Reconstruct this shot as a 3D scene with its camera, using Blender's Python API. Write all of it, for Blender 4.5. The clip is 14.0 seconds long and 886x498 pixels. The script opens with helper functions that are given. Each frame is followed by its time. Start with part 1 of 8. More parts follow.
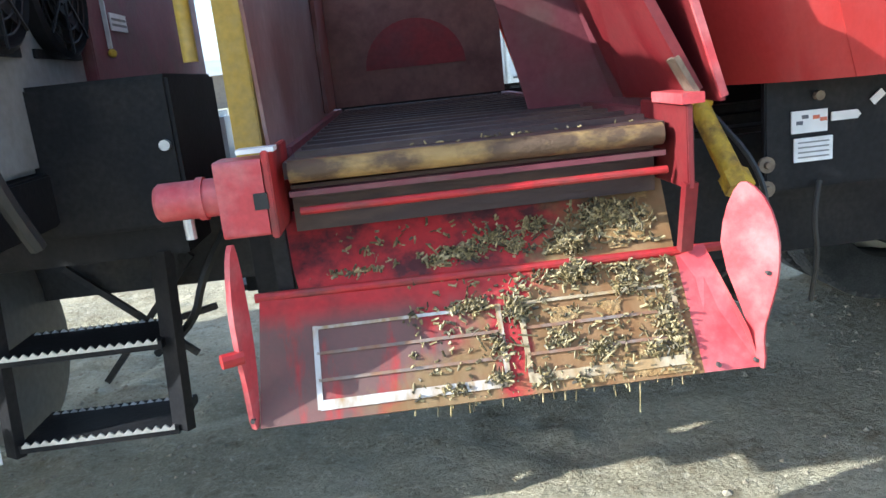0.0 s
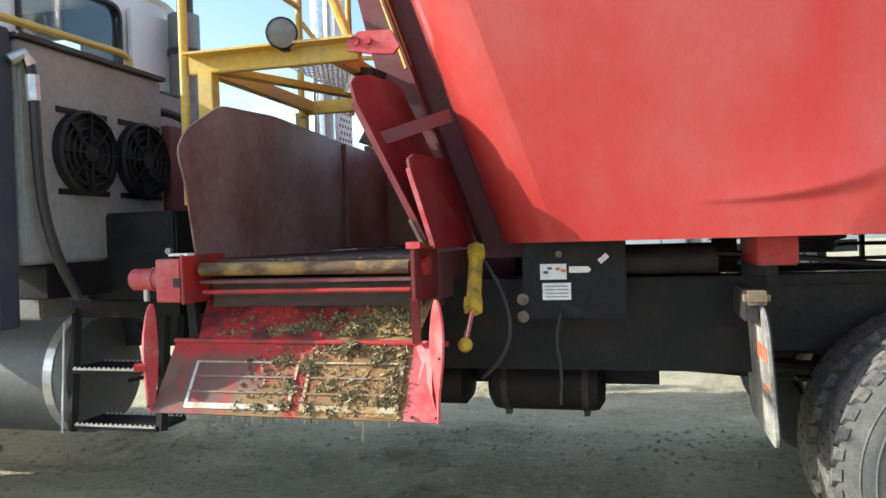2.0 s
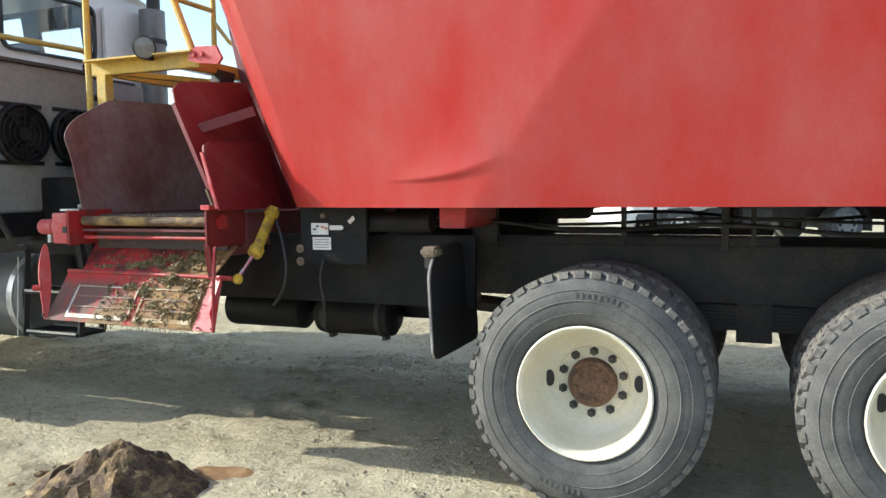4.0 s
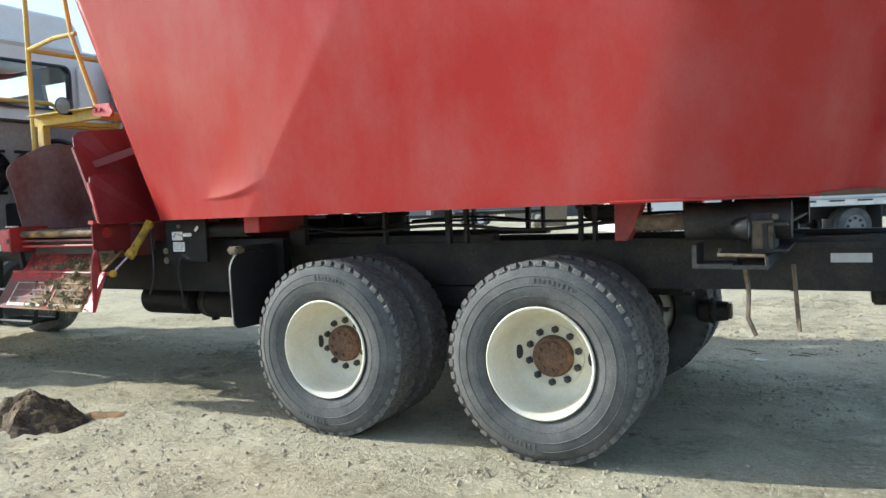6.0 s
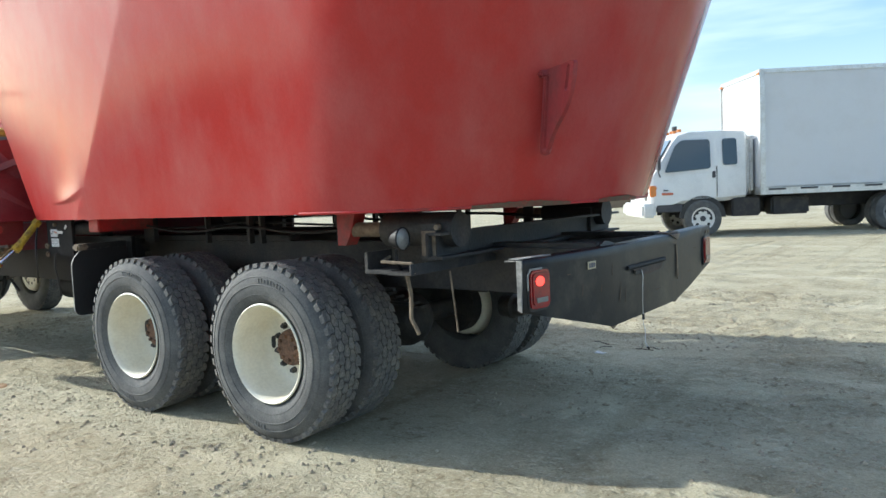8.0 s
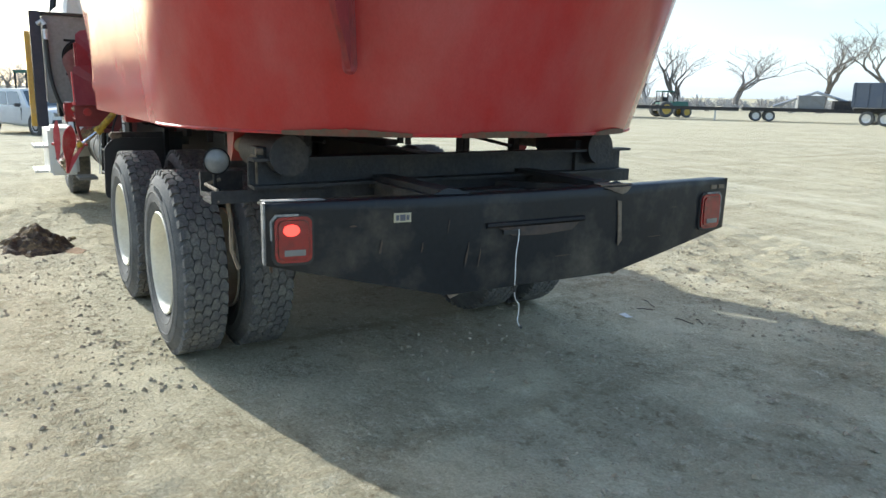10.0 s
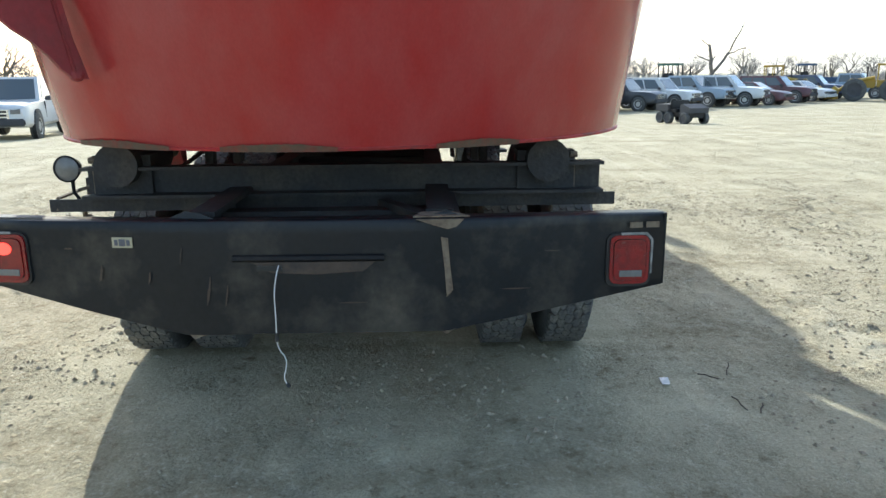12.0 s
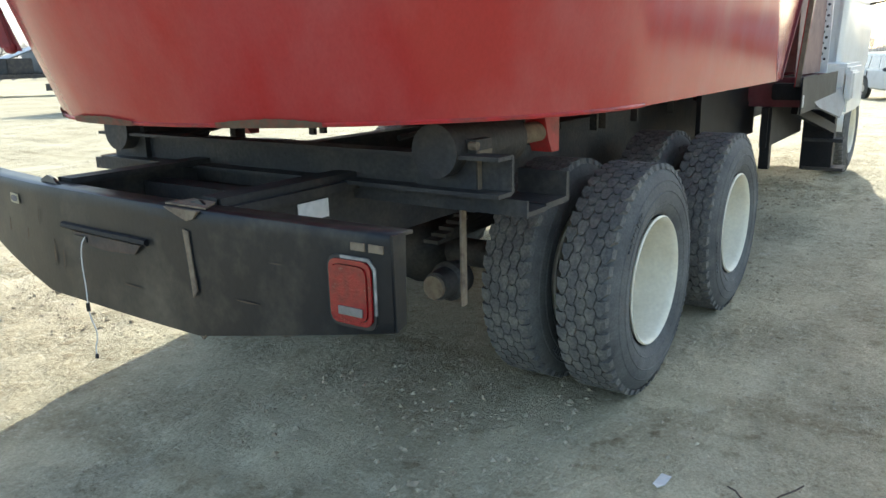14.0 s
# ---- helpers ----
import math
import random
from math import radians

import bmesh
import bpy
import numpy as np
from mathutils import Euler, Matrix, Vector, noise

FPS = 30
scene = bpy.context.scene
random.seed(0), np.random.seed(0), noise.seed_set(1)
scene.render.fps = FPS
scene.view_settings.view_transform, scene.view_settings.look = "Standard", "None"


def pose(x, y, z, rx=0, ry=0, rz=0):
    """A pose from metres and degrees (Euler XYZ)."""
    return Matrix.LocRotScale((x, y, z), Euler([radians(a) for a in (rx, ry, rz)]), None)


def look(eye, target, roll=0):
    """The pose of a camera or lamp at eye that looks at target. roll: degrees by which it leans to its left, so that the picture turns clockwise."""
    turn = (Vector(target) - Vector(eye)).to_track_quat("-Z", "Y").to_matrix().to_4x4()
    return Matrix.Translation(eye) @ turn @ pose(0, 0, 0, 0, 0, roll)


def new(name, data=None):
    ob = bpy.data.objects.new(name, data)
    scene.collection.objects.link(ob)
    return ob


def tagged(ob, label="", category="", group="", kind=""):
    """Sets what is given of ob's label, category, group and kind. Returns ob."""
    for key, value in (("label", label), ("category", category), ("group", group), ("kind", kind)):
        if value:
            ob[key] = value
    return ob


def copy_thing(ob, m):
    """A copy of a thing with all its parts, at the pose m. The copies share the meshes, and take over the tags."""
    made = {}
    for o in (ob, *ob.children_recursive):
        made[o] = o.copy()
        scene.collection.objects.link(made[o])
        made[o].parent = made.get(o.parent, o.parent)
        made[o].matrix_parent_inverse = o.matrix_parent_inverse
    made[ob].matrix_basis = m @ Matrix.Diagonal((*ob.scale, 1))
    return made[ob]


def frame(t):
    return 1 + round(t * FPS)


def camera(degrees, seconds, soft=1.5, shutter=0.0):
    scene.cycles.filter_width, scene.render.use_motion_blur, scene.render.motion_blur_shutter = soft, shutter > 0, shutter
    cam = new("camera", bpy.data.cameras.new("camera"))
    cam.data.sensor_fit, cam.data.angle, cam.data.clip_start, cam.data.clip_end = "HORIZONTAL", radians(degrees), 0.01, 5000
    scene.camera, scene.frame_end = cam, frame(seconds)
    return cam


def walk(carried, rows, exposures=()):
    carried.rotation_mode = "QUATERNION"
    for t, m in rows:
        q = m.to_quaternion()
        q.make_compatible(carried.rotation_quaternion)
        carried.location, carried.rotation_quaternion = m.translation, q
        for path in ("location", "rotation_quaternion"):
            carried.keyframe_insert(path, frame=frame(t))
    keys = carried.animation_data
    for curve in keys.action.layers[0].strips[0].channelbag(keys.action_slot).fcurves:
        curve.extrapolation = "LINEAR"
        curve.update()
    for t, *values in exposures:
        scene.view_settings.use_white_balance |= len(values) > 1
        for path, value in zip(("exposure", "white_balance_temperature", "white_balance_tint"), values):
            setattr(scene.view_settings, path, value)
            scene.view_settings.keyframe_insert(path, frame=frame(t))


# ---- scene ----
cam = camera(60.9, 14.0, soft=1.5)
EXPOSURES = [(0.0, 1.4, 5500, 6), (1.0, 1.5, 5800, 5), (1.5, 1.35, 6050, 5), (2.2, 1.08, 6350, 5), (4.5, 1.0, 6150, 5), (5.5, 0.92, 5950, 4), (6.5, 0.80, 5850, 3), (8.7, 0.78, 5900, 4), (11.0, 0.88, 6000, 4), (12.5, 0.97, 6050, 4), (14.0, 1.33, 6300, 4)]
PATH = [
    (0, (-2.471, -1.797, 1.387), (-2.371, 0.147, 0.926), -6.1),
    (0.5, (-2.204, -2.081, 1.356), (-2.245, -0.108, 1.029), -5.0),
    (1, (-1.906, -2.347, 1.359), (-2.002, -0.354, 1.225), -1.8),
    (1.5, (-1.432, -2.527, 1.331), (-1.712, -0.546, 1.314), -2.2),
    (2, (-1.067, -2.690, 1.299), (-1.574, -0.757, 1.267), -1.8),
    (2.2, (-0.890, -2.798, 1.306), (-1.413, -0.871, 1.199), -1.8),
    (4.3, (0.929, -3.214, 1.337), (0.071, -1.414, 1.190), -0.6),
    (4.5, (1.141, -3.266, 1.330), (0.212, -1.499, 1.200), -0.6),
    (5, (1.583, -3.376, 1.311), (0.631, -1.620, 1.206), -0.3),
    (5.5, (2.153, -3.478, 1.291), (1.250, -1.694, 1.215), -2.1),
    (6, (2.632, -3.536, 1.284), (1.685, -1.778, 1.172), -2.3),
    (6.5, (3.169, -3.476, 1.318), (2.243, -1.705, 1.252), -1.6),
    (7, (3.638, -3.429, 1.331), (2.674, -1.679, 1.224), -2.2),
    (7.5, (4.127, -3.157, 1.355), (3.122, -1.435, 1.192), -1.5),
    (8, (4.530, -2.867, 1.364), (3.359, -1.253, 1.207), -2.5),
    (8.5, (4.852, -2.395, 1.382), (3.537, -0.908, 1.147), 0.1),
    (8.7, (4.977, -2.228, 1.344), (3.631, -0.768, 1.102), -0.6),
    (10.8, (5.658, 0.031, 1.509), (3.826, 0.734, 1.118), -0.1),
    (11, (5.675, 0.263, 1.489), (3.812, 0.913, 1.163), -1.6),
    (11.5, (5.650, 0.886, 1.500), (3.699, 1.087, 1.105), -1.1),
    (12, (5.510, 1.464, 1.522), (3.564, 1.515, 1.066), -0.6),
    (12.5, (5.350, 2.065, 1.523), (3.434, 1.717, 1.064), -2.8),
    (13, (5.061, 2.532, 1.515), (3.226, 1.875, 1.066), -2.0),
    (13.5, (4.762, 3.037, 1.505), (3.046, 2.150, 0.985), -3.8),
    (14, (4.367, 3.399, 1.468), (2.787, 2.280, 0.966), -1.3),
]
walk(cam, [(t, look(eye, target, roll)) for t, eye, target, roll in PATH], EXPOSURES)

# ---- world, sun ----
ELEV, TURN = radians(26.0), radians(14.5)
to_sun = Vector((-math.cos(ELEV) * math.cos(TURN), -math.cos(ELEV) * math.sin(TURN), math.sin(ELEV)))
world = bpy.data.worlds.new("sky")
scene.world = world
world.use_nodes = True
wn, wl = world.node_tree.nodes, world.node_tree.links
wn.clear()
w_out, w_bg, w_sky = wn.new("ShaderNodeOutputWorld"), wn.new("ShaderNodeBackground"), wn.new("ShaderNodeTexSky")
w_sky.sky_type, w_sky.sun_disc = "NISHITA", False
w_sky.sun_elevation, w_sky.sun_rotation = ELEV, math.atan2(to_sun.x, to_sun.y)
w_sky.air_density, w_sky.dust_density, w_sky.ozone_density = 1.0, 1.7, 1.8
# thin cirrus streaks over the blue
w_up = wn.new("ShaderNodeVectorMath")
w_up.operation = "MAXIMUM"
w_up.inputs[1].default_value = (-2, -2, 0.01)
w_co, w_map, w_no, w_ramp = wn.new("ShaderNodeTexCoord"), wn.new("ShaderNodeMapping"), wn.new("ShaderNodeTexNoise"), wn.new("ShaderNodeValToRGB")
w_mix = wn.new("ShaderNodeMixRGB")
w_map.inputs["Scale"].default_value = (1.1, 2.2, 9.0)
w_no.inputs["Scale"].default_value, w_no.inputs["Detail"].default_value = 1.7, 7.0
w_ramp.color_ramp.elements[0].position, w_ramp.color_ramp.elements[1].position = 0.48, 0.84
w_mix.inputs[2].default_value = (5.6, 6.0, 6.5, 1)
wl.new(w_co.outputs["Generated"], w_map.inputs[0])
wl.new(w_map.outputs[0], w_no.inputs["Vector"])
wl.new(w_no.outputs[0], w_ramp.inputs[0])
wl.new(w_co.outputs["Generated"], w_up.inputs[0])
wl.new(w_up.outputs[0], w_sky.inputs[0])
wl.new(w_ramp.outputs[0], w_mix.inputs[0])
wl.new(w_sky.outputs[0], w_mix.inputs[1])
# pale haze low over the horizon
w_sep, w_haze, w_hmix = wn.new("ShaderNodeSeparateXYZ"), wn.new("ShaderNodeMapRange"), wn.new("ShaderNodeMixRGB")
w_haze.inputs["From Min"].default_value, w_haze.inputs["From Max"].default_value = 0.0, 0.16
w_haze.inputs["To Min"].default_value, w_haze.inputs["To Max"].default_value = 0.35, 0.0
w_hmix.inputs[2].default_value = (4.4, 5.4, 6.6, 1)
wl.new(w_co.outputs["Generated"], w_sep.inputs[0])
wl.new(w_sep.outputs["Z"], w_haze.inputs[0])
wl.new(w_haze.outputs[0], w_hmix.inputs[0])
wl.new(w_mix.outputs[0], w_hmix.inputs[1])
wl.new(w_hmix.outputs[0], w_bg.inputs[0])
w_bg.inputs[1].default_value = 0.15
wl.new(w_bg.outputs[0], w_out.inputs[0])
sun = new("sun", bpy.data.lights.new("sun", "SUN"))
sun.data.energy, sun.data.angle, sun.data.color = 3.7, radians(0.53), (1.0, 0.94, 0.85)
sun.matrix_world = look(to_sun * 60, (0, 0, 0))

# ---- building helpers ----
def material(name, base, rough=0.5, metal=0.0, second=None, amount=0.5, scale=3.0, grain=40.0, grain_amount=0.12, bump=0.15,
             bump_scale=60.0, stretch=(1, 1, 1), spread=(0.45, 0.65), coat=0.0, jitter=0.0, spec=0.5, island=0.0):
    """A painted, rusted or dusty surface: base colour, patches of a second colour, fine grain and relief, in metres."""
    m = bpy.data.materials.new(name)
    m.use_nodes = True
    n, l = m.node_tree.nodes, m.node_tree.links
    p = n["Principled BSDF"]
    geo, mp = n.new("ShaderNodeNewGeometry"), n.new("ShaderNodeMapping")
    mp.inputs["Scale"].default_value = stretch
    l.new(geo.outputs["Position"], mp.inputs[0])
    big, fine = n.new("ShaderNodeTexNoise"), n.new("ShaderNodeTexNoise")
    big.inputs["Scale"].default_value, big.inputs["Detail"].default_value, big.inputs["Roughness"].default_value = scale, 8, 0.62
    fine.inputs["Scale"].default_value, fine.inputs["Detail"].default_value = grain, 5
    l.new(mp.outputs[0], big.inputs["Vector"])
    l.new(mp.outputs[0], fine.inputs["Vector"])
    ramp = n.new("ShaderNodeValToRGB")
    ramp.color_ramp.elements[0].position, ramp.color_ramp.elements[1].position = spread
    l.new(big.outputs[0], ramp.inputs[0])
    fac = n.new("ShaderNodeMath")
    fac.operation = "MULTIPLY"
    fac.inputs[1].default_value = amount
    l.new(ramp.outputs[0], fac.inputs[0])
    mix = n.new("ShaderNodeMixRGB")
    mix.inputs[1].default_value = (*base, 1)
    mix.inputs[2].default_value = (*(second or [c * 0.7 for c in base]), 1)
    l.new(fac.outputs[0], mix.inputs[0])
    gr = n.new("ShaderNodeMapRange")
    gr.inputs["From Min"].default_value, gr.inputs["From Max"].default_value = 0.3, 0.7
    gr.inputs["To Min"].default_value, gr.inputs["To Max"].default_value = 1 - grain_amount, 1 + grain_amount
    l.new(fine.outputs[0], gr.inputs[0])
    mul = n.new("ShaderNodeVectorMath")
    mul.operation = "SCALE"
    l.new(mix.outputs[0], mul.inputs[0])
    last = gr.outputs[0]
    if jitter:
        info, jr, jm = n.new("ShaderNodeObjectInfo"), n.new("ShaderNodeMapRange"), n.new("ShaderNodeMath")
        jr.inputs["To Min"].default_value, jr.inputs["To Max"].default_value = 1 - jitter, 1 + jitter
        jm.operation = "MULTIPLY"
        l.new(info.outputs["Random"], jr.inputs[0])
        l.new(jr.outputs[0], jm.inputs[0])
        l.new(gr.outputs[0], jm.inputs[1])
        last = jm.outputs[0]
    if island:
        ir, im = n.new("ShaderNodeMapRange"), n.new("ShaderNodeMath")
        ir.inputs["To Min"].default_value, ir.inputs["To Max"].default_value = 1 - island, 1 + island
        im.operation = "MULTIPLY"
        l.new(geo.outputs["Random Per Island"], ir.inputs[0])
        l.new(ir.outputs[0], im.inputs[0])
        l.new(last, im.inputs[1])
        last = im.outputs[0]
    l.new(last, mul.inputs["Scale"])
    l.new(mul.outputs[0], p.inputs["Base Color"])
    rr = n.new("ShaderNodeMapRange")
    rr.inputs["To Min"].default_value, rr.inputs["To Max"].default_value = max(rough - 0.12, 0.02), min(rough + 0.18, 1)
    l.new(big.outputs[0], rr.inputs[0])
    l.new(rr.outputs[0], p.inputs["Roughness"])
    p.inputs["Metallic"].default_value = metal
    p.inputs["Coat Weight"].default_value = coat
    p.inputs["Coat Roughness"].default_value = 0.08
    p.inputs["Specular IOR Level"].default_value = spec
    if bump:
        bn, bt = n.new("ShaderNodeBump"), n.new("ShaderNodeTexNoise")
        bt.inputs["Scale"].default_value, bt.inputs["Detail"].default_value = bump_scale, 6
        l.new(mp.outputs[0], bt.inputs["Vector"])
        l.new(bt.outputs[0], bn.inputs["Height"])
        bn.inputs["Strength"].default_value, bn.inputs["Distance"].default_value = bump, 0.01
        l.new(bn.outputs[0], p.inputs["Normal"])
    return m


def thing(name, at, label, category, group="", kind=""):
    ob = new(name)
    ob.location = at
    ob.empty_display_size = 0.1
    return tagged(ob, label, category, group, kind)


def part(name, bm, mat, parent=None, label="", smooth=False):
    """Links a bmesh, in world places, as one mesh object under a thing or a part."""
    me = bpy.data.meshes.new(name)
    bmesh.ops.recalc_face_normals(bm, faces=bm.faces)
    bm.to_mesh(me)
    bm.free()
    if smooth:
        me.shade_smooth()
        me.set_sharp_from_angle(angle=radians(35))
    me.materials.append(mat)
    ob = new(name, me)
    if parent:
        ob.parent = parent
        if parent.type == "EMPTY":
            ob.matrix_parent_inverse = Matrix.Translation(-parent.location)
    if label:
        ob["label"] = label
    return ob


def bevelled(bm, width=0.004, seg=1):
    edges = [e for e in bm.edges if len(e.link_faces) == 2 and e.calc_face_angle(0) > 0.6]
    bmesh.ops.bevel(bm, geom=edges, offset=width, segments=seg, affect="EDGES", clamp_overlap=True)
    return bm


def box(x0, x1, y0, y1, z0, z1, bm=None, bevel=0.0):
    b = bmesh.new()
    bmesh.ops.create_cube(b, size=1, matrix=Matrix.Translation(((x0 + x1) / 2, (y0 + y1) / 2, (z0 + z1) / 2)) @ Matrix.Diagonal((abs(x1 - x0), abs(y1 - y0), abs(z1 - z0), 1)))
    if bevel:
        bevelled(b, bevel, 2)
    return merge(bm, b)


def merge(bm, other):
    if bm is None:
        return other
    me = bpy.data.meshes.new("tmp")
    other.to_mesh(me)
    other.free()
    bm.from_mesh(me)
    bpy.data.meshes.remove(me)
    return bm


def beam(p, q, w, h, bm=None, up=(0, 0, 1), bevel=0.0):
    """A bar of section w x h from p to q."""
    p, q = Vector(p), Vector(q)
    d = (q - p).normalized()
    s = d.cross(Vector(up))
    s = s.normalized() if s.length > 1e-4 else Vector((1, 0, 0))
    u = s.cross(d)
    b = bmesh.new()
    m = Matrix((s * w, u * h, d * (q - p).length)).transposed().to_4x4()
    bmesh.ops.create_cube(b, size=1, matrix=Matrix.Translation((p + q) / 2) @ m)
    if bevel:
        bevelled(b, bevel, 2)
    return merge(bm, b)


def cyl(p, q, r, r2=None, seg=20, bm=None, caps=True):
    p, q = Vector(p), Vector(q)
    b = bmesh.new()
    rot = (q - p).to_track_quat("Z", "Y").to_matrix().to_4x4()
    bmesh.ops.create_cone(b, cap_ends=caps, segments=seg, radius1=r, radius2=r if r2 is None else r2, depth=(q - p).length, matrix=Matrix.Translation((p + q) / 2) @ rot)
    return merge(bm, b)


def ball(c, r, bm=None, seg=14, squash=(1, 1, 1)):
    b = bmesh.new()
    bmesh.ops.create_uvsphere(b, u_segments=seg, v_segments=max(6, seg // 2), radius=1, matrix=Matrix.Translation(c) @ Matrix.Diagonal((r * squash[0], r * squash[1], r * squash[2], 1)))
    return merge(bm, b)


def pipe(points, r, seg=8, bm=None, bend=0):
    """A round bar or hose along points; bend rounds it off by that many passes."""
    pts = [Vector(p) for p in points]
    for _ in range(bend):
        out = [pts[0]]
        for a, b in zip(pts, pts[1:]):
            out += [a.lerp(b, 0.25), a.lerp(b, 0.75)]
        pts = out + [pts[-1]]
    b = bm or bmesh.new()
    rings, side = [], None
    for i, p in enumerate(pts):
        d = (pts[min(i + 1, len(pts) - 1)] - pts[max(i - 1, 0)]).normalized()
        if side is None:
            side = d.cross(Vector((0.31, 0.2, 0.93)))
        side = (side - d * side.dot(d)).normalized()
        up = d.cross(side)
        rings.append([b.verts.new(p + (side * math.cos(a) + up * math.sin(a)) * r) for a in (2 * math.pi * k / seg for k in range(seg))])
    for a, c in zip(rings, rings[1:]):
        for k in range(seg):
            b.faces.new((a[k], a[(k + 1) % seg], c[(k + 1) % seg], c[k]))
    b.faces.new(rings[0])
    b.faces.new(rings[-1][::-1])
    return b


def plate(points, thick, bm=None, bevel=0.0):
    """A flat sheet through points, thick metres deep, centred on them."""
    pts = [Vector(p) for p in points]
    nrm = Vector()
    for a, c in zip(pts, pts[1:] + pts[:1]):
        nrm += a.cross(c)
    nrm.normalize()
    b = bmesh.new()
    f = [b.verts.new(p - nrm * thick / 2) for p in pts]
    g = [b.verts.new(p + nrm * thick / 2) for p in pts]
    b.faces.new(f[::-1])
    b.faces.new(g)
    for i in range(len(pts)):
        j = (i + 1) % len(pts)
        b.faces.new((f[i], f[j], g[j], g[i]))
    if bevel:
        bevelled(b, bevel)
    return merge(bm, b)


def lathe(profile, centre, axis="y", seg=48, bm=None, close=False):
    """Turns (radius, height) pairs round an axis through centre."""
    b = bm or bmesh.new()
    c = Vector(centre)
    rings = []
    for k in range(seg):
        a = 2 * math.pi * k / seg
        ca, sa = math.cos(a), math.sin(a)
        ring = []
        for r, h in profile:
            v = {"y": Vector((r * ca, h, r * sa)), "x": Vector((h, r * ca, r * sa)), "z": Vector((r * ca, r * sa, h))}[axis]
            ring.append(b.verts.new(c + v))
        rings.append(ring)
    for k in range(seg):
        a, d = rings[k], rings[(k + 1) % seg]
        for i in range(len(profile) - (0 if close else 1)):
            j = (i + 1) % len(profile)
            b.faces.new((a[i], a[j], d[j], d[i]))
    return b


def rounded(points, r, steps=4):
    """Rounds the corners of a closed outline of 2D points."""
    out, n = [], len(points)
    for i in range(n):
        p, a, c = Vector(points[i]), Vector(points[i - 1]), Vector(points[(i + 1) % n])
        ra = min(r, (a - p).length * 0.45, (c - p).length * 0.45)
        s, e = p + (a - p).normalized() * ra, p + (c - p).normalized() * ra
        for k in range(steps + 1):
            t = k / steps
            out.append(tuple(s * (1 - t) ** 2 + p * 2 * t * (1 - t) + e * t * t))
    return out


# ---- materials ----
RED = material("red_paint", (0.378, 0.035, 0.031), 0.15, second=(0.395, 0.108, 0.100), amount=0.68, scale=2.2, grain=120, grain_amount=0.05, bump=0, stretch=(1, 1, 0.55), spread=(0.40, 0.72), coat=0.08, spec=0.18)
RED_WORN = material("worn_red_paint", (0.42, 0.022, 0.022), 0.45, second=(0.15, 0.045, 0.035), amount=0.9, scale=8, grain=60, bump=0.15, bump_scale=50, spread=(0.44, 0.68))
RED_DARK = material("maroon_paint", (0.16, 0.035, 0.045), 0.6, second=(0.12, 0.07, 0.06), amount=0.7, scale=5, bump=0.1)
YELLOW = material("yellow_paint", (0.62, 0.40, 0.06), 0.55, second=(0.50, 0.38, 0.16), amount=0.7, scale=6, grain=50, bump=0.15)
YELLOW_GRIMY = material("grimy_yellow_paint", (0.55, 0.36, 0.03), 0.6, second=(0.16, 0.10, 0.03), amount=0.9, scale=16, grain=60, bump=0.4, bump_scale=80)
# Red darkened for the shade on these sheets, dusty patches over it.
GUIDE = material("dusty_shaded_red_sheet", (0.16, 0.011, 0.014), 0.4, second=(0.19, 0.04, 0.038), amount=0.7, scale=5, grain=70, bump=0.05, spread=(0.42, 0.7))
# Faded red, raised further towards the pink its sunlit faces take.
WING_PAINT = material("faded_sunlit_red_paint", (0.50, 0.055, 0.06), 0.45, second=(0.52, 0.19, 0.18), amount=0.75, scale=9, grain=60, bump=0.1, spread=(0.44, 0.70))
HOOK_RED = material("dull_red_casting", (0.27, 0.030, 0.034), 0.5, second=(0.20, 0.05, 0.05), amount=0.7, scale=6, bump=0.1)
BLACK = material("black_paint", (0.010, 0.010, 0.0115), 0.5, second=(0.034, 0.030, 0.027), amount=0.5, scale=4, grain=70, grain_amount=0.25, bump=0.12, spec=0.2)
FRAME = material("grimy_frame", (0.022, 0.021, 0.021), 0.6, second=(0.065, 0.055, 0.043), amount=0.75, scale=5, grain=60, grain_amount=0.3, bump=0.3)
BUMPER = material("weathered_black_bumper", (0.011, 0.0125, 0.015), 0.36, second=(0.105, 0.090, 0.066), amount=0.75, scale=2.6, grain=45, grain_amount=0.15, bump=0.05, spread=(0.48, 0.70), spec=0.3)
RUST = material("rust", (0.165, 0.092, 0.055), 0.85, second=(0.08, 0.052, 0.038), amount=0.9, scale=13, grain=70, grain_amount=0.35, bump=0.5)
SCUFF = material("scuffed_primer", (0.20, 0.155, 0.105), 0.8, second=(0.10, 0.07, 0.05), amount=0.8, scale=22, bump=0.25)
RUBBER = material("dusty_rubber", (0.068, 0.069, 0.068), 0.8, second=(0.17, 0.167, 0.155), amount=0.7, scale=7, grain=110, grain_amount=0.2, bump=0.2, bump_scale=140, spread=(0.35, 0.7))
RUBBER_TREAD = material("tread_rubber", (0.11, 0.107, 0.102), 0.88, second=(0.21, 0.195, 0.165), amount=0.75, scale=14, grain=90, grain_amount=0.3, bump=0.3)
CREAM = material("cream_rim_paint", (0.74, 0.70, 0.57), 0.42, second=(0.60, 0.54, 0.39), amount=0.5, scale=6, grain=60, grain_amount=0.06, bump=0.06)
DARKHOLE = material("dark_bolt_steel", (0.06, 0.055, 0.05), 0.7, bump=0.3)
STEEL = material("worn_bare_steel", (0.19, 0.095, 0.085), 0.40, 0.2, second=(0.29, 0.225, 0.215), amount=0.9, scale=2.2, grain=30, grain_amount=0.15, bump=0.06, spread=(0.40, 0.60))
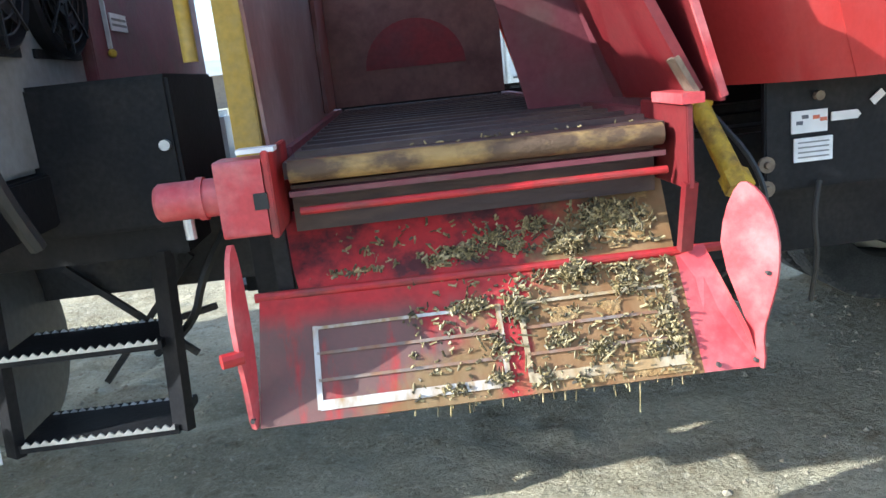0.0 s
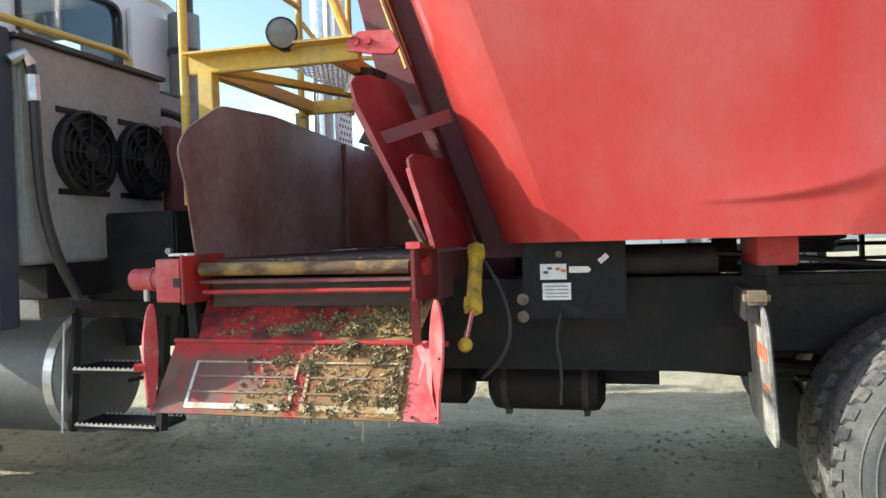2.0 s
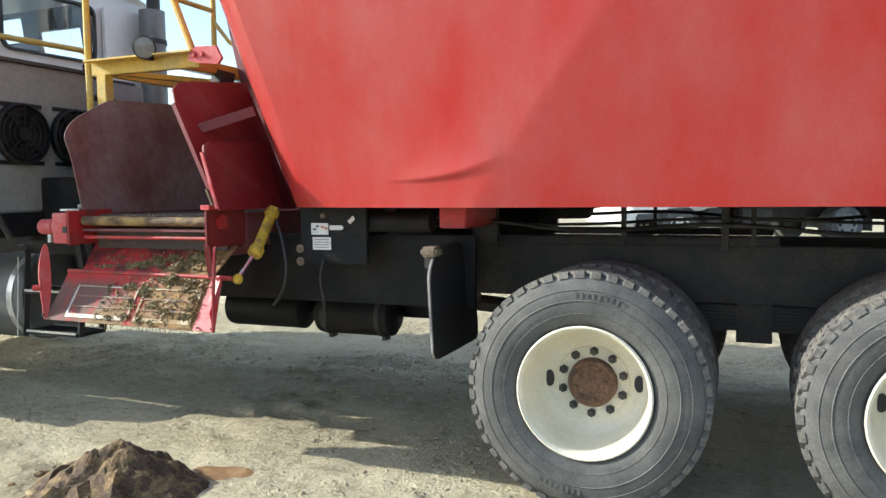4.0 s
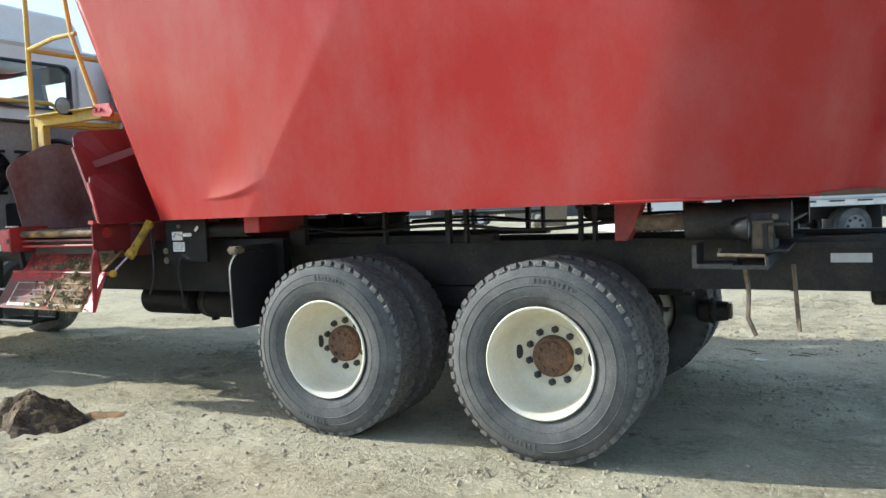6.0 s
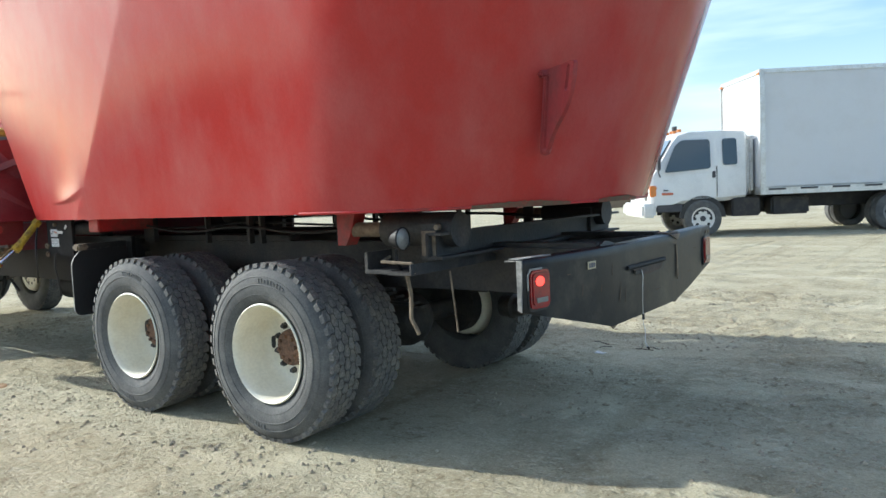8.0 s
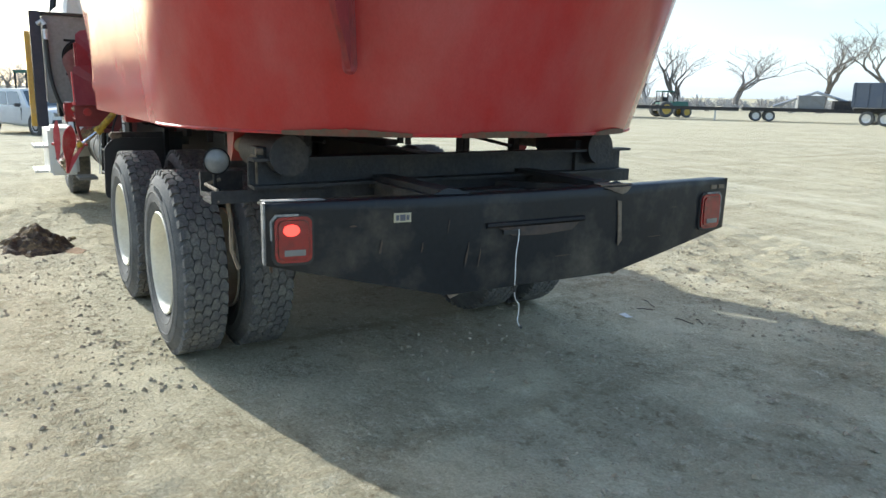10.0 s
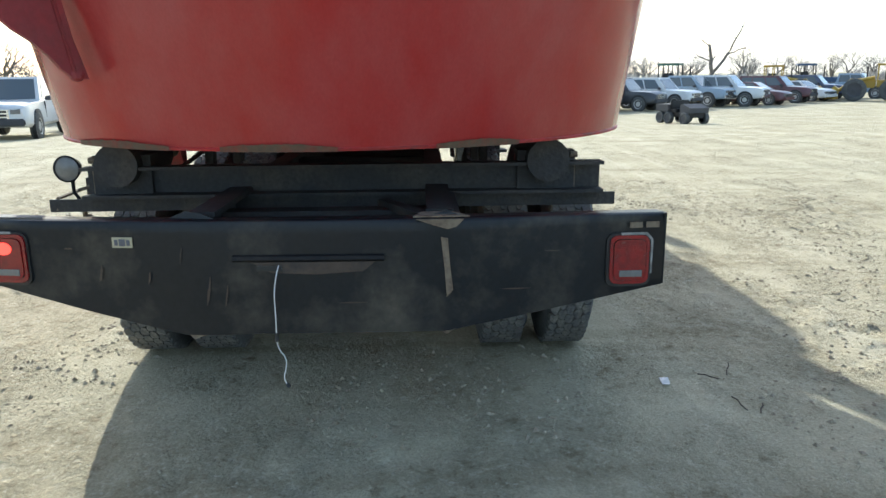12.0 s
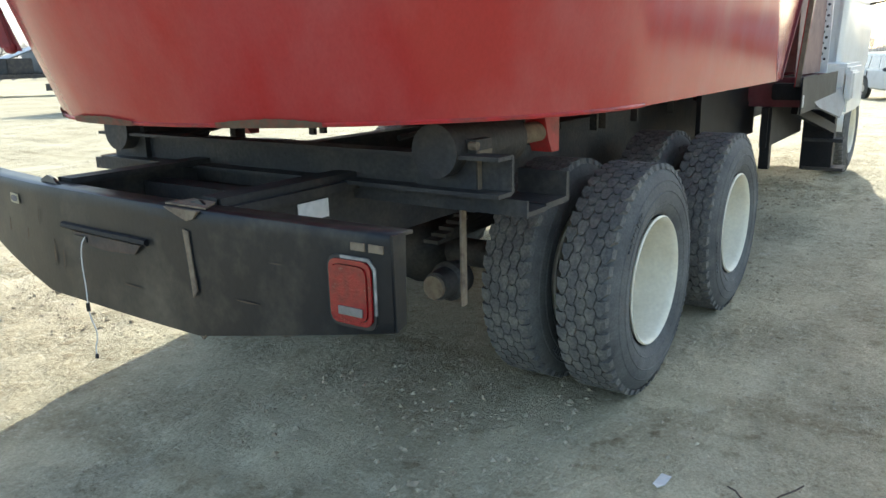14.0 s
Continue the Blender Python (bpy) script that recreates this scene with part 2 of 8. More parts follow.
ALU = material("brushed_aluminium", (0.62, 0.62, 0.61), 0.36, 0.7, second=(0.45, 0.43, 0.39), amount=0.5, scale=6, bump=0.05)
ROLLER = material("ochre_caked_roller", (0.33, 0.21, 0.07), 0.7, second=(0.07, 0.04, 0.025), amount=0.9, scale=12, bump=0.5, stretch=(0.6, 1, 1), spread=(0.38, 0.56))
BELT = material("dark_conveyor_belt", (0.05, 0.028, 0.026), 0.55, second=(0.14, 0.09, 0.06), amount=0.7, scale=8, bump=0.3, stretch=(0.3, 1, 1))
WHITE = material("white_cab_paint", (0.74, 0.73, 0.69), 0.4, second=(0.60, 0.57, 0.50), amount=0.5, scale=2, grain=60, grain_amount=0.04, bump=0.03, coat=0.3)
GREY = material("grey_panel_paint", (0.24, 0.24, 0.232), 0.6, second=(0.20, 0.18, 0.16), amount=0.6, scale=3, bump=0.06)
STICKER = material("white_sticker", (0.75, 0.74, 0.72), 0.4, second=(0.55, 0.52, 0.48), amount=0.5, scale=20, bump=0)
AGED = material("yellowed_label", (0.48, 0.43, 0.29), 0.5, second=(0.30, 0.25, 0.16), amount=0.7, scale=40, bump=0)
PRINT = material("dark_print", (0.10, 0.10, 0.12), 0.5, bump=0)
ORANGE = material("faded_orange_print", (0.55, 0.14, 0.07), 0.6, second=(0.4, 0.2, 0.14), amount=0.7, scale=30, bump=0)
FLAP = material("dusty_mudflap_rubber", (0.17, 0.165, 0.155), 0.85, second=(0.42, 0.40, 0.36), amount=0.75, scale=7, grain=60, grain_amount=0.25, bump=0.25, spread=(0.38, 0.6))
HOSE = material("black_hose", (0.02, 0.02, 0.02), 0.45, bump=0.1)
LENS_RED = material("red_tail_lens", (0.24, 0.006, 0.008), 0.2, second=(0.14, 0.005, 0.007), amount=0.8, scale=30, bump=0.2, bump_scale=160, coat=0.5)
LENS_CLEAR = material("clear_lens", (0.18, 0.175, 0.165), 0.15, bump=0.4, bump_scale=180, coat=0.8)
CHROME = material("bright_chrome", (0.75, 0.75, 0.74), 0.16, 1.0, bump=0.02)
WIRE = material("white_wire", (0.7, 0.7, 0.68), 0.5, bump=0)


def glass_material(name, tint, rough=0.03):
    m = bpy.data.materials.new(name)
    m.use_nodes = True
    p = m.node_tree.nodes["Principled BSDF"]
    p.inputs["Base Color"].default_value = (*tint, 1)
    p.inputs["Roughness"].default_value, p.inputs["IOR"].default_value = rough, 1.5
    p.inputs["Transmission Weight"].default_value = 0.0
    p.inputs["Coat Weight"].default_value, p.inputs["Coat Roughness"].default_value = 1.0, 0.02
    return m


GLASS = glass_material("dark_window_glass", (0.03, 0.04, 0.045))
# Base lifted to grey, standing in for sky reflected in the panes.
CAR_GLASS = glass_material("sky_greyed_car_glass", (0.10, 0.115, 0.12), 0.12)


def ground_material():
    m = bpy.data.materials.new("packed_sandy_dirt")
    m.use_nodes = True
    n, l = m.node_tree.nodes, m.node_tree.links
    p = n["Principled BSDF"]
    geo = n.new("ShaderNodeNewGeometry")

    def noise_tex(scale, detail, stretch=(1, 1, 1), turn=0.0, rough=0.6):
        mp, t = n.new("ShaderNodeMapping"), n.new("ShaderNodeTexNoise")
        mp.inputs["Scale"].default_value, mp.inputs["Rotation"].default_value = stretch, (0, 0, turn)
        t.inputs["Scale"].default_value, t.inputs["Detail"].default_value, t.inputs["Roughness"].default_value = scale, detail, rough
        l.new(geo.outputs["Position"], mp.inputs[0])
        l.new(mp.outputs[0], t.inputs["Vector"])
        return t.outputs[0]

    def ramp(src, a, b, ca=0.0, cb=1.0):
        r = n.new("ShaderNodeMapRange")
        r.inputs["From Min"].default_value, r.inputs["From Max"].default_value = a, b
        r.inputs["To Min"].default_value, r.inputs["To Max"].default_value = ca, cb
        l.new(src, r.inputs[0])
        return r.outputs[0]

    def blend(f, a, b):
        x = n.new("ShaderNodeMixRGB")
        l.new(f, x.inputs[0])
        for s, v in ((1, a), (2, b)):
            if isinstance(v, tuple):
                x.inputs[s].default_value = (*v, 1)
            else:
                l.new(v, x.inputs[s])
        return x.outputs[0]

    patches = noise_tex(0.55, 7)
    streaks = noise_tex(0.9, 6, (0.18, 1.6, 1), 0.25)
    streaks2 = noise_tex(1.1, 6, (1.7, 0.16, 1), 0.5)
    clods = noise_tex(9, 8)
    lumps = noise_tex(26, 6, rough=0.65)
    grains = noise_tex(70, 6, rough=0.7)
    pebbles = n.new("ShaderNodeTexVoronoi")
    pebbles.inputs["Scale"].default_value = 38
    l.new(geo.outputs["Position"], pebbles.inputs["Vector"])
    def times(a, b):
        x = n.new("ShaderNodeMath")
        x.operation = "MULTIPLY"
        l.new(a, x.inputs[0])
        l.new(b, x.inputs[1])
        return x.outputs[0]

    crumbly = ramp(noise_tex(1.4, 6, (1, 1.5, 1), 0.3), 0.40, 0.64, 0.25, 1.0)
    col = blend(ramp(patches, 0.4, 0.65), (0.51, 0.46, 0.318), (0.44, 0.383, 0.256))
    col = blend(ramp(streaks, 0.52, 0.7), col, (0.60, 0.548, 0.395))
    col = blend(ramp(streaks2, 0.55, 0.68), col, (0.38, 0.325, 0.212))
    col = blend(times(crumbly, ramp(clods, 0.56, 0.68)), col, (0.27, 0.215, 0.13))
    col = blend(times(crumbly, ramp(clods, 0.44, 0.34)), col, (0.62, 0.57, 0.42))
    col = blend(times(crumbly, ramp(lumps, 0.55, 0.68)), col, (0.30, 0.24, 0.15))
    col = blend(times(crumbly, ramp(lumps, 0.44, 0.34)), col, (0.65, 0.60, 0.44))
    col = blend(ramp(pebbles.outputs["Distance"], 0.12, 0.06), col, (0.53, 0.467, 0.345))
    gr = n.new("ShaderNodeVectorMath")
    gr.operation = "SCALE"
    l.new(col, gr.inputs[0])
    l.new(ramp(grains, 0.3, 0.7, 0.78, 1.22), gr.inputs["Scale"])
    l.new(gr.outputs[0], p.inputs["Base Color"])
    p.inputs["Roughness"].default_value = 0.95
    p.inputs["Specular IOR Level"].default_value = 0.15
    add = n.new("ShaderNodeMath")
    add.operation = "MULTIPLY_ADD"
    l.new(clods, add.inputs[0])
    add.inputs[1].default_value = 2.0
    l.new(grains, add.inputs[2])
    bn = n.new("ShaderNodeBump")
    bn.inputs["Strength"].default_value, bn.inputs["Distance"].default_value = 1.0, 0.030
    add2 = n.new("ShaderNodeMath")
    add2.operation = "MULTIPLY_ADD"
    l.new(lumps, add2.inputs[0])
    add2.inputs[1].default_value = 1.4
    l.new(add.outputs[0], add2.inputs[2])
    level = n.new("ShaderNodeMath")
    level.operation = "SUBTRACT"
    level.inputs[1].default_value = 2.2
    l.new(add2.outputs[0], level.inputs[0])
    l.new(times(level.outputs[0], crumbly), bn.inputs["Height"])
    l.new(bn.outputs[0], p.inputs["Normal"])
    return m


DIRT = ground_material()


def lip_material(name, dirt, much):
    """Red chute paint under a film of dried ochre feed that thickens towards the tub, with grey runs, deepened for
    shade, on the other half.
    """
    m = material(name, (0.42, 0.022, 0.022), 0.75, second=dirt, amount=much, scale=11, spread=(0.42, 0.62), grain=60, bump=0.12, bump_scale=60)
    n, l = m.node_tree.nodes, m.node_tree.links
    p = n["Principled BSDF"]
    paint_link = p.inputs["Base Color"].links[0].from_socket
    geo, sep = n.new("ShaderNodeNewGeometry"), n.new("ShaderNodeSeparateXYZ")
    l.new(geo.outputs["Position"], sep.inputs[0])

    def noise_tex(scale, stretch):
        mp, t = n.new("ShaderNodeMapping"), n.new("ShaderNodeTexNoise")
        mp.inputs["Scale"].default_value = stretch
        t.inputs["Scale"].default_value, t.inputs["Detail"].default_value, t.inputs["Roughness"].default_value = scale, 7, 0.62
        l.new(geo.outputs["Position"], mp.inputs[0])
        l.new(mp.outputs[0], t.inputs["Vector"])
        return t.outputs[0]

    def ramp(src, a, b, ca=0.0, cb=1.0):
        r = n.new("ShaderNodeMapRange")
        r.inputs["From Min"].default_value, r.inputs["From Max"].default_value = a, b
        r.inputs["To Min"].default_value, r.inputs["To Max"].default_value = ca, cb
        l.new(src, r.inputs[0])
        return r.outputs[0]

    def calc(op, a, b):
        x = n.new("ShaderNodeMath")
        x.operation = op
        for i, v in enumerate((a, b)):
            if isinstance(v, float):
                x.inputs[i].default_value = v
            else:
                l.new(v, x.inputs[i])
        return x.outputs[0]

    def blend(f, a, b):
        x = n.new("ShaderNodeMixRGB")
        l.new(f, x.inputs[0])
        for s, v in ((1, a), (2, b)):
            if isinstance(v, tuple):
                x.inputs[s].default_value = (*v, 1)
            else:
                l.new(v, x.inputs[s])
        return x.outputs[0]

    runs, blotch = noise_tex(16, (1, 0.25, 0.25)), noise_tex(9, (1, 1, 1))
    along = ramp(sep.outputs["X"], -2.75, -1.85, -0.5, 0.75)
    low = ramp(sep.outputs["Z"], 0.70, 1.03, 0.22, -0.42)
    bare = ramp(calc("ABSOLUTE", calc("ADD", sep.outputs["X"], 2.255), 0.0), 0.02, 0.06, -0.45, 0.0)
    film = calc("ADD", calc("ADD", along, low), calc("ADD", blotch, bare))
    # Grey-brown dirt runs, their tone deepened for the shadow over this half.
    grey = calc("MULTIPLY", ramp(runs, 0.34, 0.50), ramp(sep.outputs["X"], -2.25, -2.40, 0.0, 0.85))
    grey = calc("MULTIPLY", grey, ramp(sep.outputs["Z"], 0.90, 0.86, 0.0, 1.0))
    col = blend(grey, paint_link, (0.115, 0.085, 0.070))
    ochre = blend(ramp(runs, 0.4, 0.65), (0.19, 0.11, 0.035), (0.26, 0.17, 0.07))
    l.new(blend(ramp(film, 0.42, 0.66, 0.0, 0.9), col, ochre), p.inputs["Base Color"])
    return m


LIP = lip_material("feed_stained_red_lip", (0.22, 0.035, 0.03), 0.7)
CHUTE_FLOOR = lip_material("grimy_red_chute_floor", (0.035, 0.016, 0.016), 0.9)


# ---- ground: one sheet to the horizon, finer near the truck ----
def yard_drop(x):
    """The yard falls gently away ahead of the truck."""
    d = max(0.0, -7.0 - x)
    t = min(1.0, d / 26)
    return -0.68 * t * t * (3 - 2 * t) - 0.004 * max(0.0, d - 26)


def ground_height(x, y):
    d = math.hypot(x - 1, y)
    fade = 1 / (1 + (d / 25) ** 2)
    loose = min(1.0, max(0.15, 0.5 + 1.6 * noise.noise((x * 0.55, y * 0.8, 12.0))))
    h = 0.022 * noise.noise((x * 0.45, y * 0.6, 0.3)) + 0.010 * noise.noise((x * 1.7, y * 2.1, 4.0))
    h += loose * (0.034 * noise.noise((x * 5, y * 7, 9.0)) + 0.032 * noise.noise((x * 10, y * 11, 3.0)))
    h += 0.012 * max(0.0, noise.noise((x * 0.5, y * 3.2, 6.0))) * math.sin(x * 38 + 3 * noise.noise((x, y, 0)))
    flat = min(1.0, max(0.0, (max(abs(x - 0.7) - 1.5, abs(y - 1.1) - 1.5)) / 1.2))
    return h * fade * (0.25 + 0.75 * flat) + yard_drop(x)


def stand(at, heading):
    """Pose on the sloping yard."""
    return pose(at[0], at[1], yard_drop(at[0]) + (at[2] if len(at) > 2 else 0.0), 0, 0, heading)


def build_ground():
    step = [0.0]
    s = 0.05
    while step[-1] < 2500:
        step.append(step[-1] + s)
        if step[-1] > 5.5:
            s *= 1.16
    xs = sorted({round(1.5 + k * v, 4) for v in step for k in (-1, 1)})
    ys = sorted({round(0.5 + k * v, 4) for v in step for k in (-1, 1)})
    verts = [(x, y, ground_height(x, y)) for x in xs for y in ys]
    ny = len(ys)
    faces = [(i * ny + j, (i + 1) * ny + j, (i + 1) * ny + j + 1, i * ny + j + 1) for i in range(len(xs) - 1) for j in range(ny - 1)]
    me = bpy.data.meshes.new("ground")
    me.from_pydata(verts, [], faces)
    me.shade_smooth()
    me.materials.append(DIRT)
    tagged(new("ground", me), "pale packed sandy dirt yard with tyre ruts", "ground", kind="structure")


build_ground()

# ---- the truck ----
YC = 1.11
truck = thing("feed_mixer_truck", (0, YC, 0), "red feed mixer truck with a white cab, parked on dirt", "truck")
ZB, ZT = 1.268, 3.2


def tank_outline(z):
    """The tub's outline at a height: flat cut front, straight sides, half-round rear, all flaring outwards."""
    h = z - ZB
    hw, rear, front = 1.295 + 0.11 * h, 1.24 + 0.105 * h, 0.33 * h
    xs, xf = 1.69 + 0.26 * h, -0.465 + 0.74 * h
    pts = []
    for k in range(61):
        a = -math.pi / 2 + math.pi * k / 60
        c, s = math.cos(a), math.sin(a)
        pts.append((xs + rear * c, YC + hw * s))
    fx = -1.345 - front
    ends = [k / 16 for k in range(17)]
    pts += [(xf + (fx - xf) * t, YC + hw - 0.165 * t * (0.7 + 0.3 * t)) for t in ends]
    pts += [(xf + (fx - xf) * t, YC - hw + 0.165 * t * (0.7 + 0.3 * t)) for t in reversed(ends)]
    return pts


def dent(p):
    """The long crease low on the front of the near side, pressed out above and folded back below."""
    x, y, z = p
    if y > 0.3:
        return 0.0
    wave = 0.004 * noise.noise((x * 1.3, z * 1.6, 7.0))
    u = (x + 0.90) / 0.52
    if u < 0.0 or u > 1.12:
        return wave
    top = 1.388 + 0.075 * u ** 2.6
    span = math.sin(math.pi * min(1.0, u / 1.12)) ** 0.7
    high = 0.006 + 0.014 * u
    fold = 0.012 + 0.055 * u * u
    if z >= top:
        out = math.exp(-(z - top) / 0.09)
    else:
        t = min(1.0, (top - z) / fold)
        out = 1 - t * t * (3 - 2 * t)
    return wave - high * span * out


def build_tank():
    bm = bmesh.new()
    levels = [ZB + 0.4 * k / 60 for k in range(60)] + [ZB + 0.4 + (ZT - ZB - 0.4) * k / 30 for k in range(31)]
    rings = []
    for z in levels:
        o = tank_outline(z)
        # side spans are split for the dent
        dense = []
        for i, p in enumerate(o):
            q = o[(i + 1) % len(o)]
            n = 40 if i in (60, len(o) - 1) else 4 if i > 77 else 1
            dense += [(p[0] + (q[0] - p[0]) * k / n, p[1] + (q[1] - p[1]) * k / n) for k in range(n)]
        rings.append([bm.verts.new((x, y + dent((x, y, z)), z)) for x, y in dense])
    for a, b in zip(rings, rings[1:]):
        n = len(a)
        for k in range(n):
            bm.faces.new((a[k], a[(k + 1) % n], b[(k + 1) % n], b[k]))
    bm.faces.new(rings[0][::-1])
    tub = part("tub", bm, RED, truck, "dusty red steel mixing tub flaring upwards", smooth=True)
    # rolled lip along the foot and a flange along the cut front
    o = tank_outline(ZB)
    lip = pipe([(x, y, ZB + 0.004) for x, y in o[:61]], 0.008, 6)
    part("foot_lip", lip, RED_WORN, tub)
    # scraped, rusty stretches along the foot of the rear
    for a, b in ((14, 22), (25, 31), (36, 41)):
        strip = bmesh.new()
        rows = []
        for k in range((b - a) * 4 + 1):
            t = a + k / 4
            p, q = o[int(t)], o[min(int(t) + 1, 60)]
            f = t - int(t)
            x, y = p[0] + (q[0] - p[0]) * f, p[1] + (q[1] - p[1]) * f
            dx, dy = x - 1.69, y - YC
            n = math.hypot(dx, dy)
            high = (0.010 + 0.016 * abs(noise.noise((t * 1.7, 2, 5)))) * math.sin(math.pi * min(1.0, max(0.06, k / ((b - a) * 4))))
            rows.append([strip.verts.new((x + dx / n * (0.0105 + 0.3 * z), y + dy / n * (0.0105 + 0.11 * z), ZB + z)) for z in (-0.004, 0.012 + high)])
        for u, v in zip(rows, rows[1:]):
            strip.faces.new((u[0], v[0], v[1], u[1]))
        part("scraped_foot", strip, FOOT_RUST, tub, "scraped rusty edge")
    e0, e1 = tank_outline(ZB)[77], tank_outline(ZT)[77]
    part("front_flange", beam((e0[0] - 0.012, e0[1] - 0.03, ZB - 0.02), (e1[0] - 0.012, e1[1] - 0.03, ZT), 0.09, 0.02, up=(1, 0, 0.3)), RED_DARK, tub)
    # the near corner rolls round to the front
    bm = bmesh.new()
    rows = []
    for k in range(25):
        z = ZB + (ZT - ZB) * k / 24
        x, y = tank_outline(z)[78]
        rows.append([bm.verts.new((x - 0.36 * math.sin(a) * (1 - 0.15 * a), y + 0.003 + 0.50 * (1 - math.cos(a)) + 0.11 * math.sin(a), z)) for a in (1.5 * j / 14 for j in range(15))])
    for a, b in zip(rows, rows[1:]):
        for j in range(14):
            bm.faces.new((a[j], a[j + 1], b[j + 1], b[j]))
    part("rolled_corner", bm, RED, tub, smooth=True)
    return tub


FOOT_RUST = material("scraped_tub_foot", (0.115, 0.075, 0.045), 0.8, second=(0.22, 0.05, 0.03), amount=0.8, scale=16, bump=0.3)
tub = build_tank()


# ---- wheels ----
def wheel_meshes():
    """Tyre, rim disc and hub, round the y axis; the outer face looks to -y, the hub's end at y = 0."""
    prof = [(0.276, -0.105), (0.298, -0.125), (0.328, -0.138), (0.368, -0.146), (0.412, -0.143), (0.446, -0.133), (0.472, -0.118), (0.487, -0.106), (0.493, -0.09),
            (0.495, -0.03), (0.4955, 0.02), (0.495, 0.06), (0.487, 0.09), (0.472, 0.098), (0.43, 0.115), (0.38, 0.12), (0.32, 0.11), (0.282, 0.095), (0.268, 0.06), (0.268, -0.08)]
    bm = lathe(prof, (0, 0, 0), "y", 72, close=True)
    for r, y in ((0.335, -0.1405), (0.388, -0.1470), (0.432, -0.139)):
        lathe([(r - 0.005, y + 0.004), (r, y - 0.0012), (r + 0.005, y + 0.004)], (0, 0, 0), "y", 72, bm)
    # moulded marks on the side wall, as plain raised bars
    for base, count, r0 in ((1.2, 9, 0.410), (4.3, 8, 0.410)):
        for k in range(count):
            a = base + k * 0.06
            b = bmesh.new()
            bmesh.ops.create_cube(b, size=1, matrix=Matrix.Rotation(-a, 4, "Y") @ Matrix.Translation((r0, -0.1435, 0)) @ Matrix.Diagonal((0.026 if k % 3 else 0.018, 0.006, 0.013, 1)))
            merge(bm, b)
    me_tyre = bpy.data.meshes.new("tyre")
    bmesh.ops.recalc_face_normals(bm, faces=bm.faces)
    bm.to_mesh(me_tyre)
    bm.free()
    me_tyre.shade_smooth()
    me_tyre.set_sharp_from_angle(angle=radians(40))
    me_tyre.materials.append(RUBBER)
    # tread: staggered lugs, each bent like a scale
    verts, faces = [], []
    rows, count, reach = (-0.090, -0.049, -0.008, 0.033, 0.074), 46, 0.041
    gap = 0.90
    for i, y in enumerate(rows):
        far, near = reach * 2 / 3 * gap, reach / 3 * gap
        inner = [(0, 0.97), (-near, 0.97), (-far * 0.85, 0.34), (-far, 0), (-far * 0.85, -0.34), (-near, -0.97)] if i else [(0, 0.97), (-0.023, 0.62), (-0.023, -0.62)]
        outer = [(0, -0.97), (near, -0.97), (far * 0.85, -0.34), (far, 0), (far * 0.85, 0.34), (near, 0.97)] if i < 4 else [(0, -0.97), (0.023, -0.62), (0.023, 0.62)]
        for k in range(count):
            a0 = 2 * math.pi * (k + (0.5 if i % 2 else 0)) / count
            half = math.pi / count * 0.92
            base = len(verts)
            m = len(inner) + len(outer)
            edge = i in (0, 4)
            for r in (0.480 if edge else 0.487, 0.505):
                for u, v in inner + outer:
                    a = a0 + (v + 0.62 * (1 - min(1.0, abs(u) / far) ** 2)) * half
                    splay = 1.25 if edge and abs(u) > 0.02 and r < 0.5 else 1.0
                    verts.append((r * math.cos(a), y + u * splay * (1.0 if r < 0.5 else 0.96), r * math.sin(a)))
            faces.append(tuple(base + m + j for j in range(m)))
            for j in range(m):
                faces.append((base + j, base + (j + 1) % m, base + m + (j + 1) % m, base + m + j))
    me_tread = bpy.data.meshes.new("tread")
    me_tread.from_pydata(verts, [], faces)
    me_tread.materials.append(RUBBER_TREAD)
    # rim: flange, deep barrel, disc
    bm = lathe([(0.266, -0.112), (0.279, -0.118), (0.283, -0.128), (0.276, -0.134), (0.267, -0.128), (0.260, -0.105), (0.255, -0.06), (0.248, 0.0), (0.240, 0.06), (0.224, 0.098),
                (0.195, 0.108), (0.160, 0.100), (0.157, 0.092), (0.10, 0.092), (0.0, 0.092)], (0, 0, 0), "y", 64)
    bmesh.ops.remove_doubles(bm, verts=bm.verts, dist=1e-5)
    me_rim = bpy.data.meshes.new("rim")
    bmesh.ops.recalc_face_normals(bm, faces=bm.faces)
    bm.to_mesh(me_rim)
    bm.free()
    me_rim.shade_smooth()
    me_rim.set_sharp_from_angle(angle=radians(50))
    me_rim.materials.append(CREAM)
    # hub: rusty drum end with its studs
    bm = lathe([(0.108, 0.093), (0.104, 0.056), (0.099, 0.048), (0.084, 0.046), (0.080, 0.036), (0.03, 0.034), (0.0, 0.034)], (0, 0, 0), "y", 32)
    for k in range(8):
        a = 2 * math.pi * (k + 0.3) / 8
        cyl((0.066 * math.cos(a), 0.042, 0.066 * math.sin(a)), (0.066 * math.cos(a), 0.018, 0.066 * math.sin(a)), 0.011, seg=6, bm=bm)
    me_hub = bpy.data.meshes.new("hub")
    bmesh.ops.recalc_face_normals(bm, faces=bm.faces)
    bm.to_mesh(me_hub)
    bm.free()
    me_hub.materials.append(RUST)
    bm = cyl((0, 0.093, 0), (0, 0.076, 0), 0.0195, seg=6)
    cyl((0, 0.076, 0), (0, 0.062, 0), 0.012, seg=8, bm=bm)
    me_nut = bpy.data.meshes.new("nut")
    bm.to_mesh(me_nut)
    bm.free()
    me_nut.materials.append(DARKHOLE)
    bm = bmesh.new()
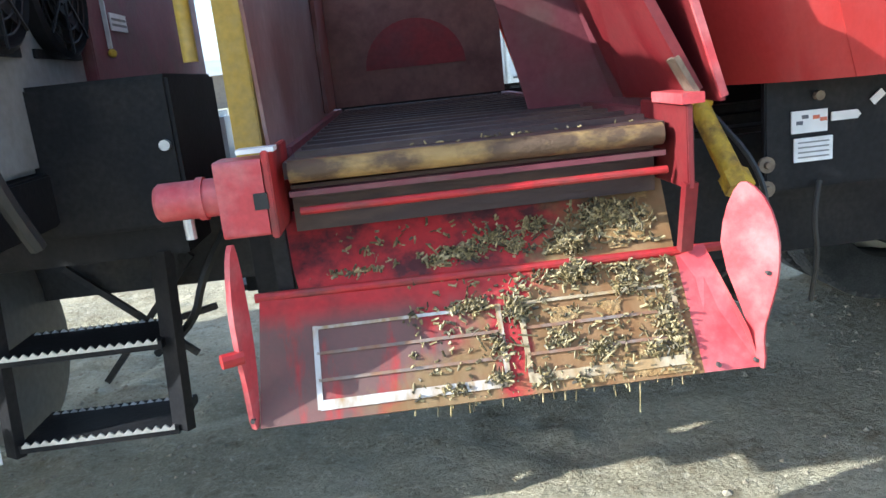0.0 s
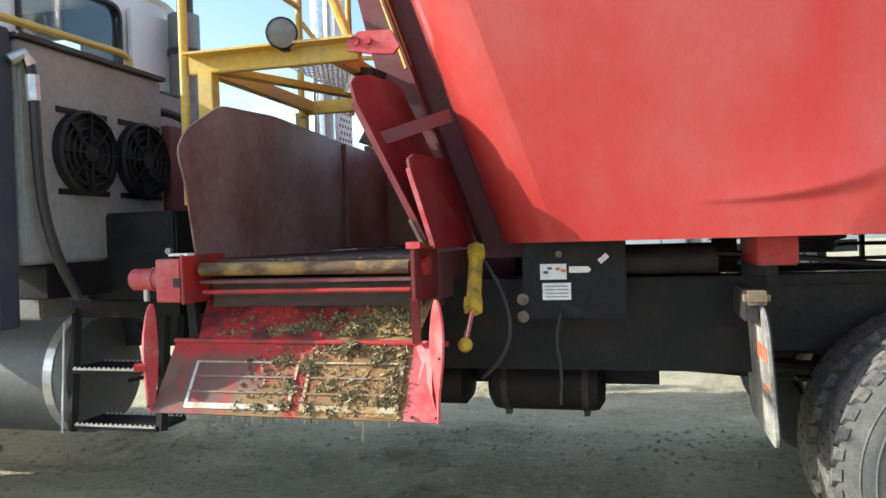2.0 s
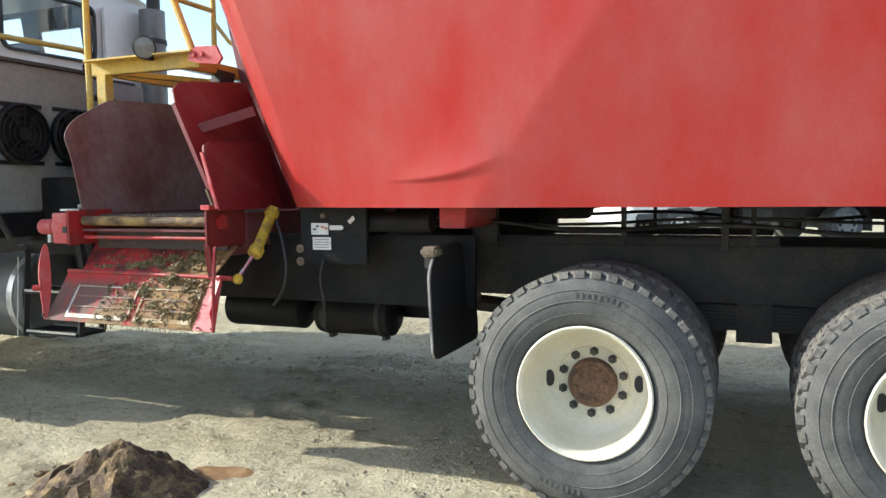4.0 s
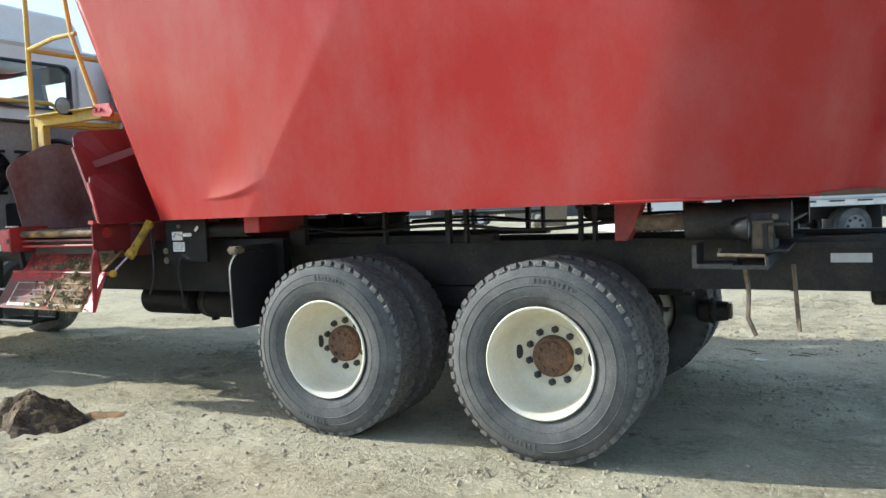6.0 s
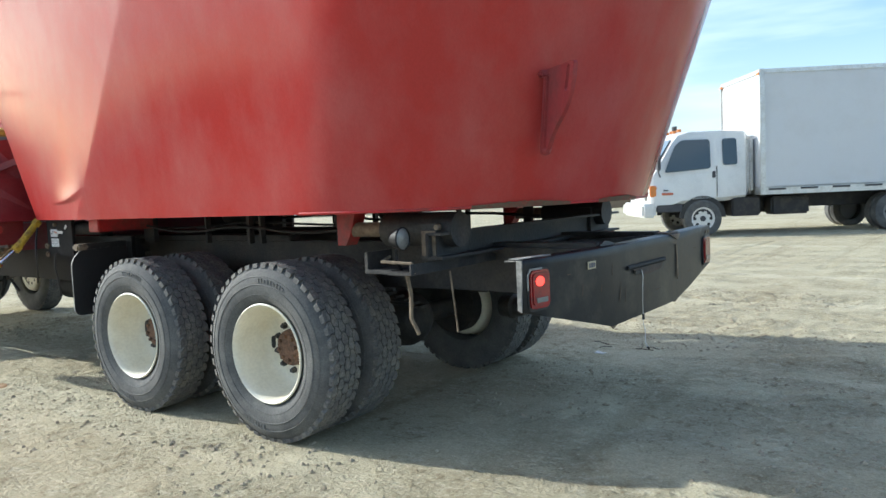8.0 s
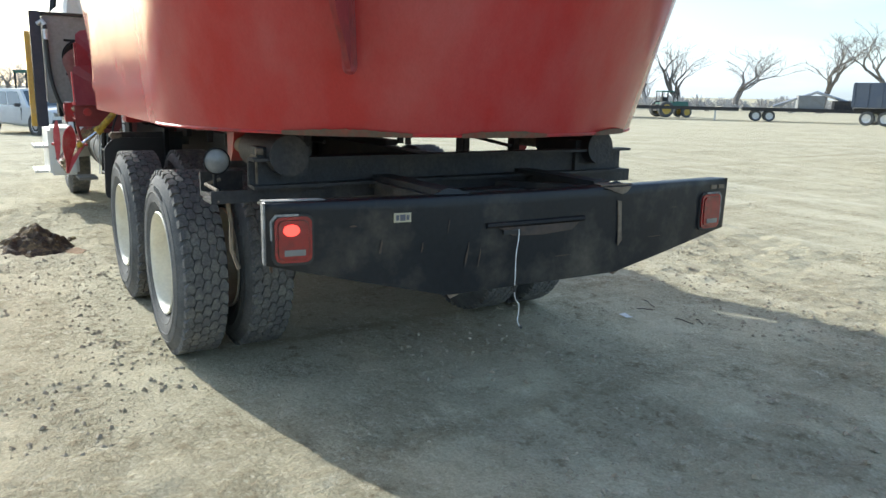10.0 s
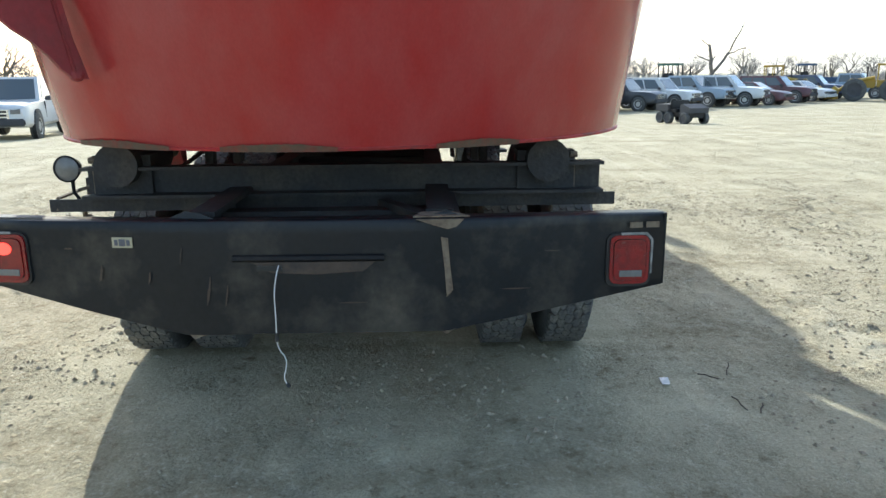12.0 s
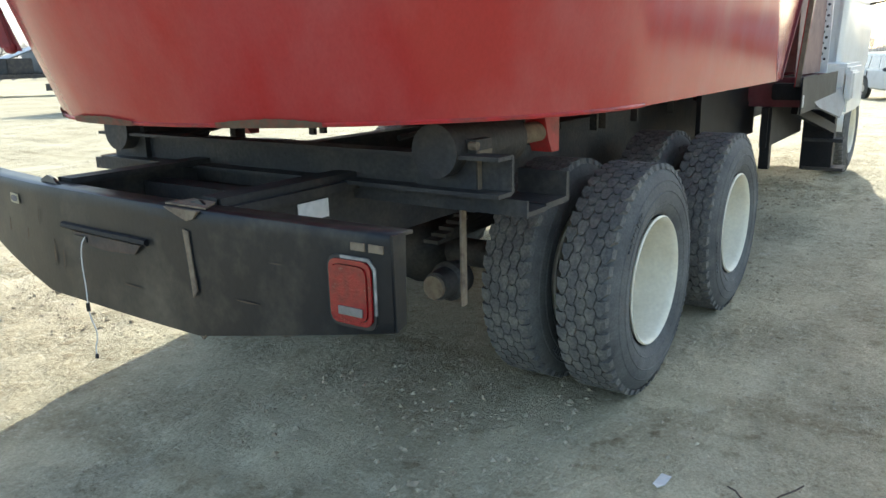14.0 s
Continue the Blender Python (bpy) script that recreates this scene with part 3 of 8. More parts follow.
    bmesh.ops.create_cone(bm, cap_ends=True, segments=20, radius1=0.03, radius2=0.03, depth=0.006, matrix=Matrix.Rotation(radians(90), 4, "X") @ Matrix.Diagonal((0.72, 1.25, 1, 1)))
    me_hole = bpy.data.meshes.new("hand_hole")
    bm.to_mesh(me_hole)
    bm.free()
    me_hole.materials.append(HOSE)
    return me_tyre, me_tread, me_rim, me_hub, me_nut, me_hole


TYRE, TREAD, RIM, HUB, NUT, HOLE = wheel_meshes()


def add_wheel(x, y, z, side, outer=True, spin=0.0):
    """side -1: outer face to -y, 1: to +y."""
    m = Matrix.Translation((x, y, z)) @ (Matrix.Rotation(math.pi, 4, "Z") if side > 0 else Matrix.Identity(4)) @ Matrix.Rotation(spin, 4, "Y")

    def piece(name, me, parent, mm, label=""):
        ob = new(name, me)
        ob.parent = parent
        if parent is truck:
            ob.matrix_parent_inverse = Matrix.Translation(-truck.location)
            ob.matrix_basis = mm
        else:
            ob.matrix_parent_inverse = parent.matrix_basis.inverted()
            ob.matrix_basis = mm
        if label:
            ob["label"] = label
        return ob

    w = piece("wheel", RIM, truck, m, "cream painted steel truck wheel with rusty hub")
    piece("tyre", TYRE, w, m, "dusty black truck tyre")
    piece("tread", TREAD, w, m)
    if outer:
        piece("hub", HUB, w, m, "rusty hub end")
        for k in range(10):
            a = 2 * math.pi * (k + 0.5) / 10
            piece("wheel_nut", NUT, w, m @ Matrix.Translation((0.137 * math.cos(a), 0, 0.137 * math.sin(a))))
        for a in (0.05, math.pi + 0.05):
            piece("hand_hole", HOLE, w, m @ Matrix.Translation((0.196 * math.cos(a), 0.105, 0.196 * math.sin(a))) @ Matrix.Rotation(-a, 4, "Y"))
    return w


for i, x in enumerate((0.0, 1.30)):
    add_wheel(x, 0.0, 0.500, -1, spin=0.04 + 0.05 * i)
    add_wheel(x, 0.345, 0.500, -1, False, 0.7 * i)
    add_wheel(x, 2 * YC, 0.500, 1, spin=1.1 + i)
    add_wheel(x, 2 * YC - 0.345, 0.500, 1, False, 0.4 * i)
for y, s in ((0.16, -1), (2 * YC - 0.16, 1)):
    add_wheel(-5.75, y, 0.500, s, spin=0.2)

# ---- chassis ----
for y in (0.66, 2 * YC - 0.66):
    s = -1 if y < YC else 1
    bm = box(-7.2, 2.93, y - 0.01, y + 0.01, 0.79, 1.06)
    for z in (0.80, 1.05):
        box(-7.2, 2.93, min(y, y - s * 0.085), max(y, y - s * 0.085), z - 0.011, z + 0.011, bm)
    part("frame_rail", bm, FRAME, truck, "grimy black steel frame rail")
    bm = box(-1.5, 0.75, y - 0.05, y + 0.05, 1.065, 1.105, bevel=0.006)
    part("subframe_rail", bm, FRAME, truck)
for x in (-0.62, 0.65, 1.95, 2.55):
    part("cross_member", box(x - 0.05, x + 0.05, 0.68, 2 * YC - 0.68, 0.84, 1.0), FRAME, truck)
for x in (0.0, 1.30):
    bm = cyl((x, 0.42, 0.50), (x, 2 * YC - 0.42, 0.50), 0.07, seg=18)
    ball((x, YC, 0.50), 0.20, bm, 18, (1.0, 0.95, 0.95))
    for y in (0.5, 2 * YC - 0.5):
        cyl((x, y - 0.06, 0.50), (x, y + 0.07, 0.50), 0.2, seg=24, bm=bm)
    part("axle", bm, FRAME, truck, "grimy drive axle with differential", True)
for y in (0.66, 2 * YC - 0.66):
    s = 1 if y < YC else -1
    bm = bmesh.new()
    for k in range(7):
        beam((-0.45 + 0.06 * k, y + s * 0.08, 0.66 + 0.018 * k), (1.75 - 0.06 * k, y + s * 0.08, 0.66 + 0.018 * k), 0.08, 0.016, bm)
    box(0.57, 0.73, y + s * 0.02, y + s * 0.14, 0.60, 0.86, bm)
    part("leaf_spring", bm, FRAME, truck)
bm = cyl((-3.4, YC, 0.85), (0.0, YC, 0.60), 0.05, seg=14)
part("drive_shaft", bm, FRAME, truck)

# supports between tub and chassis, with daylight between them
for x, w in ((0.07, 0.02), (0.52, 0.03), (0.64, 0.02), (1.34, 0.02), (1.42, 0.02), (1.93, 0.06), (-0.62, 0.13), (-1.25, 0.13)):
    for y in (0.47, 2 * YC - 0.47):
        part("tub_support", box(x - w / 2, x + w / 2, y - 0.02, y + 0.02, 1.06, ZB + 0.0), FRAME, truck)
bm = box(-0.69, -0.56, 0.02, 0.46, 1.17, ZB, bevel=0.006)
part("support_gusset", bm, RED_WORN, truck)
bm = pipe([(-1.2, 0.42, 1.22), (-0.6, 0.40, 1.20), (-0.1, 0.40, 1.13), (0.5, 0.42, 1.19), (1.1, 0.41, 1.12), (1.7, 0.42, 1.19), (2.2, 0.4, 1.12)], 0.011, 6, bend=2)
part("hydraulic_hose", bm, HOSE, truck, smooth=True)
bm = pipe([(-1.0, 0.50, 1.19), (-0.2, 0.48, 1.16), (0.5, 0.50, 1.21), (1.3, 0.49, 1.17), (2.1, 0.5, 1.2)], 0.008, 6, bend=2)
part("brake_line", bm, HOSE, truck, smooth=True)
bm = pipe([(-0.4, 1.6, 1.18), (0.2, 1.62, 1.21), (0.8, 1.6, 1.13), (1.5, 1.62, 1.2), (2.1, 1.6, 1.16)], 0.011, 6, bend=2)
part("hydraulic_hose", bm, HOSE, truck, smooth=True)

# planetary gearboxes under the tub, seen through the gap
for x in (-0.35, 1.30):
    bm = lathe([(0.0, 0.0), (0.13, 0.0), (0.15, 0.03), (0.15, 0.05), (0.19, 0.06), (0.19, 0.08), (0.0, 0.08)], (x, YC, ZB - 0.09), "z", 24)
    part("auger_gearbox", bm, FRAME, truck, smooth=True)

# rear cross beam with load bars
bm = box(2.30, 2.32, 0.06, 2.22, 1.03, 1.155, bevel=0.003)
box(2.32, 2.40, 0.06, 2.22, 1.143, 1.156, bm)
box(2.32, 2.40, 0.06, 2.22, 1.026, 1.04, bm)
part("rear_cross_beam", bm, FRAME, truck, "black channel beam behind the tub")
bm = box(2.19, 2.335, -0.105, 2.285, 0.965, 0.98)
box(2.325, 2.335, -0.105, 2.285, 0.98, 1.018, bm)
part("rear_step_angle", bm, FRAME, truck, "black angle iron under the cross beam")
for y in (0.215, 1.985):
    s = -1 if y < YC else 1
    bm = cyl((2.41, y, 1.165), (1.95, y, 1.165), 0.088, seg=28)
    box(2.25, 2.345, y - 0.12, y + 0.12, 1.02, 1.20, bm)
    part("load_bar_housing", bm, FRAME, truck, smooth=True)
    part("load_bar", cyl((1.95, y, 1.165), (1.62, y, 1.165), 0.04, seg=16), SCUFF, truck, smooth=True)
    part("tub_gusset", plate([(1.61, y, 1.08), (1.61, y, ZB), (1.75, y, ZB), (1.70, y, 1.13), (1.67, y, 1.08)], 0.09), RED_WORN, truck)
    part("bolt", cyl((2.35, y + s * 0.10, 1.182), (2.35, y + s * 0.13, 1.182), 0.014, seg=8), SCUFF, truck)
    # bare plate on the housing's flank and the short outer step
    part("housing_plate", box(2.255, 2.34, y + s * 0.121, y + s * 0.125, 1.04, 1.165), SCUFF, truck)
    part("outer_step", box(2.02, 2.19, y + s * 0.10, y + s * 0.29, 0.965, 0.985), FRAME, truck)
    part("step_upstand", box(2.02, 2.04, y + s * 0.10, y + s * 0.29, 0.985, 1.07), FRAME, truck)

# work lamp at the rear corner
lamp = part("rear_work_lamp", lathe([(0.0, -0.05), (0.03, -0.048), (0.044, -0.03), (0.055, 0.01), (0.058, 0.02), (0.052, 0.024)], (2.234, -0.055, 1.137), "x", 24), BLACK, truck, "round rubber work lamp", True)
part("lens", lathe([(0.0, 0.028), (0.03, 0.026), (0.052, 0.018)], (2.234, -0.055, 1.137), "x", 24), LENS_CLEAR, lamp, "clear lamp lens", True)
part("bracket", pipe([(2.21, -0.055, 1.085), (2.21, -0.055, 1.03), (2.21, -0.02, 0.98)], 0.008, 6), BLACK, lamp)
bm = pipe([(2.13, -0.01, 1.045), (2.13, -0.075, 1.025), (2.32, -0.075, 1.02), (2.33, -0.075, 0.97)], 0.008, 6)
part("lamp_guard", bm, SCUFF, truck)
part("hanger_strap", pipe([(2.23, -0.01, 0.97), (2.245, 0.0, 0.86), (2.24, 0.0, 0.74), (2.27, 0.02, 0.66)], 0.011, 5), SCUFF, truck)
part("hanger_strap", beam((2.42, 0.09, 0.97), (2.44, 0.11, 0.67), 0.022, 0.006), SCUFF, truck)
part("hanger_strap", beam((2.3, 2.02, 0.97), (2.3, 2.02, 0.62), 0.03, 0.008), SCUFF, truck)

bc = part("brake_chamber", lathe([(0.0, 0.0), (0.05, 0.004), (0.072, 0.02), (0.078, 0.05), (0.078, 0.09), (0.086, 0.095), (0.086, 0.115), (0.07, 0.13), (0.06, 0.2), (0.0, 0.21)], (1.74, 1.64, 0.53), "x", 22), FRAME, truck, "dusty round brake chamber", True)
part("end_cap", cyl((1.945, 1.64, 0.53), (1.962, 1.64, 0.53), 0.05, seg=18), SCUFF, bc)
# ---- rear bumper ----
FAINT = material("faint_rust_stain", (0.07, 0.048, 0.034), 0.7, second=(0.04, 0.034, 0.03), amount=0.9, scale=12, bump=0.2)
GLOW = bpy.data.materials.new("lit_tail_bulb")
GLOW.use_nodes = True
GLOW.node_tree.nodes["Principled BSDF"].inputs["Base Color"].default_value = (0.6, 0.02, 0.02, 1)
GLOW.node_tree.nodes["Principled BSDF"].inputs["Emission Color"].default_value = (1.0, 0.06, 0.04, 1)
GLOW.node_tree.nodes["Principled BSDF"].inputs["Emission Strength"].default_value = 1.5


def bumper_face(y):
    """How far back the bumper's face lies: the near wing swept forward, the rest nearly straight."""
    if y < 0.63:
        t = (0.63 - y) / 0.69
        return 3.012 - 0.10 * t * (0.55 + 0.45 * t)
    return 3.012 + 0.022 * math.sin(math.pi * min(1.0, (y - 0.63) / 1.65))


def on_bumper(y, z, lift=0.0):
    return Vector((bumper_face(y) + lift, y, z))


def bumper_sheet(outline, lift, thick):
    """A thin piece lying on the bumper's face, from (y, z) corners."""
    return plate([on_bumper(y, z, lift) for y, z in outline], thick)


def build_bumper():
    # (y, top, bottom)
    cols = [(-0.062, 1.046, 0.818), (0.12, 1.047, 0.772), (0.30, 1.048, 0.728), (0.47, 1.048, 0.687), (0.635, 1.048, 0.646), (0.70, 1.048, 0.644), (0.90, 1.047, 0.648), (1.11, 1.047, 0.650), (1.35, 1.048, 0.650), (1.53, 1.049, 0.650), (1.56, 1.049, 0.654), (1.80, 1.050, 0.702), (2.05, 1.051, 0.752), (2.285, 1.051, 0.801)]
    bm = bmesh.new()
    rows = []
    for y, zt, zb in cols:
        x = bumper_face(y)
        zs = [zt - 0.014] + [zt + (zb - zt) * k / 8 for k in range(1, 8)] + [zb]
        ring = [bm.verts.new((x - 0.09, y, zt - 0.004)), bm.verts.new((x - 0.016, y, zt)), bm.verts.new((x - 0.005, y, zt - 0.004))]
        for z in zs:
            ring.append(bm.verts.new((x + 0.006 * noise.noise((y * 3, z * 4, 2)), y, z)))
        ring.append(bm.verts.new((x - 0.014, y, zb)))
        rows.append(ring)
    for a, b in zip(rows, rows[1:]):
        for k in range(len(a) - 1):
            bm.faces.new((a[k], b[k], b[k + 1], a[k + 1]))
    bumper = part("rear_bumper", bm, BUMPER, truck, "weathered black steel rear bumper", True)
    sol = bumper.modifiers.new("thickness", "SOLIDIFY")
    sol.thickness, sol.offset = 0.01, -1
    # end plates
    x0, x1 = bumper_face(-0.062), bumper_face(2.285)
    part("end_plate", plate([(x0 + 0.001, -0.066, 1.046), (x0 - 0.006, -0.066, 0.818), (x0 - 0.026, -0.066, 0.828), (x0 - 0.026, -0.066, 1.044)], 0.008), FLAP, bumper, "scuffed bare edge of the bumper")
    part("end_plate", plate([(x1, 2.289, 1.050), (x1 - 0.005, 2.289, 0.801), (x1 - 0.045, 2.289, 0.815), (x1 - 0.05, 2.289, 1.048)], 0.008), BUMPER, bumper)
    part("bare_edge", plate([on_bumper(-0.06, 1.0495) + Vector((-0.02, 0, 0)), on_bumper(0.16, 1.0505) + Vector((-0.02, 0, 0)), on_bumper(0.15, 1.0505) + Vector((-0.06, 0, 0)), on_bumper(-0.06, 1.0495) + Vector((-0.07, 0, 0))], 0.003), FLAP, bumper)
    # pressed step with its shelf and worn patch
    shelf = pipe([on_bumper(0.82 + 0.085 * k, 0.918, 0.006) for k in range(7)], 0.012, 6)
    part("step_lip", shelf, BLACK, bumper)
    part("worn_patch", bumper_sheet([(0.88, 0.905), (1.30, 0.905), (1.26, 0.872), (1.10, 0.862), (0.95, 0.868)], 0.009, 0.003), FAINT, bumper, "dull brown worn patch")
    part("slot", bumper_sheet([(0.90, 0.894), (0.985, 0.894), (0.985, 0.876), (0.90, 0.876)], 0.012, 0.006), HOSE, bumper)
    r = random.Random(21)
    for y, z, w, h in ((0.36, 0.86, 0.006, 0.035), (0.53, 0.85, 0.004, 0.03), (0.73, 0.80, 0.005, 0.06), (0.645, 0.93, 0.004, 0.03), (0.79, 0.78, 0.003, 0.045), (1.78, 0.80, 0.05, 0.003), (1.22, 0.76, 0.05, 0.003), (1.9, 0.93, 0.03, 0.003), (0.25, 0.95, 0.02, 0.004)):
        o = [(y + w * math.cos(a) * r.uniform(0.5, 1.1) + 0.15 * h * math.sin(a), z + h * math.sin(a) * r.uniform(0.6, 1.1)) for a in (2 * math.pi * k / 10 for k in range(10))]
        part("scratch", bumper_sheet(o, 0.006, 0.001), FAINT, bumper)
    # scraped places at the fold
    part("scraped_corner", bumper_sheet([(1.44, 1.046), (1.60, 1.045), (1.575, 1.020), (1.545, 1.012), (1.50, 1.025)], 0.004, 0.012), SCUFF, bumper)
    part("scraped_top", plate([(2.945, 1.46, 1.053), (3.026, 1.43, 1.052), (3.026, 1.62, 1.052), (2.95, 1.57, 1.053)], 0.005), SCUFF, bumper)
    part("scrape", bumper_sheet([(1.522, 0.985), (1.546, 0.98), (1.552, 0.89), (1.562, 0.80), (1.540, 0.775), (1.534, 0.87)], 0.007, 0.004), SCUFF, bumper)
    part("bent_tab", plate([(3.01, 1.50, 0.655), (3.03, 1.57, 0.658), (3.02, 1.54, 0.636)], 0.008), SCUFF, bumper)
    part("bent_tab", plate([(3.0, 0.64, 0.652), (3.01, 0.72, 0.648), (3.005, 0.665, 0.628)], 0.008), SCUFF, bumper)
    part("bent_tab", plate([(2.965, 0.60, 1.049), (2.985, 0.76, 1.047), (2.975, 0.71, 1.066), (2.968, 0.66, 1.073)], 0.012), BUMPER, bumper)
    part("bent_tab", plate([(2.985, 1.47, 1.048), (3.0, 1.60, 1.047), (2.99, 1.55, 1.066)], 0.012), BUMPER, bumper)
    # tail lights in cut-outs
    for y, zc in ((0.032, 0.912), (2.165, 0.893)):
        x = bumper_face(y) + 0.004
        tilt = 0.16 if y < 1 else -0.03
        rot = Matrix.Translation((x, y, zc)) @ Matrix.Rotation(-tilt, 4, "Z")
        part("lamp_recess", plate([rot @ Vector((0.001, a, b)) for a, b in rounded([(-0.078, -0.096), (0.076, -0.096), (0.076, 0.092), (-0.078, 0.092)], 0.035)], 0.008), HOSE, bumper)
        o = rounded([(-0.068, -0.085), (0.068, -0.085), (0.068, 0.085), (-0.068, 0.085)], 0.03)
        i = rounded([(-0.057, -0.073), (0.057, -0.073), (0.057, 0.073), (-0.057, 0.073)], 0.026)
        fr = bmesh.new()
        lo = [[fr.verts.new(rot @ Vector((d, a, b))) for a, b in ring] for ring, d in ((o, 0.0), (o, 0.012), (i, 0.012), (i, 0.0))]
        n = len(o)
        for a, b in zip(lo, lo[1:]):
            for k in range(n):
                fr.faces.new((a[k], a[(k + 1) % n], b[(k + 1) % n], b[k]))
        light = part("tail_light", fr, LENS_RED, bumper, "tail light housing")
        ins = rounded([(-0.055, -0.071), (0.055, -0.071), (0.055, 0.071), (-0.055, 0.071)], 0.025)
        part("lens", plate([rot @ Vector((0.006, a, b)) for a, b in ins], 0.02, bevel=0.003), LENS_RED, light, "red plastic tail lens")
        part("reverse_lens", plate([rot @ Vector((0.014, a, b)) for a, b in ((-0.035, -0.058), (0.042, -0.058), (0.042, -0.036), (-0.035, -0.036))], 0.012), LENS_CLEAR, light, "clear reverse lens")
        # bare metal showing round the cut-out's upper rim
        arc = [(-0.03, 0.094), (0.06, 0.094), (0.081, 0.07), (0.081, -0.05), (0.074, -0.05), (0.074, 0.066), (0.056, 0.086), (-0.03, 0.086)] if y > 1 else [(0.02, 0.094), (-0.064, 0.094), (-0.083, 0.07), (-0.083, 0.0), (-0.076, 0.0), (-0.076, 0.066), (-0.058, 0.086), (0.02, 0.086)]
        part("bare_rim", plate([rot @ Vector((0.006, a, b)) for a, b in arc], 0.004), FLAP, light)
        if y < 1:
            bulb = [(0.0175, -0.008 + 0.030 * math.cos(a), 0.036 + 0.022 * math.sin(a)) for a in (math.pi * k / 8 for k in range(16))]
            part("lit_bulb", plate([rot @ Vector(v) for v in bulb], 0.002), GLOW, light, "glowing red bulb behind the lens")
    # small label with plain bars, side marker pieces
    st = part("label_plate", bumper_sheet([(0.412, 0.992), (0.412, 0.956), (0.482, 0.956), (0.482, 0.992)], 0.005, 0.003), AGED, bumper, "small yellowed label")
    for y0, y1, z0, z1 in ((0.420, 0.432, 0.964, 0.984), (0.436, 0.458, 0.962, 0.986), (0.462, 0.474, 0.964, 0.984)):
        part("print_bar", bumper_sheet([(y0, z0), (y1, z0), (y1, z1), (y0, z1)], 0.0075, 0.001), PRINT, st)
    for y0 in (2.165, 2.222):
        part("reflector", bumper_sheet([(y0, 1.022), (y0, 1.002), (y0 + 0.044, 1.002), (y0 + 0.044, 1.022)], 0.004, 0.004), SCUFF, bumper)
    wire = pipe([(3.038, 0.975, 0.895), (3.052, 0.968, 0.87), (3.052, 0.955, 0.80), (3.05, 0.957, 0.72), (3.052, 0.955, 0.64), (3.05, 0.960, 0.60), (3.05, 0.985, 0.57), (3.05, 0.982, 0.53), (3.055, 0.972, 0.50), (3.062, 0.985, 0.475)], 0.0021, 5, bend=2)
    part("hanging_wire", wire, WIRE, bumper, "thin white wire hanging loose", True)
    part("wire_plug", cyl((3.052, 0.956, 0.66), (3.052, 0.956, 0.63), 0.007, seg=8), HOSE, bumper)
    part("wire_plug", cyl((3.060, 0.983, 0.478), (3.066, 0.992, 0.468), 0.006, seg=8), HOSE, bumper)
    # braces from the frame and the white label on one of them
    for y in (0.64, 2 * YC - 0.64):
        part("brace", beam((2.3, y, 1.02), (2.98, y, 1.02), 0.03, 0.03), FRAME, bumper)
    part("brace", beam((2.42, 1.30, 1.0), (2.98, 1.50, 1.03), 0.05, 0.03), FRAME, bumper)
    part("frame_label", plate([(2.555, 0.646, 0.978), (2.735, 0.646, 0.978), (2.735, 0.646, 0.932), (2.555, 0.646, 0.932)], 0.003), STICKER, truck, "white label on the frame")
    part("frame_label", plate([(2.48, 1.575, 0.99), (2.625, 1.575, 0.99), (2.625, 1.575, 0.925), (2.48, 1.575, 0.925)], 0.003), STICKER, truck)
    part("hitch_block", box(2.74, 2.97, 0.98, 1.24, 0.68, 0.86, bevel=0.01), FRAME, truck)


build_bumper()

# cast hook plate with a slot, welded on the tub's rear quarter
def bracket_at(r, z, side=0.0):
    return (2.845 + 0.80 * r + 0.60 * side, 0.302 - 0.60 * r + 0.80 * side, z)


edge = [(-0.03, 1.512), (0.03, 1.520), (0.062, 1.545), (0.10, 1.590), (0.15, 1.632), (0.205, 1.668), (0.255, 1.712), (0.295, 1.765), (0.322, 1.825), (0.334, 1.875), (0.322, 1.888), (0.272, 1.888)]
slot = [(0.272, 1.872), (0.286, 1.880), (0.298, 1.870), (0.288, 1.825), (0.270, 1.785), (0.256, 1.765), (0.243, 1.768), (0.240, 1.782), (0.258, 1.825), (0.272, 1.872)]
br = part("tub_bracket", plate([bracket_at(r, z) for r, z in edge + slot + [(0.270, 1.888), (0.06, 1.888), (0.03, 1.70)]], 0.02), HOOK_RED, tub, "dark red hook plate with a slot")
bm = beam(bracket_at(0.01, 1.525, 0.0), bracket_at(0.078, 1.86, 0.0), 0.055, 0.03, up=(0.8, -0.6, 0), bevel=0.006)
part("bracket_rib", bm, HOOK_RED, br)
part("bracket_head", beam(bracket_at(0.06, 1.87, -0.045), bracket_at(0.06, 1.87, 0.06), 0.05, 0.03, bevel=0.008), HOOK_RED, br)
part("bracket_foot", ball(bracket_at(0.008, 1.528), 0.028, None, 10, (1, 1, 0.9)), HOOK_RED, br)

# ---- discharge conveyor and chute at the near front corner ----
X0, X1 = -2.72, -1.85
chute = part("chute_floor", plate([(X0 - 0.05, 0.03, 1.09), (X1 + 0.03, 0.03, 1.07), (X1, -0.13, 0.925), (X0, -0.13, 0.935)], 0.008), CHUTE_FLOOR, truck, "worn red chute with dried feed")
part("chute_lip", plate([(X0, -0.13, 0.933), (X1, -0.13, 0.923), (X1, -0.293, 0.683), (X0 - 0.10, -0.295, 0.687), (X0 - 0.09, -0.14, 0.925)], 0.008), LIP, chute)
part("hinge_bar", cyl((X0 - 0.1, -0.135, 0.93), (X1 + 0.12, -0.135, 0.922), 0.011, seg=10), RED_WORN, chute, smooth=True)


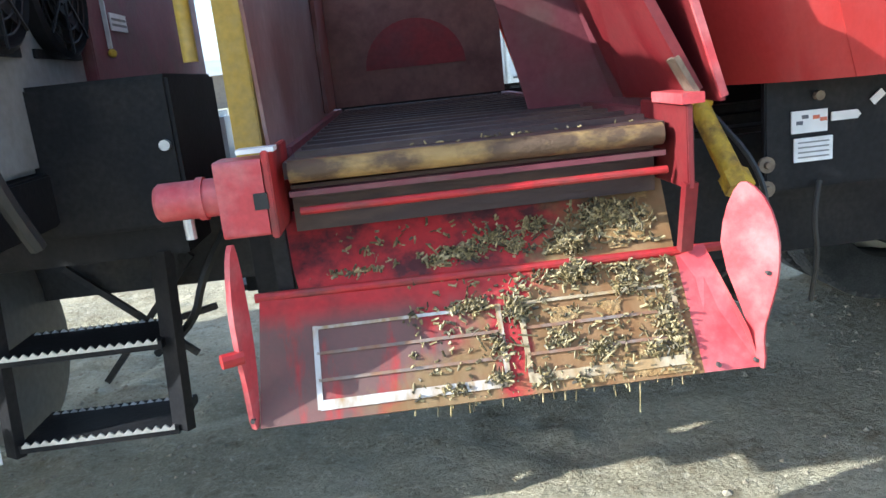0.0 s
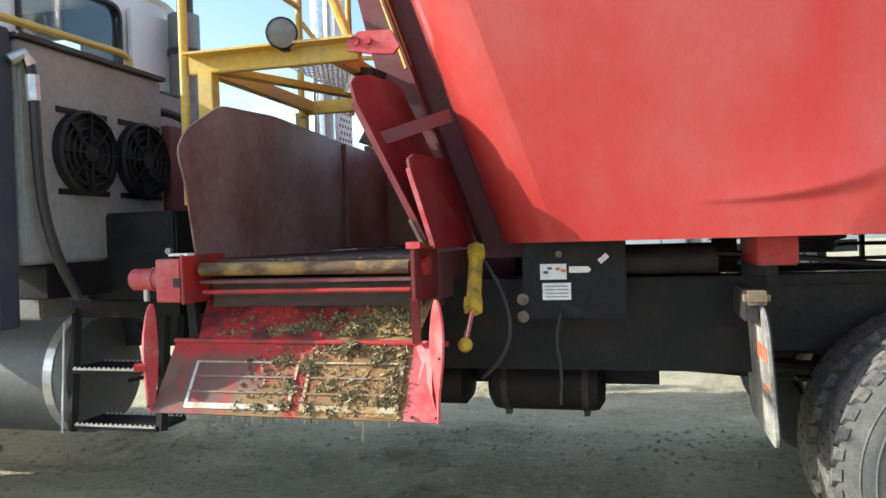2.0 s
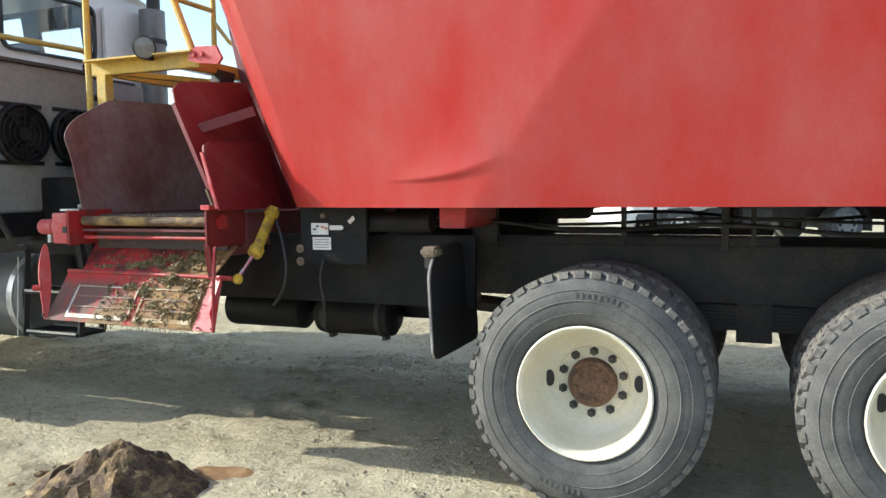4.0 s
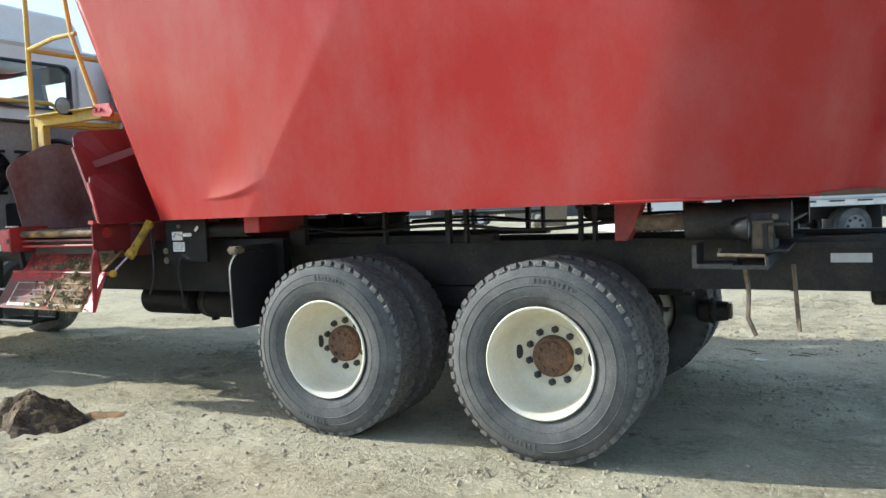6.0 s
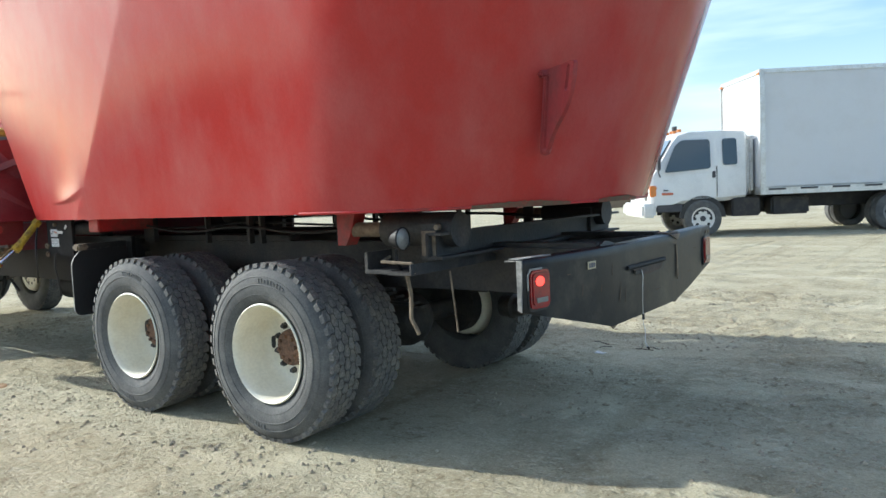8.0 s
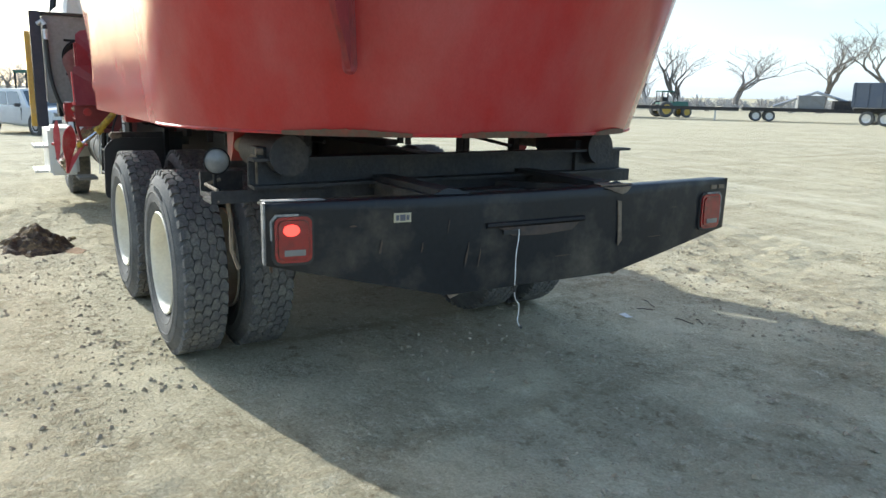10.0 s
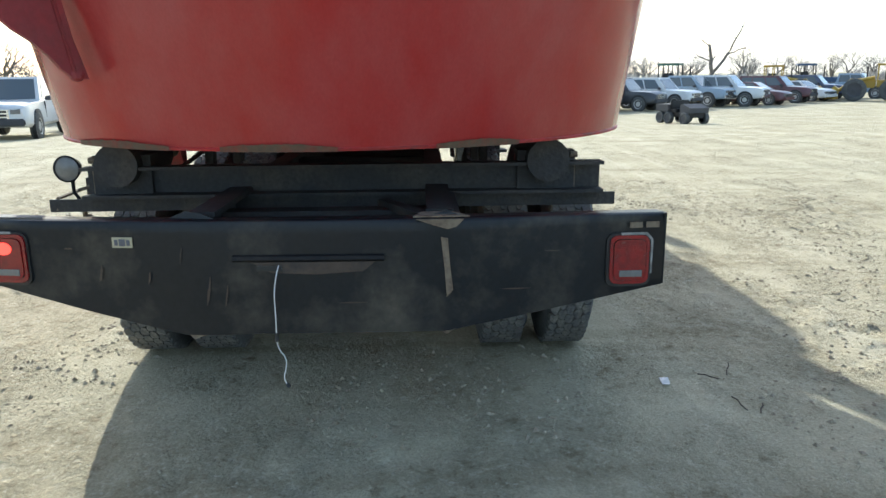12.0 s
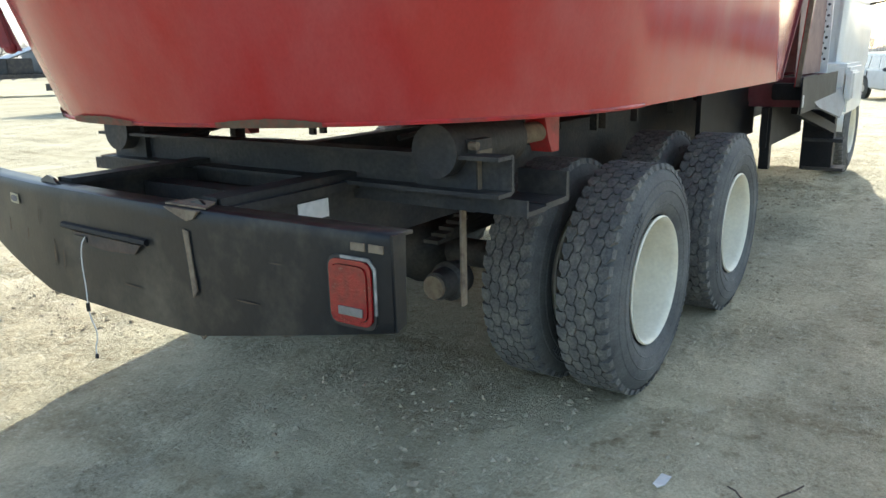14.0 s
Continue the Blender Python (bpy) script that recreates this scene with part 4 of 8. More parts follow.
def flat_sheet(points, thick, passes=2):
    """A rounded outline laid into its best plane."""
    pts = [Vector(p) for p in points]
    for _ in range(passes):
        pts = [q for i, p in enumerate(pts) for q in (p.lerp(pts[(i + 1) % len(pts)], 0.25), p.lerp(pts[(i + 1) % len(pts)], 0.75))]
    mid = sum(pts, Vector()) / len(pts)
    nrm = Vector(np.linalg.svd(np.array([p - mid for p in pts]))[2][2])
    return plate([p - nrm * (p - mid).dot(nrm) for p in pts], thick)


wing = [(-1.758, -0.20, 0.93), (-1.742, -0.28, 0.77), (-1.736, -0.303, 0.685), (-1.714, -0.308, 0.683), (-1.733, -0.312, 0.77), (-1.712, -0.318, 0.83), (-1.690, -0.322, 0.90), (-1.686, -0.317, 0.98), (-1.704, -0.298, 1.05), (-1.737, -0.27, 1.09), (-1.758, -0.25, 1.09), (-1.762, -0.215, 1.02)]
part("side_wing", flat_sheet(wing, 0.008, 1), WING_PAINT, chute, "red flared side wing")
part("wing_gusset", plate([(-1.85, -0.13, 0.928), (-1.785, -0.145, 0.934), (-1.748, -0.29, 0.77), (-1.725, -0.294, 0.682), (-1.85, -0.294, 0.684)], 0.008), WING_PAINT, chute)
wing = [(-2.835, -0.297, 0.685), (-2.84, -0.300, 0.78), (-2.84, -0.308, 0.86), (-2.84, -0.310, 0.95), (-2.83, -0.298, 1.04), (-2.825, -0.28, 1.085), (-2.82, -0.265, 1.085), (-2.82, -0.255, 1.0), (-2.82, -0.252, 0.88), (-2.82, -0.262, 0.78), (-2.825, -0.28, 0.69)]
part("side_wing", flat_sheet(wing, 0.012, 1), WING_PAINT, chute)
part("wing_bolt", cyl((-2.83, -0.30, 0.855), (-2.87, -0.32, 0.855), 0.016, seg=10), RED_WORN, chute)
for x, y, z in ((-1.735, -0.297, 0.70), (-1.715, -0.312, 0.90), (-1.82, -0.297, 0.70), (-2.832, -0.30, 0.71)):
    part("rivet", cyl((x, y - 0.006, z), (x, y + 0.006, z), 0.005, seg=8), DARKHOLE, chute)


def on_lip(x, z, lift=0.006):
    """A point on the outer face of the chute's lip at height z."""
    t = (0.93 - z) / (0.93 - 0.685)
    return Vector((x, -0.13 - 0.164 * t - lift * 0.83, z + lift * 0.56))


def on_floor(x, z, lift=0.006):
    t = (1.08 - z) / (1.08 - 0.93)
    return Vector((x, 0.03 - 0.16 * t - lift * 0.68, z + lift * 0.73))


# worn white outlines printed on the lip, as plain frames
def lip_bar(x0, x1, z0, z1):
    return plate([on_lip(x0, z0, 0.0075), on_lip(x1, z0, 0.0075), on_lip(x1, z1, 0.0075), on_lip(x0, z1, 0.0075)], 0.002)


DECAL = material("worn_white_print", (0.58, 0.55, 0.50), 0.6, second=(0.33, 0.21, 0.09), amount=0.95, scale=13, bump=0.1, spread=(0.40, 0.56), stretch=(1, 0.4, 0.4))
DECAL_DIM = material("faded_print", (0.22, 0.18, 0.15), 0.7, second=(0.24, 0.12, 0.06), amount=0.95, scale=14, bump=0.1, spread=(0.38, 0.56), stretch=(1, 0.3, 0.3))
DECAL_FILM = material("film_covered_print", (0.46, 0.38, 0.25), 0.7, second=(0.32, 0.20, 0.08), amount=0.95, scale=11, bump=0.1, spread=(0.36, 0.54), stretch=(1, 0.4, 0.4))
for x0, x1 in ((-2.69, -2.28), (-2.23, -1.88)):
    ink = DECAL if x0 < -2.5 else DECAL_FILM
    for z in (0.855, 0.807, 0.757, 0.712):
        part("print_line", lip_bar(x0, x1, z - (0.003 if z > 0.72 else 0.009), z + (0.003 if z > 0.72 else 0.009)), DECAL_DIM if 0.73 < z < 0.82 else ink, chute, "worn white printed line")
    for x in (x0, x1):
        part("print_line", lip_bar(x - 0.006, x + 0.006, 0.705, 0.859), ink, chute)

# thin raised scabs of dried feed
CAKE = material("dried_ochre_feed_crust", (0.29, 0.17, 0.06), 0.9, second=(0.38, 0.26, 0.12), amount=0.8, scale=18, grain=120, grain_amount=0.3, bump=0.6, bump_scale=120)


def crust(name, place, x0, x1, z0, z1, seed, cover):
    """A thin uneven crust following a sheet, with ragged holes."""
    nx, nz = 110, 34
    bm = bmesh.new()
    grid = {}
    for i in range(nx + 1):
        for j in range(nz + 1):
            x, z = x0 + (x1 - x0) * i / nx, z0 + (z1 - z0) * j / nz
            v = noise.fractal((x * 9 + seed, z * 11, seed), 0.7, 2.2, 4)
            edge = min(1.0, (x - x0) / 0.25) * 0.35
            if v + cover + edge > 0.0:
                grid[i, j] = bm.verts.new(place(x, z, 0.0046 + 0.0025 * min(1.0, abs(v))))
    for i in range(nx):
        for j in range(nz):
            q = [grid.get(k) for k in ((i, j), (i + 1, j), (i + 1, j + 1), (i, j + 1))]
            if all(q):
                bm.faces.new(q)
    return tagged(part(name, bm, CAKE, None), "dried ochre feed crust on the red chute", "feed residue", kind="stuff")


crust("feed_crust", on_lip, -2.2, -1.86, 0.69, 0.84, 3.0, -0.35)
crust("feed_crust", on_floor, -2.0, -1.87, 0.94, 1.05, 5.0, 0.0)

# loose wet silage: clumps of short chopped stalks
FEED = material("wet_silage", (0.165, 0.125, 0.05), 0.55, second=(0.36, 0.29, 0.15), amount=0.85, scale=45, grain=160, grain_amount=0.3, bump=0.2, island=0.8)


def silage():
    rng = random.Random(11)
    verts, faces = [], []

    def bit(p, d, r):
        """One chopped stalk: a flattened four-sided sliver."""
        side = d.orthogonal().normalized()
        up = d.cross(side).normalized() * 0.6
        k = len(verts)
        for c in (p, p + d):
            verts.extend(tuple(c + (side * u + up * v) * r) for u, v in ((1, 1), (-1, 1), (-1, -1), (1, -1)))
        faces.extend([(k, k + 1, k + 5, k + 4), (k + 1, k + 2, k + 6, k + 5), (k + 2, k + 3, k + 7, k + 6), (k + 3, k, k + 4, k + 7), (k + 3, k + 2, k + 1, k), (k + 4, k + 5, k + 6, k + 7)])

    def clump(place, x, z, sx, sz, count, high):
        for _ in range(count):
            u, v = rng.gauss(0, 0.5), rng.gauss(0, 0.5)
            px, pz = x + u * sx, z + v * sz
            if not -2.71 < px < -1.86:
                continue
            pz = min(max(pz, 0.945), 1.06) if place is on_floor else min(max(pz, 0.69), 0.922)
            lift = 0.005 + high * max(0.0, 1 - u * u - v * v) * rng.random()
            d = Vector((rng.gauss(0, 1), rng.gauss(0, 0.7), rng.gauss(0, 0.9))).normalized() * rng.uniform(0.006, 0.020)
            bit(place(px, pz, lift), d, rng.uniform(0.0013, 0.0031))

    for x, z, sx, sz, n, h in ((-1.985, 1.015, 0.065, 0.022, 330, 0.016), (-1.95, 0.99, 0.04, 0.02, 130, 0.01), (-2.02, 0.985, 0.03, 0.02, 90, 0.01), (-2.09, 0.950, 0.042, 0.02, 420, 0.040), (-2.165, 1.0, 0.035, 0.012, 110, 0.012),
                               (-2.26, 0.985, 0.05, 0.016, 150, 0.012), (-2.34, 0.965, 0.055, 0.016, 190, 0.013), (-2.40, 0.955, 0.03, 0.012, 70, 0.01), (-2.22, 0.965, 0.03, 0.014, 70, 0.01), (-2.60, 0.952, 0.09, 0.006, 70, 0.006)):
        clump(on_floor, x, z, sx, sz, n, h)
    for x, z, sx, sz, n, h in ((-2.09, 0.905, 0.036, 0.025, 260, 0.030), (-1.965, 0.885, 0.03, 0.02, 150, 0.018), (-1.985, 0.865, 0.03, 0.02, 80, 0.014), (-2.24, 0.845, 0.03, 0.03, 190, 0.016), (-2.33, 0.862, 0.035, 0.014, 130, 0.012), (-2.38, 0.86, 0.02, 0.012, 40, 0.01)):
        clump(on_lip, x, z, sx, sz, n, h)
    for x, z, sx, sz, n, h in (
                               (-1.90, 0.80, 0.028, 0.035, 190, 0.016), (-1.89, 0.75, 0.035, 0.03, 170, 0.016), (-1.95, 0.74, 0.02, 0.02, 50, 0.012), (-2.145, 0.78, 0.03, 0.016, 80, 0.012), (-2.07, 0.755, 0.04, 0.014, 80, 0.012), (-2.29, 0.78, 0.02, 0.03, 90, 0.012),
                               (-2.30, 0.72, 0.03, 0.014, 90, 0.012), (-2.20, 0.71, 0.03, 0.012, 60, 0.012), (-2.12, 0.70, 0.02, 0.008, 40, 0.01), (-2.40, 0.71, 0.04, 0.01, 50, 0.01), (-1.89, 0.87, 0.015, 0.02, 50, 0.012), (-2.15, 0.90, 0.1, 0.012, 60, 0.006)):
        clump(on_lip, x, z, sx, sz, n, h)
    for _ in range(330):
        clump(on_lip, -1.87 - 0.62 * rng.random() ** 1.3, rng.uniform(0.695, 0.915), 0.010, 0.008, 1 + int(rng.random() * 3), 0.005)
    for _ in range(160):
        clump(on_floor, -1.88 - 0.75 * rng.random() ** 1.5, rng.uniform(0.945, 1.03), 0.008, 0.006, 1 + int(rng.random() * 4), 0.005)
    # longer stalks and strands that hang over the lip's edge
    for k in range(26):
        place, z = (on_lip, rng.uniform(0.72, 0.9)) if k % 3 else (on_floor, rng.uniform(0.955, 1.0))
        d = Vector((rng.gauss(0, 1), -0.35 * rng.random(), rng.gauss(0, 0.8))).normalized() * rng.uniform(0.02, 0.05)
        bit(place(rng.uniform(-2.4, -1.9), z, 0.010), d, 0.0018)
    for k in range(40):
        p = on_lip(rng.uniform(-2.5, -1.88), 0.694, 0.004)
        L = rng.uniform(0.008, 0.04) if k else 0.085
        bit(p, Vector((rng.uniform(-0.006, 0.006), -0.003, -L)), rng.uniform(0.0009, 0.002))
    for k in range(24):
        bit(Vector((rng.uniform(-2.5, -1.9), rng.uniform(-0.145, -0.11), 1.232)), Vector((rng.gauss(0, 1), rng.gauss(0, 0.6), 0.3)).normalized() * 0.009, 0.0018)
    me = bpy.data.meshes.new("silage_bits")
    me.from_pydata(verts, [], faces)
    me.materials.append(FEED)
    tagged(new("silage_bits", me), "wet olive-brown silage clumps stuck on the chute", "feed residue", kind="stuff")


silage()

# head of the conveyor
conv = part("conveyor_belt", box(X0, X1, -0.10, 2.36, 1.185, 1.222), BELT, truck, "dark cleated conveyor belt")
for k in range(16):
    y = -0.02 + k * 0.15
    part("cleat", box(X0 + 0.02, X1 - 0.02, y, y + 0.03, 1.222, 1.236), BELT, conv)
part("head_roller", cyl((X0 + 0.015, -0.12, 1.203), (X1 - 0.015, -0.12, 1.197), 0.025, seg=20), ROLLER, conv, "ochre caked steel head roller", True)
part("scraper_angle", box(X0 + 0.01, X1 - 0.01, -0.13, -0.09, 1.148, 1.160), RED_DARK, conv)
part("scraper_bar", cyl((X0 + 0.03, -0.135, 1.116), (X1 - 0.01, -0.135, 1.116), 0.009, seg=10), RED_WORN, conv, smooth=True)
part("rear_panel", box(X0, X1, -0.02, 0.0, 1.05, 1.16), BELT, conv)
part("return_deck", box(X0, X1, 0.0, 2.3, 1.02, 1.06), RED_DARK, conv)
for x, lab in ((X0 - 0.02, ""), (X1 + 0.02, "")):
    part("side_plate", box(x - 0.008, x + 0.008, -0.20, 0.1, 1.075, 1.262, bevel=0.003), GUIDE if x > -2 else RED_WORN, conv)
    part("side_rail", box(x - 0.02, x + 0.02, 0.1, 2.36, 1.06, 1.24), RED_DARK, conv)
part("side_cap", box(X1 + 0.0, X1 + 0.05, -0.21, -0.02, 1.262, 1.285), WING_PAINT, conv)
part("side_strut", beam((X1 + 0.02, -0.19, 1.09), (X1 + 0.015, -0.16, 0.93), 0.03, 0.02), GUIDE, conv)
part("side_strut", beam((X0 - 0.03, -0.12, 1.09), (X0 - 0.03, -0.10, 0.93), 0.035, 0.03), BLACK, conv)
part("bearing", cyl((X1 + 0.03, -0.1, 1.20), (X1 + 0.05, -0.1, 1.20), 0.035, seg=14), RED_WORN, conv)
# drive: gear case with a notch, hydraulic motor
gear = [(-0.20, 1.082), (-0.09, 1.082), (-0.09, 1.247), (-0.20, 1.247)]
bm = plate([(-2.80, y, z) for y, z in rounded(gear, 0.012)], 0.10, bevel=0.004)
motor = part("gear_case", bm, WING_PAINT, conv, "red gear case of the conveyor drive")
part("notch", box(-2.775, -2.745, -0.204, -0.18, 1.14, 1.175), HOSE, motor)
part("hydraulic_motor", lathe([(0.0, -0.14), (0.036, -0.14), (0.042, -0.132), (0.042, -0.05), (0.047, -0.05), (0.047, -0.035), (0.042, -0.035), (0.042, 0.0)], (-2.85, -0.145, 1.17), "x", 24), WING_PAINT, motor, "red cylindrical hydraulic motor", True)
part("fitting", cyl((-2.93, -0.15, 1.13), (-2.93, -0.15, 1.085), 0.012, seg=10), ALU, motor)
part("white_bracket", box(-2.80, -2.72, -0.19, -0.14, 1.258, 1.268), STICKER, motor)

# deflector sheets round the belt
pts = [(-0.09, 1.235), (-0.15, 1.54), (-0.20, 1.66), (-0.13, 1.745), (0.12, 1.875), (0.6, 1.90), (1.42, 1.87), (2.24, 1.85), (2.24, 1.25)]
defl = part("deflector_sheet", plate([(X0 - 0.025, y, z) for y, z in rounded(pts, 0.05, 3)], 0.008), STEEL, truck, "bare worn steel deflector with red paint left")
part("sheet_fold", plate([(X0 - 0.02, 1.45, 1.26), (X0 - 0.005, 1.46, 1.26), (X0 - 0.005, 1.46, 1.86), (X0 - 0.02, 1.45, 1.86)], 0.01), STEEL, defl)
bm = plate([(-2.88, 2.24, 1.248), (-1.85, 2.24, 1.248), (-1.85, 2.24, 1.88), (-2.21, 2.24, 1.89), (-2.9, 2.24, 1.945)], 0.01)
part("back_sheet", bm, material("dirt_browned_sheet", (0.20, 0.105, 0.085), 0.6, second=(0.12, 0.055, 0.05), amount=0.9, scale=4, bump=0.1), truck, "maroon back sheet of the conveyor")
rnd = [(0.26 * math.cos(a) - 2.30, 2.232, 0.24 * math.sin(a) + 1.42) for a in (math.pi * k / 16 for k in range(17))]
part("worn_arc", plate(rnd, 0.004), material("dull_red_patch", (0.22, 0.025, 0.03), 0.6, second=(0.15, 0.04, 0.045), amount=0.8, scale=7, bump=0.1), truck, "round patch worn back to red paint")
# guide sheets between the conveyor and the tub
bm = plate([(-2.050, -0.132, 1.80), (-2.068, -0.126, 1.865), (-2.062, -0.09, 1.897), (-2.035, -0.02, 1.912), (-2.075, 0.48, 1.97), (-1.755, 0.48, 1.25), (-1.785, -0.148, 1.27)], 0.010, bevel=0.002)
guide = part("guide_sheet", bm, GUIDE, truck, "red guide sheet leaning beside the tub")
bm = plate([(-1.835, -0.192, 1.53), (-1.842, -0.184, 1.575), (-1.832, -0.15, 1.594), (-1.815, 0.28, 1.61), (-1.715, 0.28, 1.26), (-1.752, -0.192, 1.26)], 0.010, bevel=0.002)
part("inner_guide", bm, GUIDE, guide)
part("guide_rib", beam((-1.986, -0.038, 1.67), (-1.76, 0.123, 1.764), 0.012, 0.05), GUIDE, guide)
part("guide_angle", beam((-2.048, -0.142, 1.79), (-1.795, -0.158, 1.285), 0.014, 0.022, up=(1, 0, 0)), GUIDE, guide)
part("guide_edge", beam((-1.836, -0.202, 1.54), (-1.755, -0.202, 1.27), 0.010, 0.016, up=(1, 0, 0)), WING_PAINT, guide)
part("scuff_plate", beam((-1.845, -0.148, 1.36), (-1.80, -0.155, 1.275), 0.05, 0.012, up=(1, 0, 0)), SCUFF, guide)
part("door_sheet", plate([(-1.75, 0.50, 1.25), (-2.34, 0.50, 2.9), (-2.34, 1.9, 2.9), (-1.75, 1.9, 1.25)], 0.012), RED_DARK, truck, "maroon discharge door in the tub's front")
# Added sheet shuts out daylight so the gap by the tub stays dark.
part("gap_backing", plate([(-1.55, 0.62, 1.20), (-2.02, 0.62, 1.20), (-2.35, 0.62, 2.6), (-1.9, 0.62, 2.6)], 0.01), RED_DARK, truck)
# lug that carries the deck
bm = plate([(-2.17, 0.13, 2.05), (-2.17, 0.13, 2.09), (-2.12, 0.13, 2.12), (-1.99, 0.13, 2.115), (-1.955, 0.13, 2.05), (-1.98, 0.13, 2.02), (-2.08, 0.13, 2.03)], 0.02, bevel=0.004)
lug = part("deck_lug", bm, WING_PAINT, truck, "red lug plate with two bolts")
for x in (-2.13, -2.08):
    part("bolt", cyl((x, 0.125, 2.078), (x, 0.108, 2.078), 0.014, seg=8), RED_WORN, lug)

# chute lift cylinder
cylr = part("lift_cylinder", cyl((-1.676, 0.132, 1.232), (-1.656, -0.036, 1.055), 0.027, seg=18), YELLOW_GRIMY, truck, "grimy yellow hydraulic cylinder", True)
part("end_cap", cyl((-1.657, -0.025, 1.067), (-1.654, -0.058, 1.034), 0.037, seg=6), YELLOW_GRIMY, cylr)
part("end_cap", cyl((-1.678, 0.15, 1.252), (-1.675, 0.12, 1.222), 0.036, seg=6), YELLOW_GRIMY, cylr)
part("rod", cyl((-1.656, -0.05, 1.043), (-1.654, -0.180, 0.940), 0.012, seg=12), CHROME, cylr, "bright chromed rod", True)
part("clevis", ball((-1.654, -0.194, 0.929), 0.026, None, 10), YELLOW_GRIMY, cylr)
bm = pipe([(-1.64, 0.12, 1.2), (-1.56, 0.06, 1.08), (-1.53, 0.04, 0.95), (-1.57, 0.06, 0.84), (-1.66, 0.1, 0.76)], 0.008, 6, bend=2)
part("cylinder_hose", bm, HOSE, cylr, smooth=True)

# ---- black parts hanging off the near frame ----
part("side_panel", box(-1.50, -1.12, 0.125, 0.15, 0.98, 1.272, bevel=0.004), BLACK, truck, "black steel panel with stickers")
st = part("warning_sticker", box(-1.432, -1.335, 0.118, 0.1235, 1.128, 1.186), STICKER, truck, "white warning sticker")
for x, z in ((-1.42, 1.15), (-1.405, 1.165), (-1.375, 1.162), (-1.355, 1.155)):
    part("print_bar", box(x, x + 0.018, 0.1165, 0.1175, z, z + 0.01), PRINT if x < -1.38 else ORANGE, st)
st = part("warning_sticker", box(-1.425, -1.32, 0.118, 0.1235, 1.052, 1.115), STICKER, truck)
for k in range(4):
    part("print_bar", box(-1.415, -1.33, 0.1165, 0.1175, 1.062 + 0.013 * k, 1.066 + 0.013 * k), GREY, st)
part("small_tag", plate([(-1.325, 0.118, 1.152), (-1.255, 0.118, 1.152), (-1.245, 0.118, 1.163), (-1.255, 0.118, 1.175), (-1.325, 0.118, 1.175)], 0.004), STICKER, truck)
part("small_tag", beam((-1.215, 0.118, 1.19), (-1.185, 0.118, 1.215), 0.004, 0.02), STICKER, truck)
part("bolt", cyl((-1.36, 0.125, 1.222), (-1.36, 0.108, 1.222), 0.013, seg=8), SCUFF, truck)
for z in (1.055, 0.99):
    part("bolt", lathe([(0.0, -0.016), (0.008, -0.016), (0.010, -0.006), (0.022, -0.006), (0.022, 0.004)], (-1.50, 0.12, z), "y", 14), SCUFF, truck)
part("frame_side", box(-2.9, -0.62, 0.30, 0.33, 0.76, 1.12), BLACK, truck, "black side sheet of the subframe")
part("upper_tube", cyl((-1.2, 0.2, 1.19), (-0.80, 0.2, 1.19), 0.05, seg=18), BLACK, truck, smooth=True)
bm = lathe([(0.0, 0.0), (0.08, 0.005), (0.118, 0.03), (0.122, 0.05), (0.122, 0.47), (0.118, 0.49), (0.08, 0.515), (0.0, 0.52)], (-1.75, 0.70, 0.632), "x", 28)
air = part("air_tank", bm, BLACK, truck, "black cylindrical air tank", True)
for x in (-1.667, -1.316):
    part("strap", lathe([(0.1225, -0.014), (0.126, -0.014), (0.126, 0.014), (0.1225, 0.014)], (x, 0.70, 0.632), "x", 28, close=True), FRAME, air)
    part("strap_foot", box(x - 0.012, x + 0.012, 0.68, 0.74, 0.485, 0.515), FRAME, air)
part("tank_shelf", box(-2.35, -1.0, 0.84, 1.46, 0.60, 0.95), BLACK, truck, "black cross frame behind the air tanks")
bm = lathe([(0.0, 0.0), (0.08, 0.005), (0.115, 0.03), (0.118, 0.05), (0.118, 0.55), (0.08, 0.58), (0.0, 0.585)], (-2.42, 0.74, 0.635), "x", 24)
part("air_tank", bm, BLACK, truck, smooth=True)
part("spring_pin", cyl((-1.14, 0.36, 0.84), (-0.62, 0.36, 0.80), 0.035, seg=14), SCUFF, truck, smooth=True)
bm = pipe([(-1.36, 0.11, 1.0), (-1.38, 0.10, 0.9), (-1.36, 0.11, 0.8), (-1.37, 0.13, 0.66)], 0.007, 6, bend=2)
part("brake_line", bm, HOSE, truck, smooth=True)
part("fender_plate", box(-0.74, -0.70, -0.04, 0.5, 0.99, 1.09), FRAME, truck)

# mud flap in front of the drive wheels
o = rounded([(-0.145, 0.59), (0.44, 0.59), (0.44, 1.05), (-0.06, 1.05), (-0.13, 0.98)], 0.06, 4)
flap = part("mud_flap", plate([(-0.69 + 0.06 * (1.05 - z), y, z) for y, z in o], 0.010), FLAP, truck, "dusty grey mud flap with faded orange print")
# Added black sheet; keeps the flap's rear side darker than its dusty front.
part("dark_flap_back", plate([(-0.682 + 0.06 * (1.05 - z), y, z) for y, z in o], 0.005), HOSE, flap)
part("flap_bracket", box(-0.745, -0.665, -0.085, 0.0, 1.045, 1.09, bevel=0.012), SCUFF, flap, "dusty bracket end")
for y0, y1, z0, z1 in ((-0.11, -0.03, 0.86, 0.91), (0.0, 0.10, 0.86, 0.91), (-0.12, -0.09, 0.78, 0.80), (-0.07, 0.02, 0.76, 0.775)):
    part("print_bar", plate([(-0.6965 + 0.06 * (1.05 - z), y, z) for y, z in ((y0, z0), (y1, z0), (y1, z1), (y0, z1))], 0.003), ORANGE, flap)

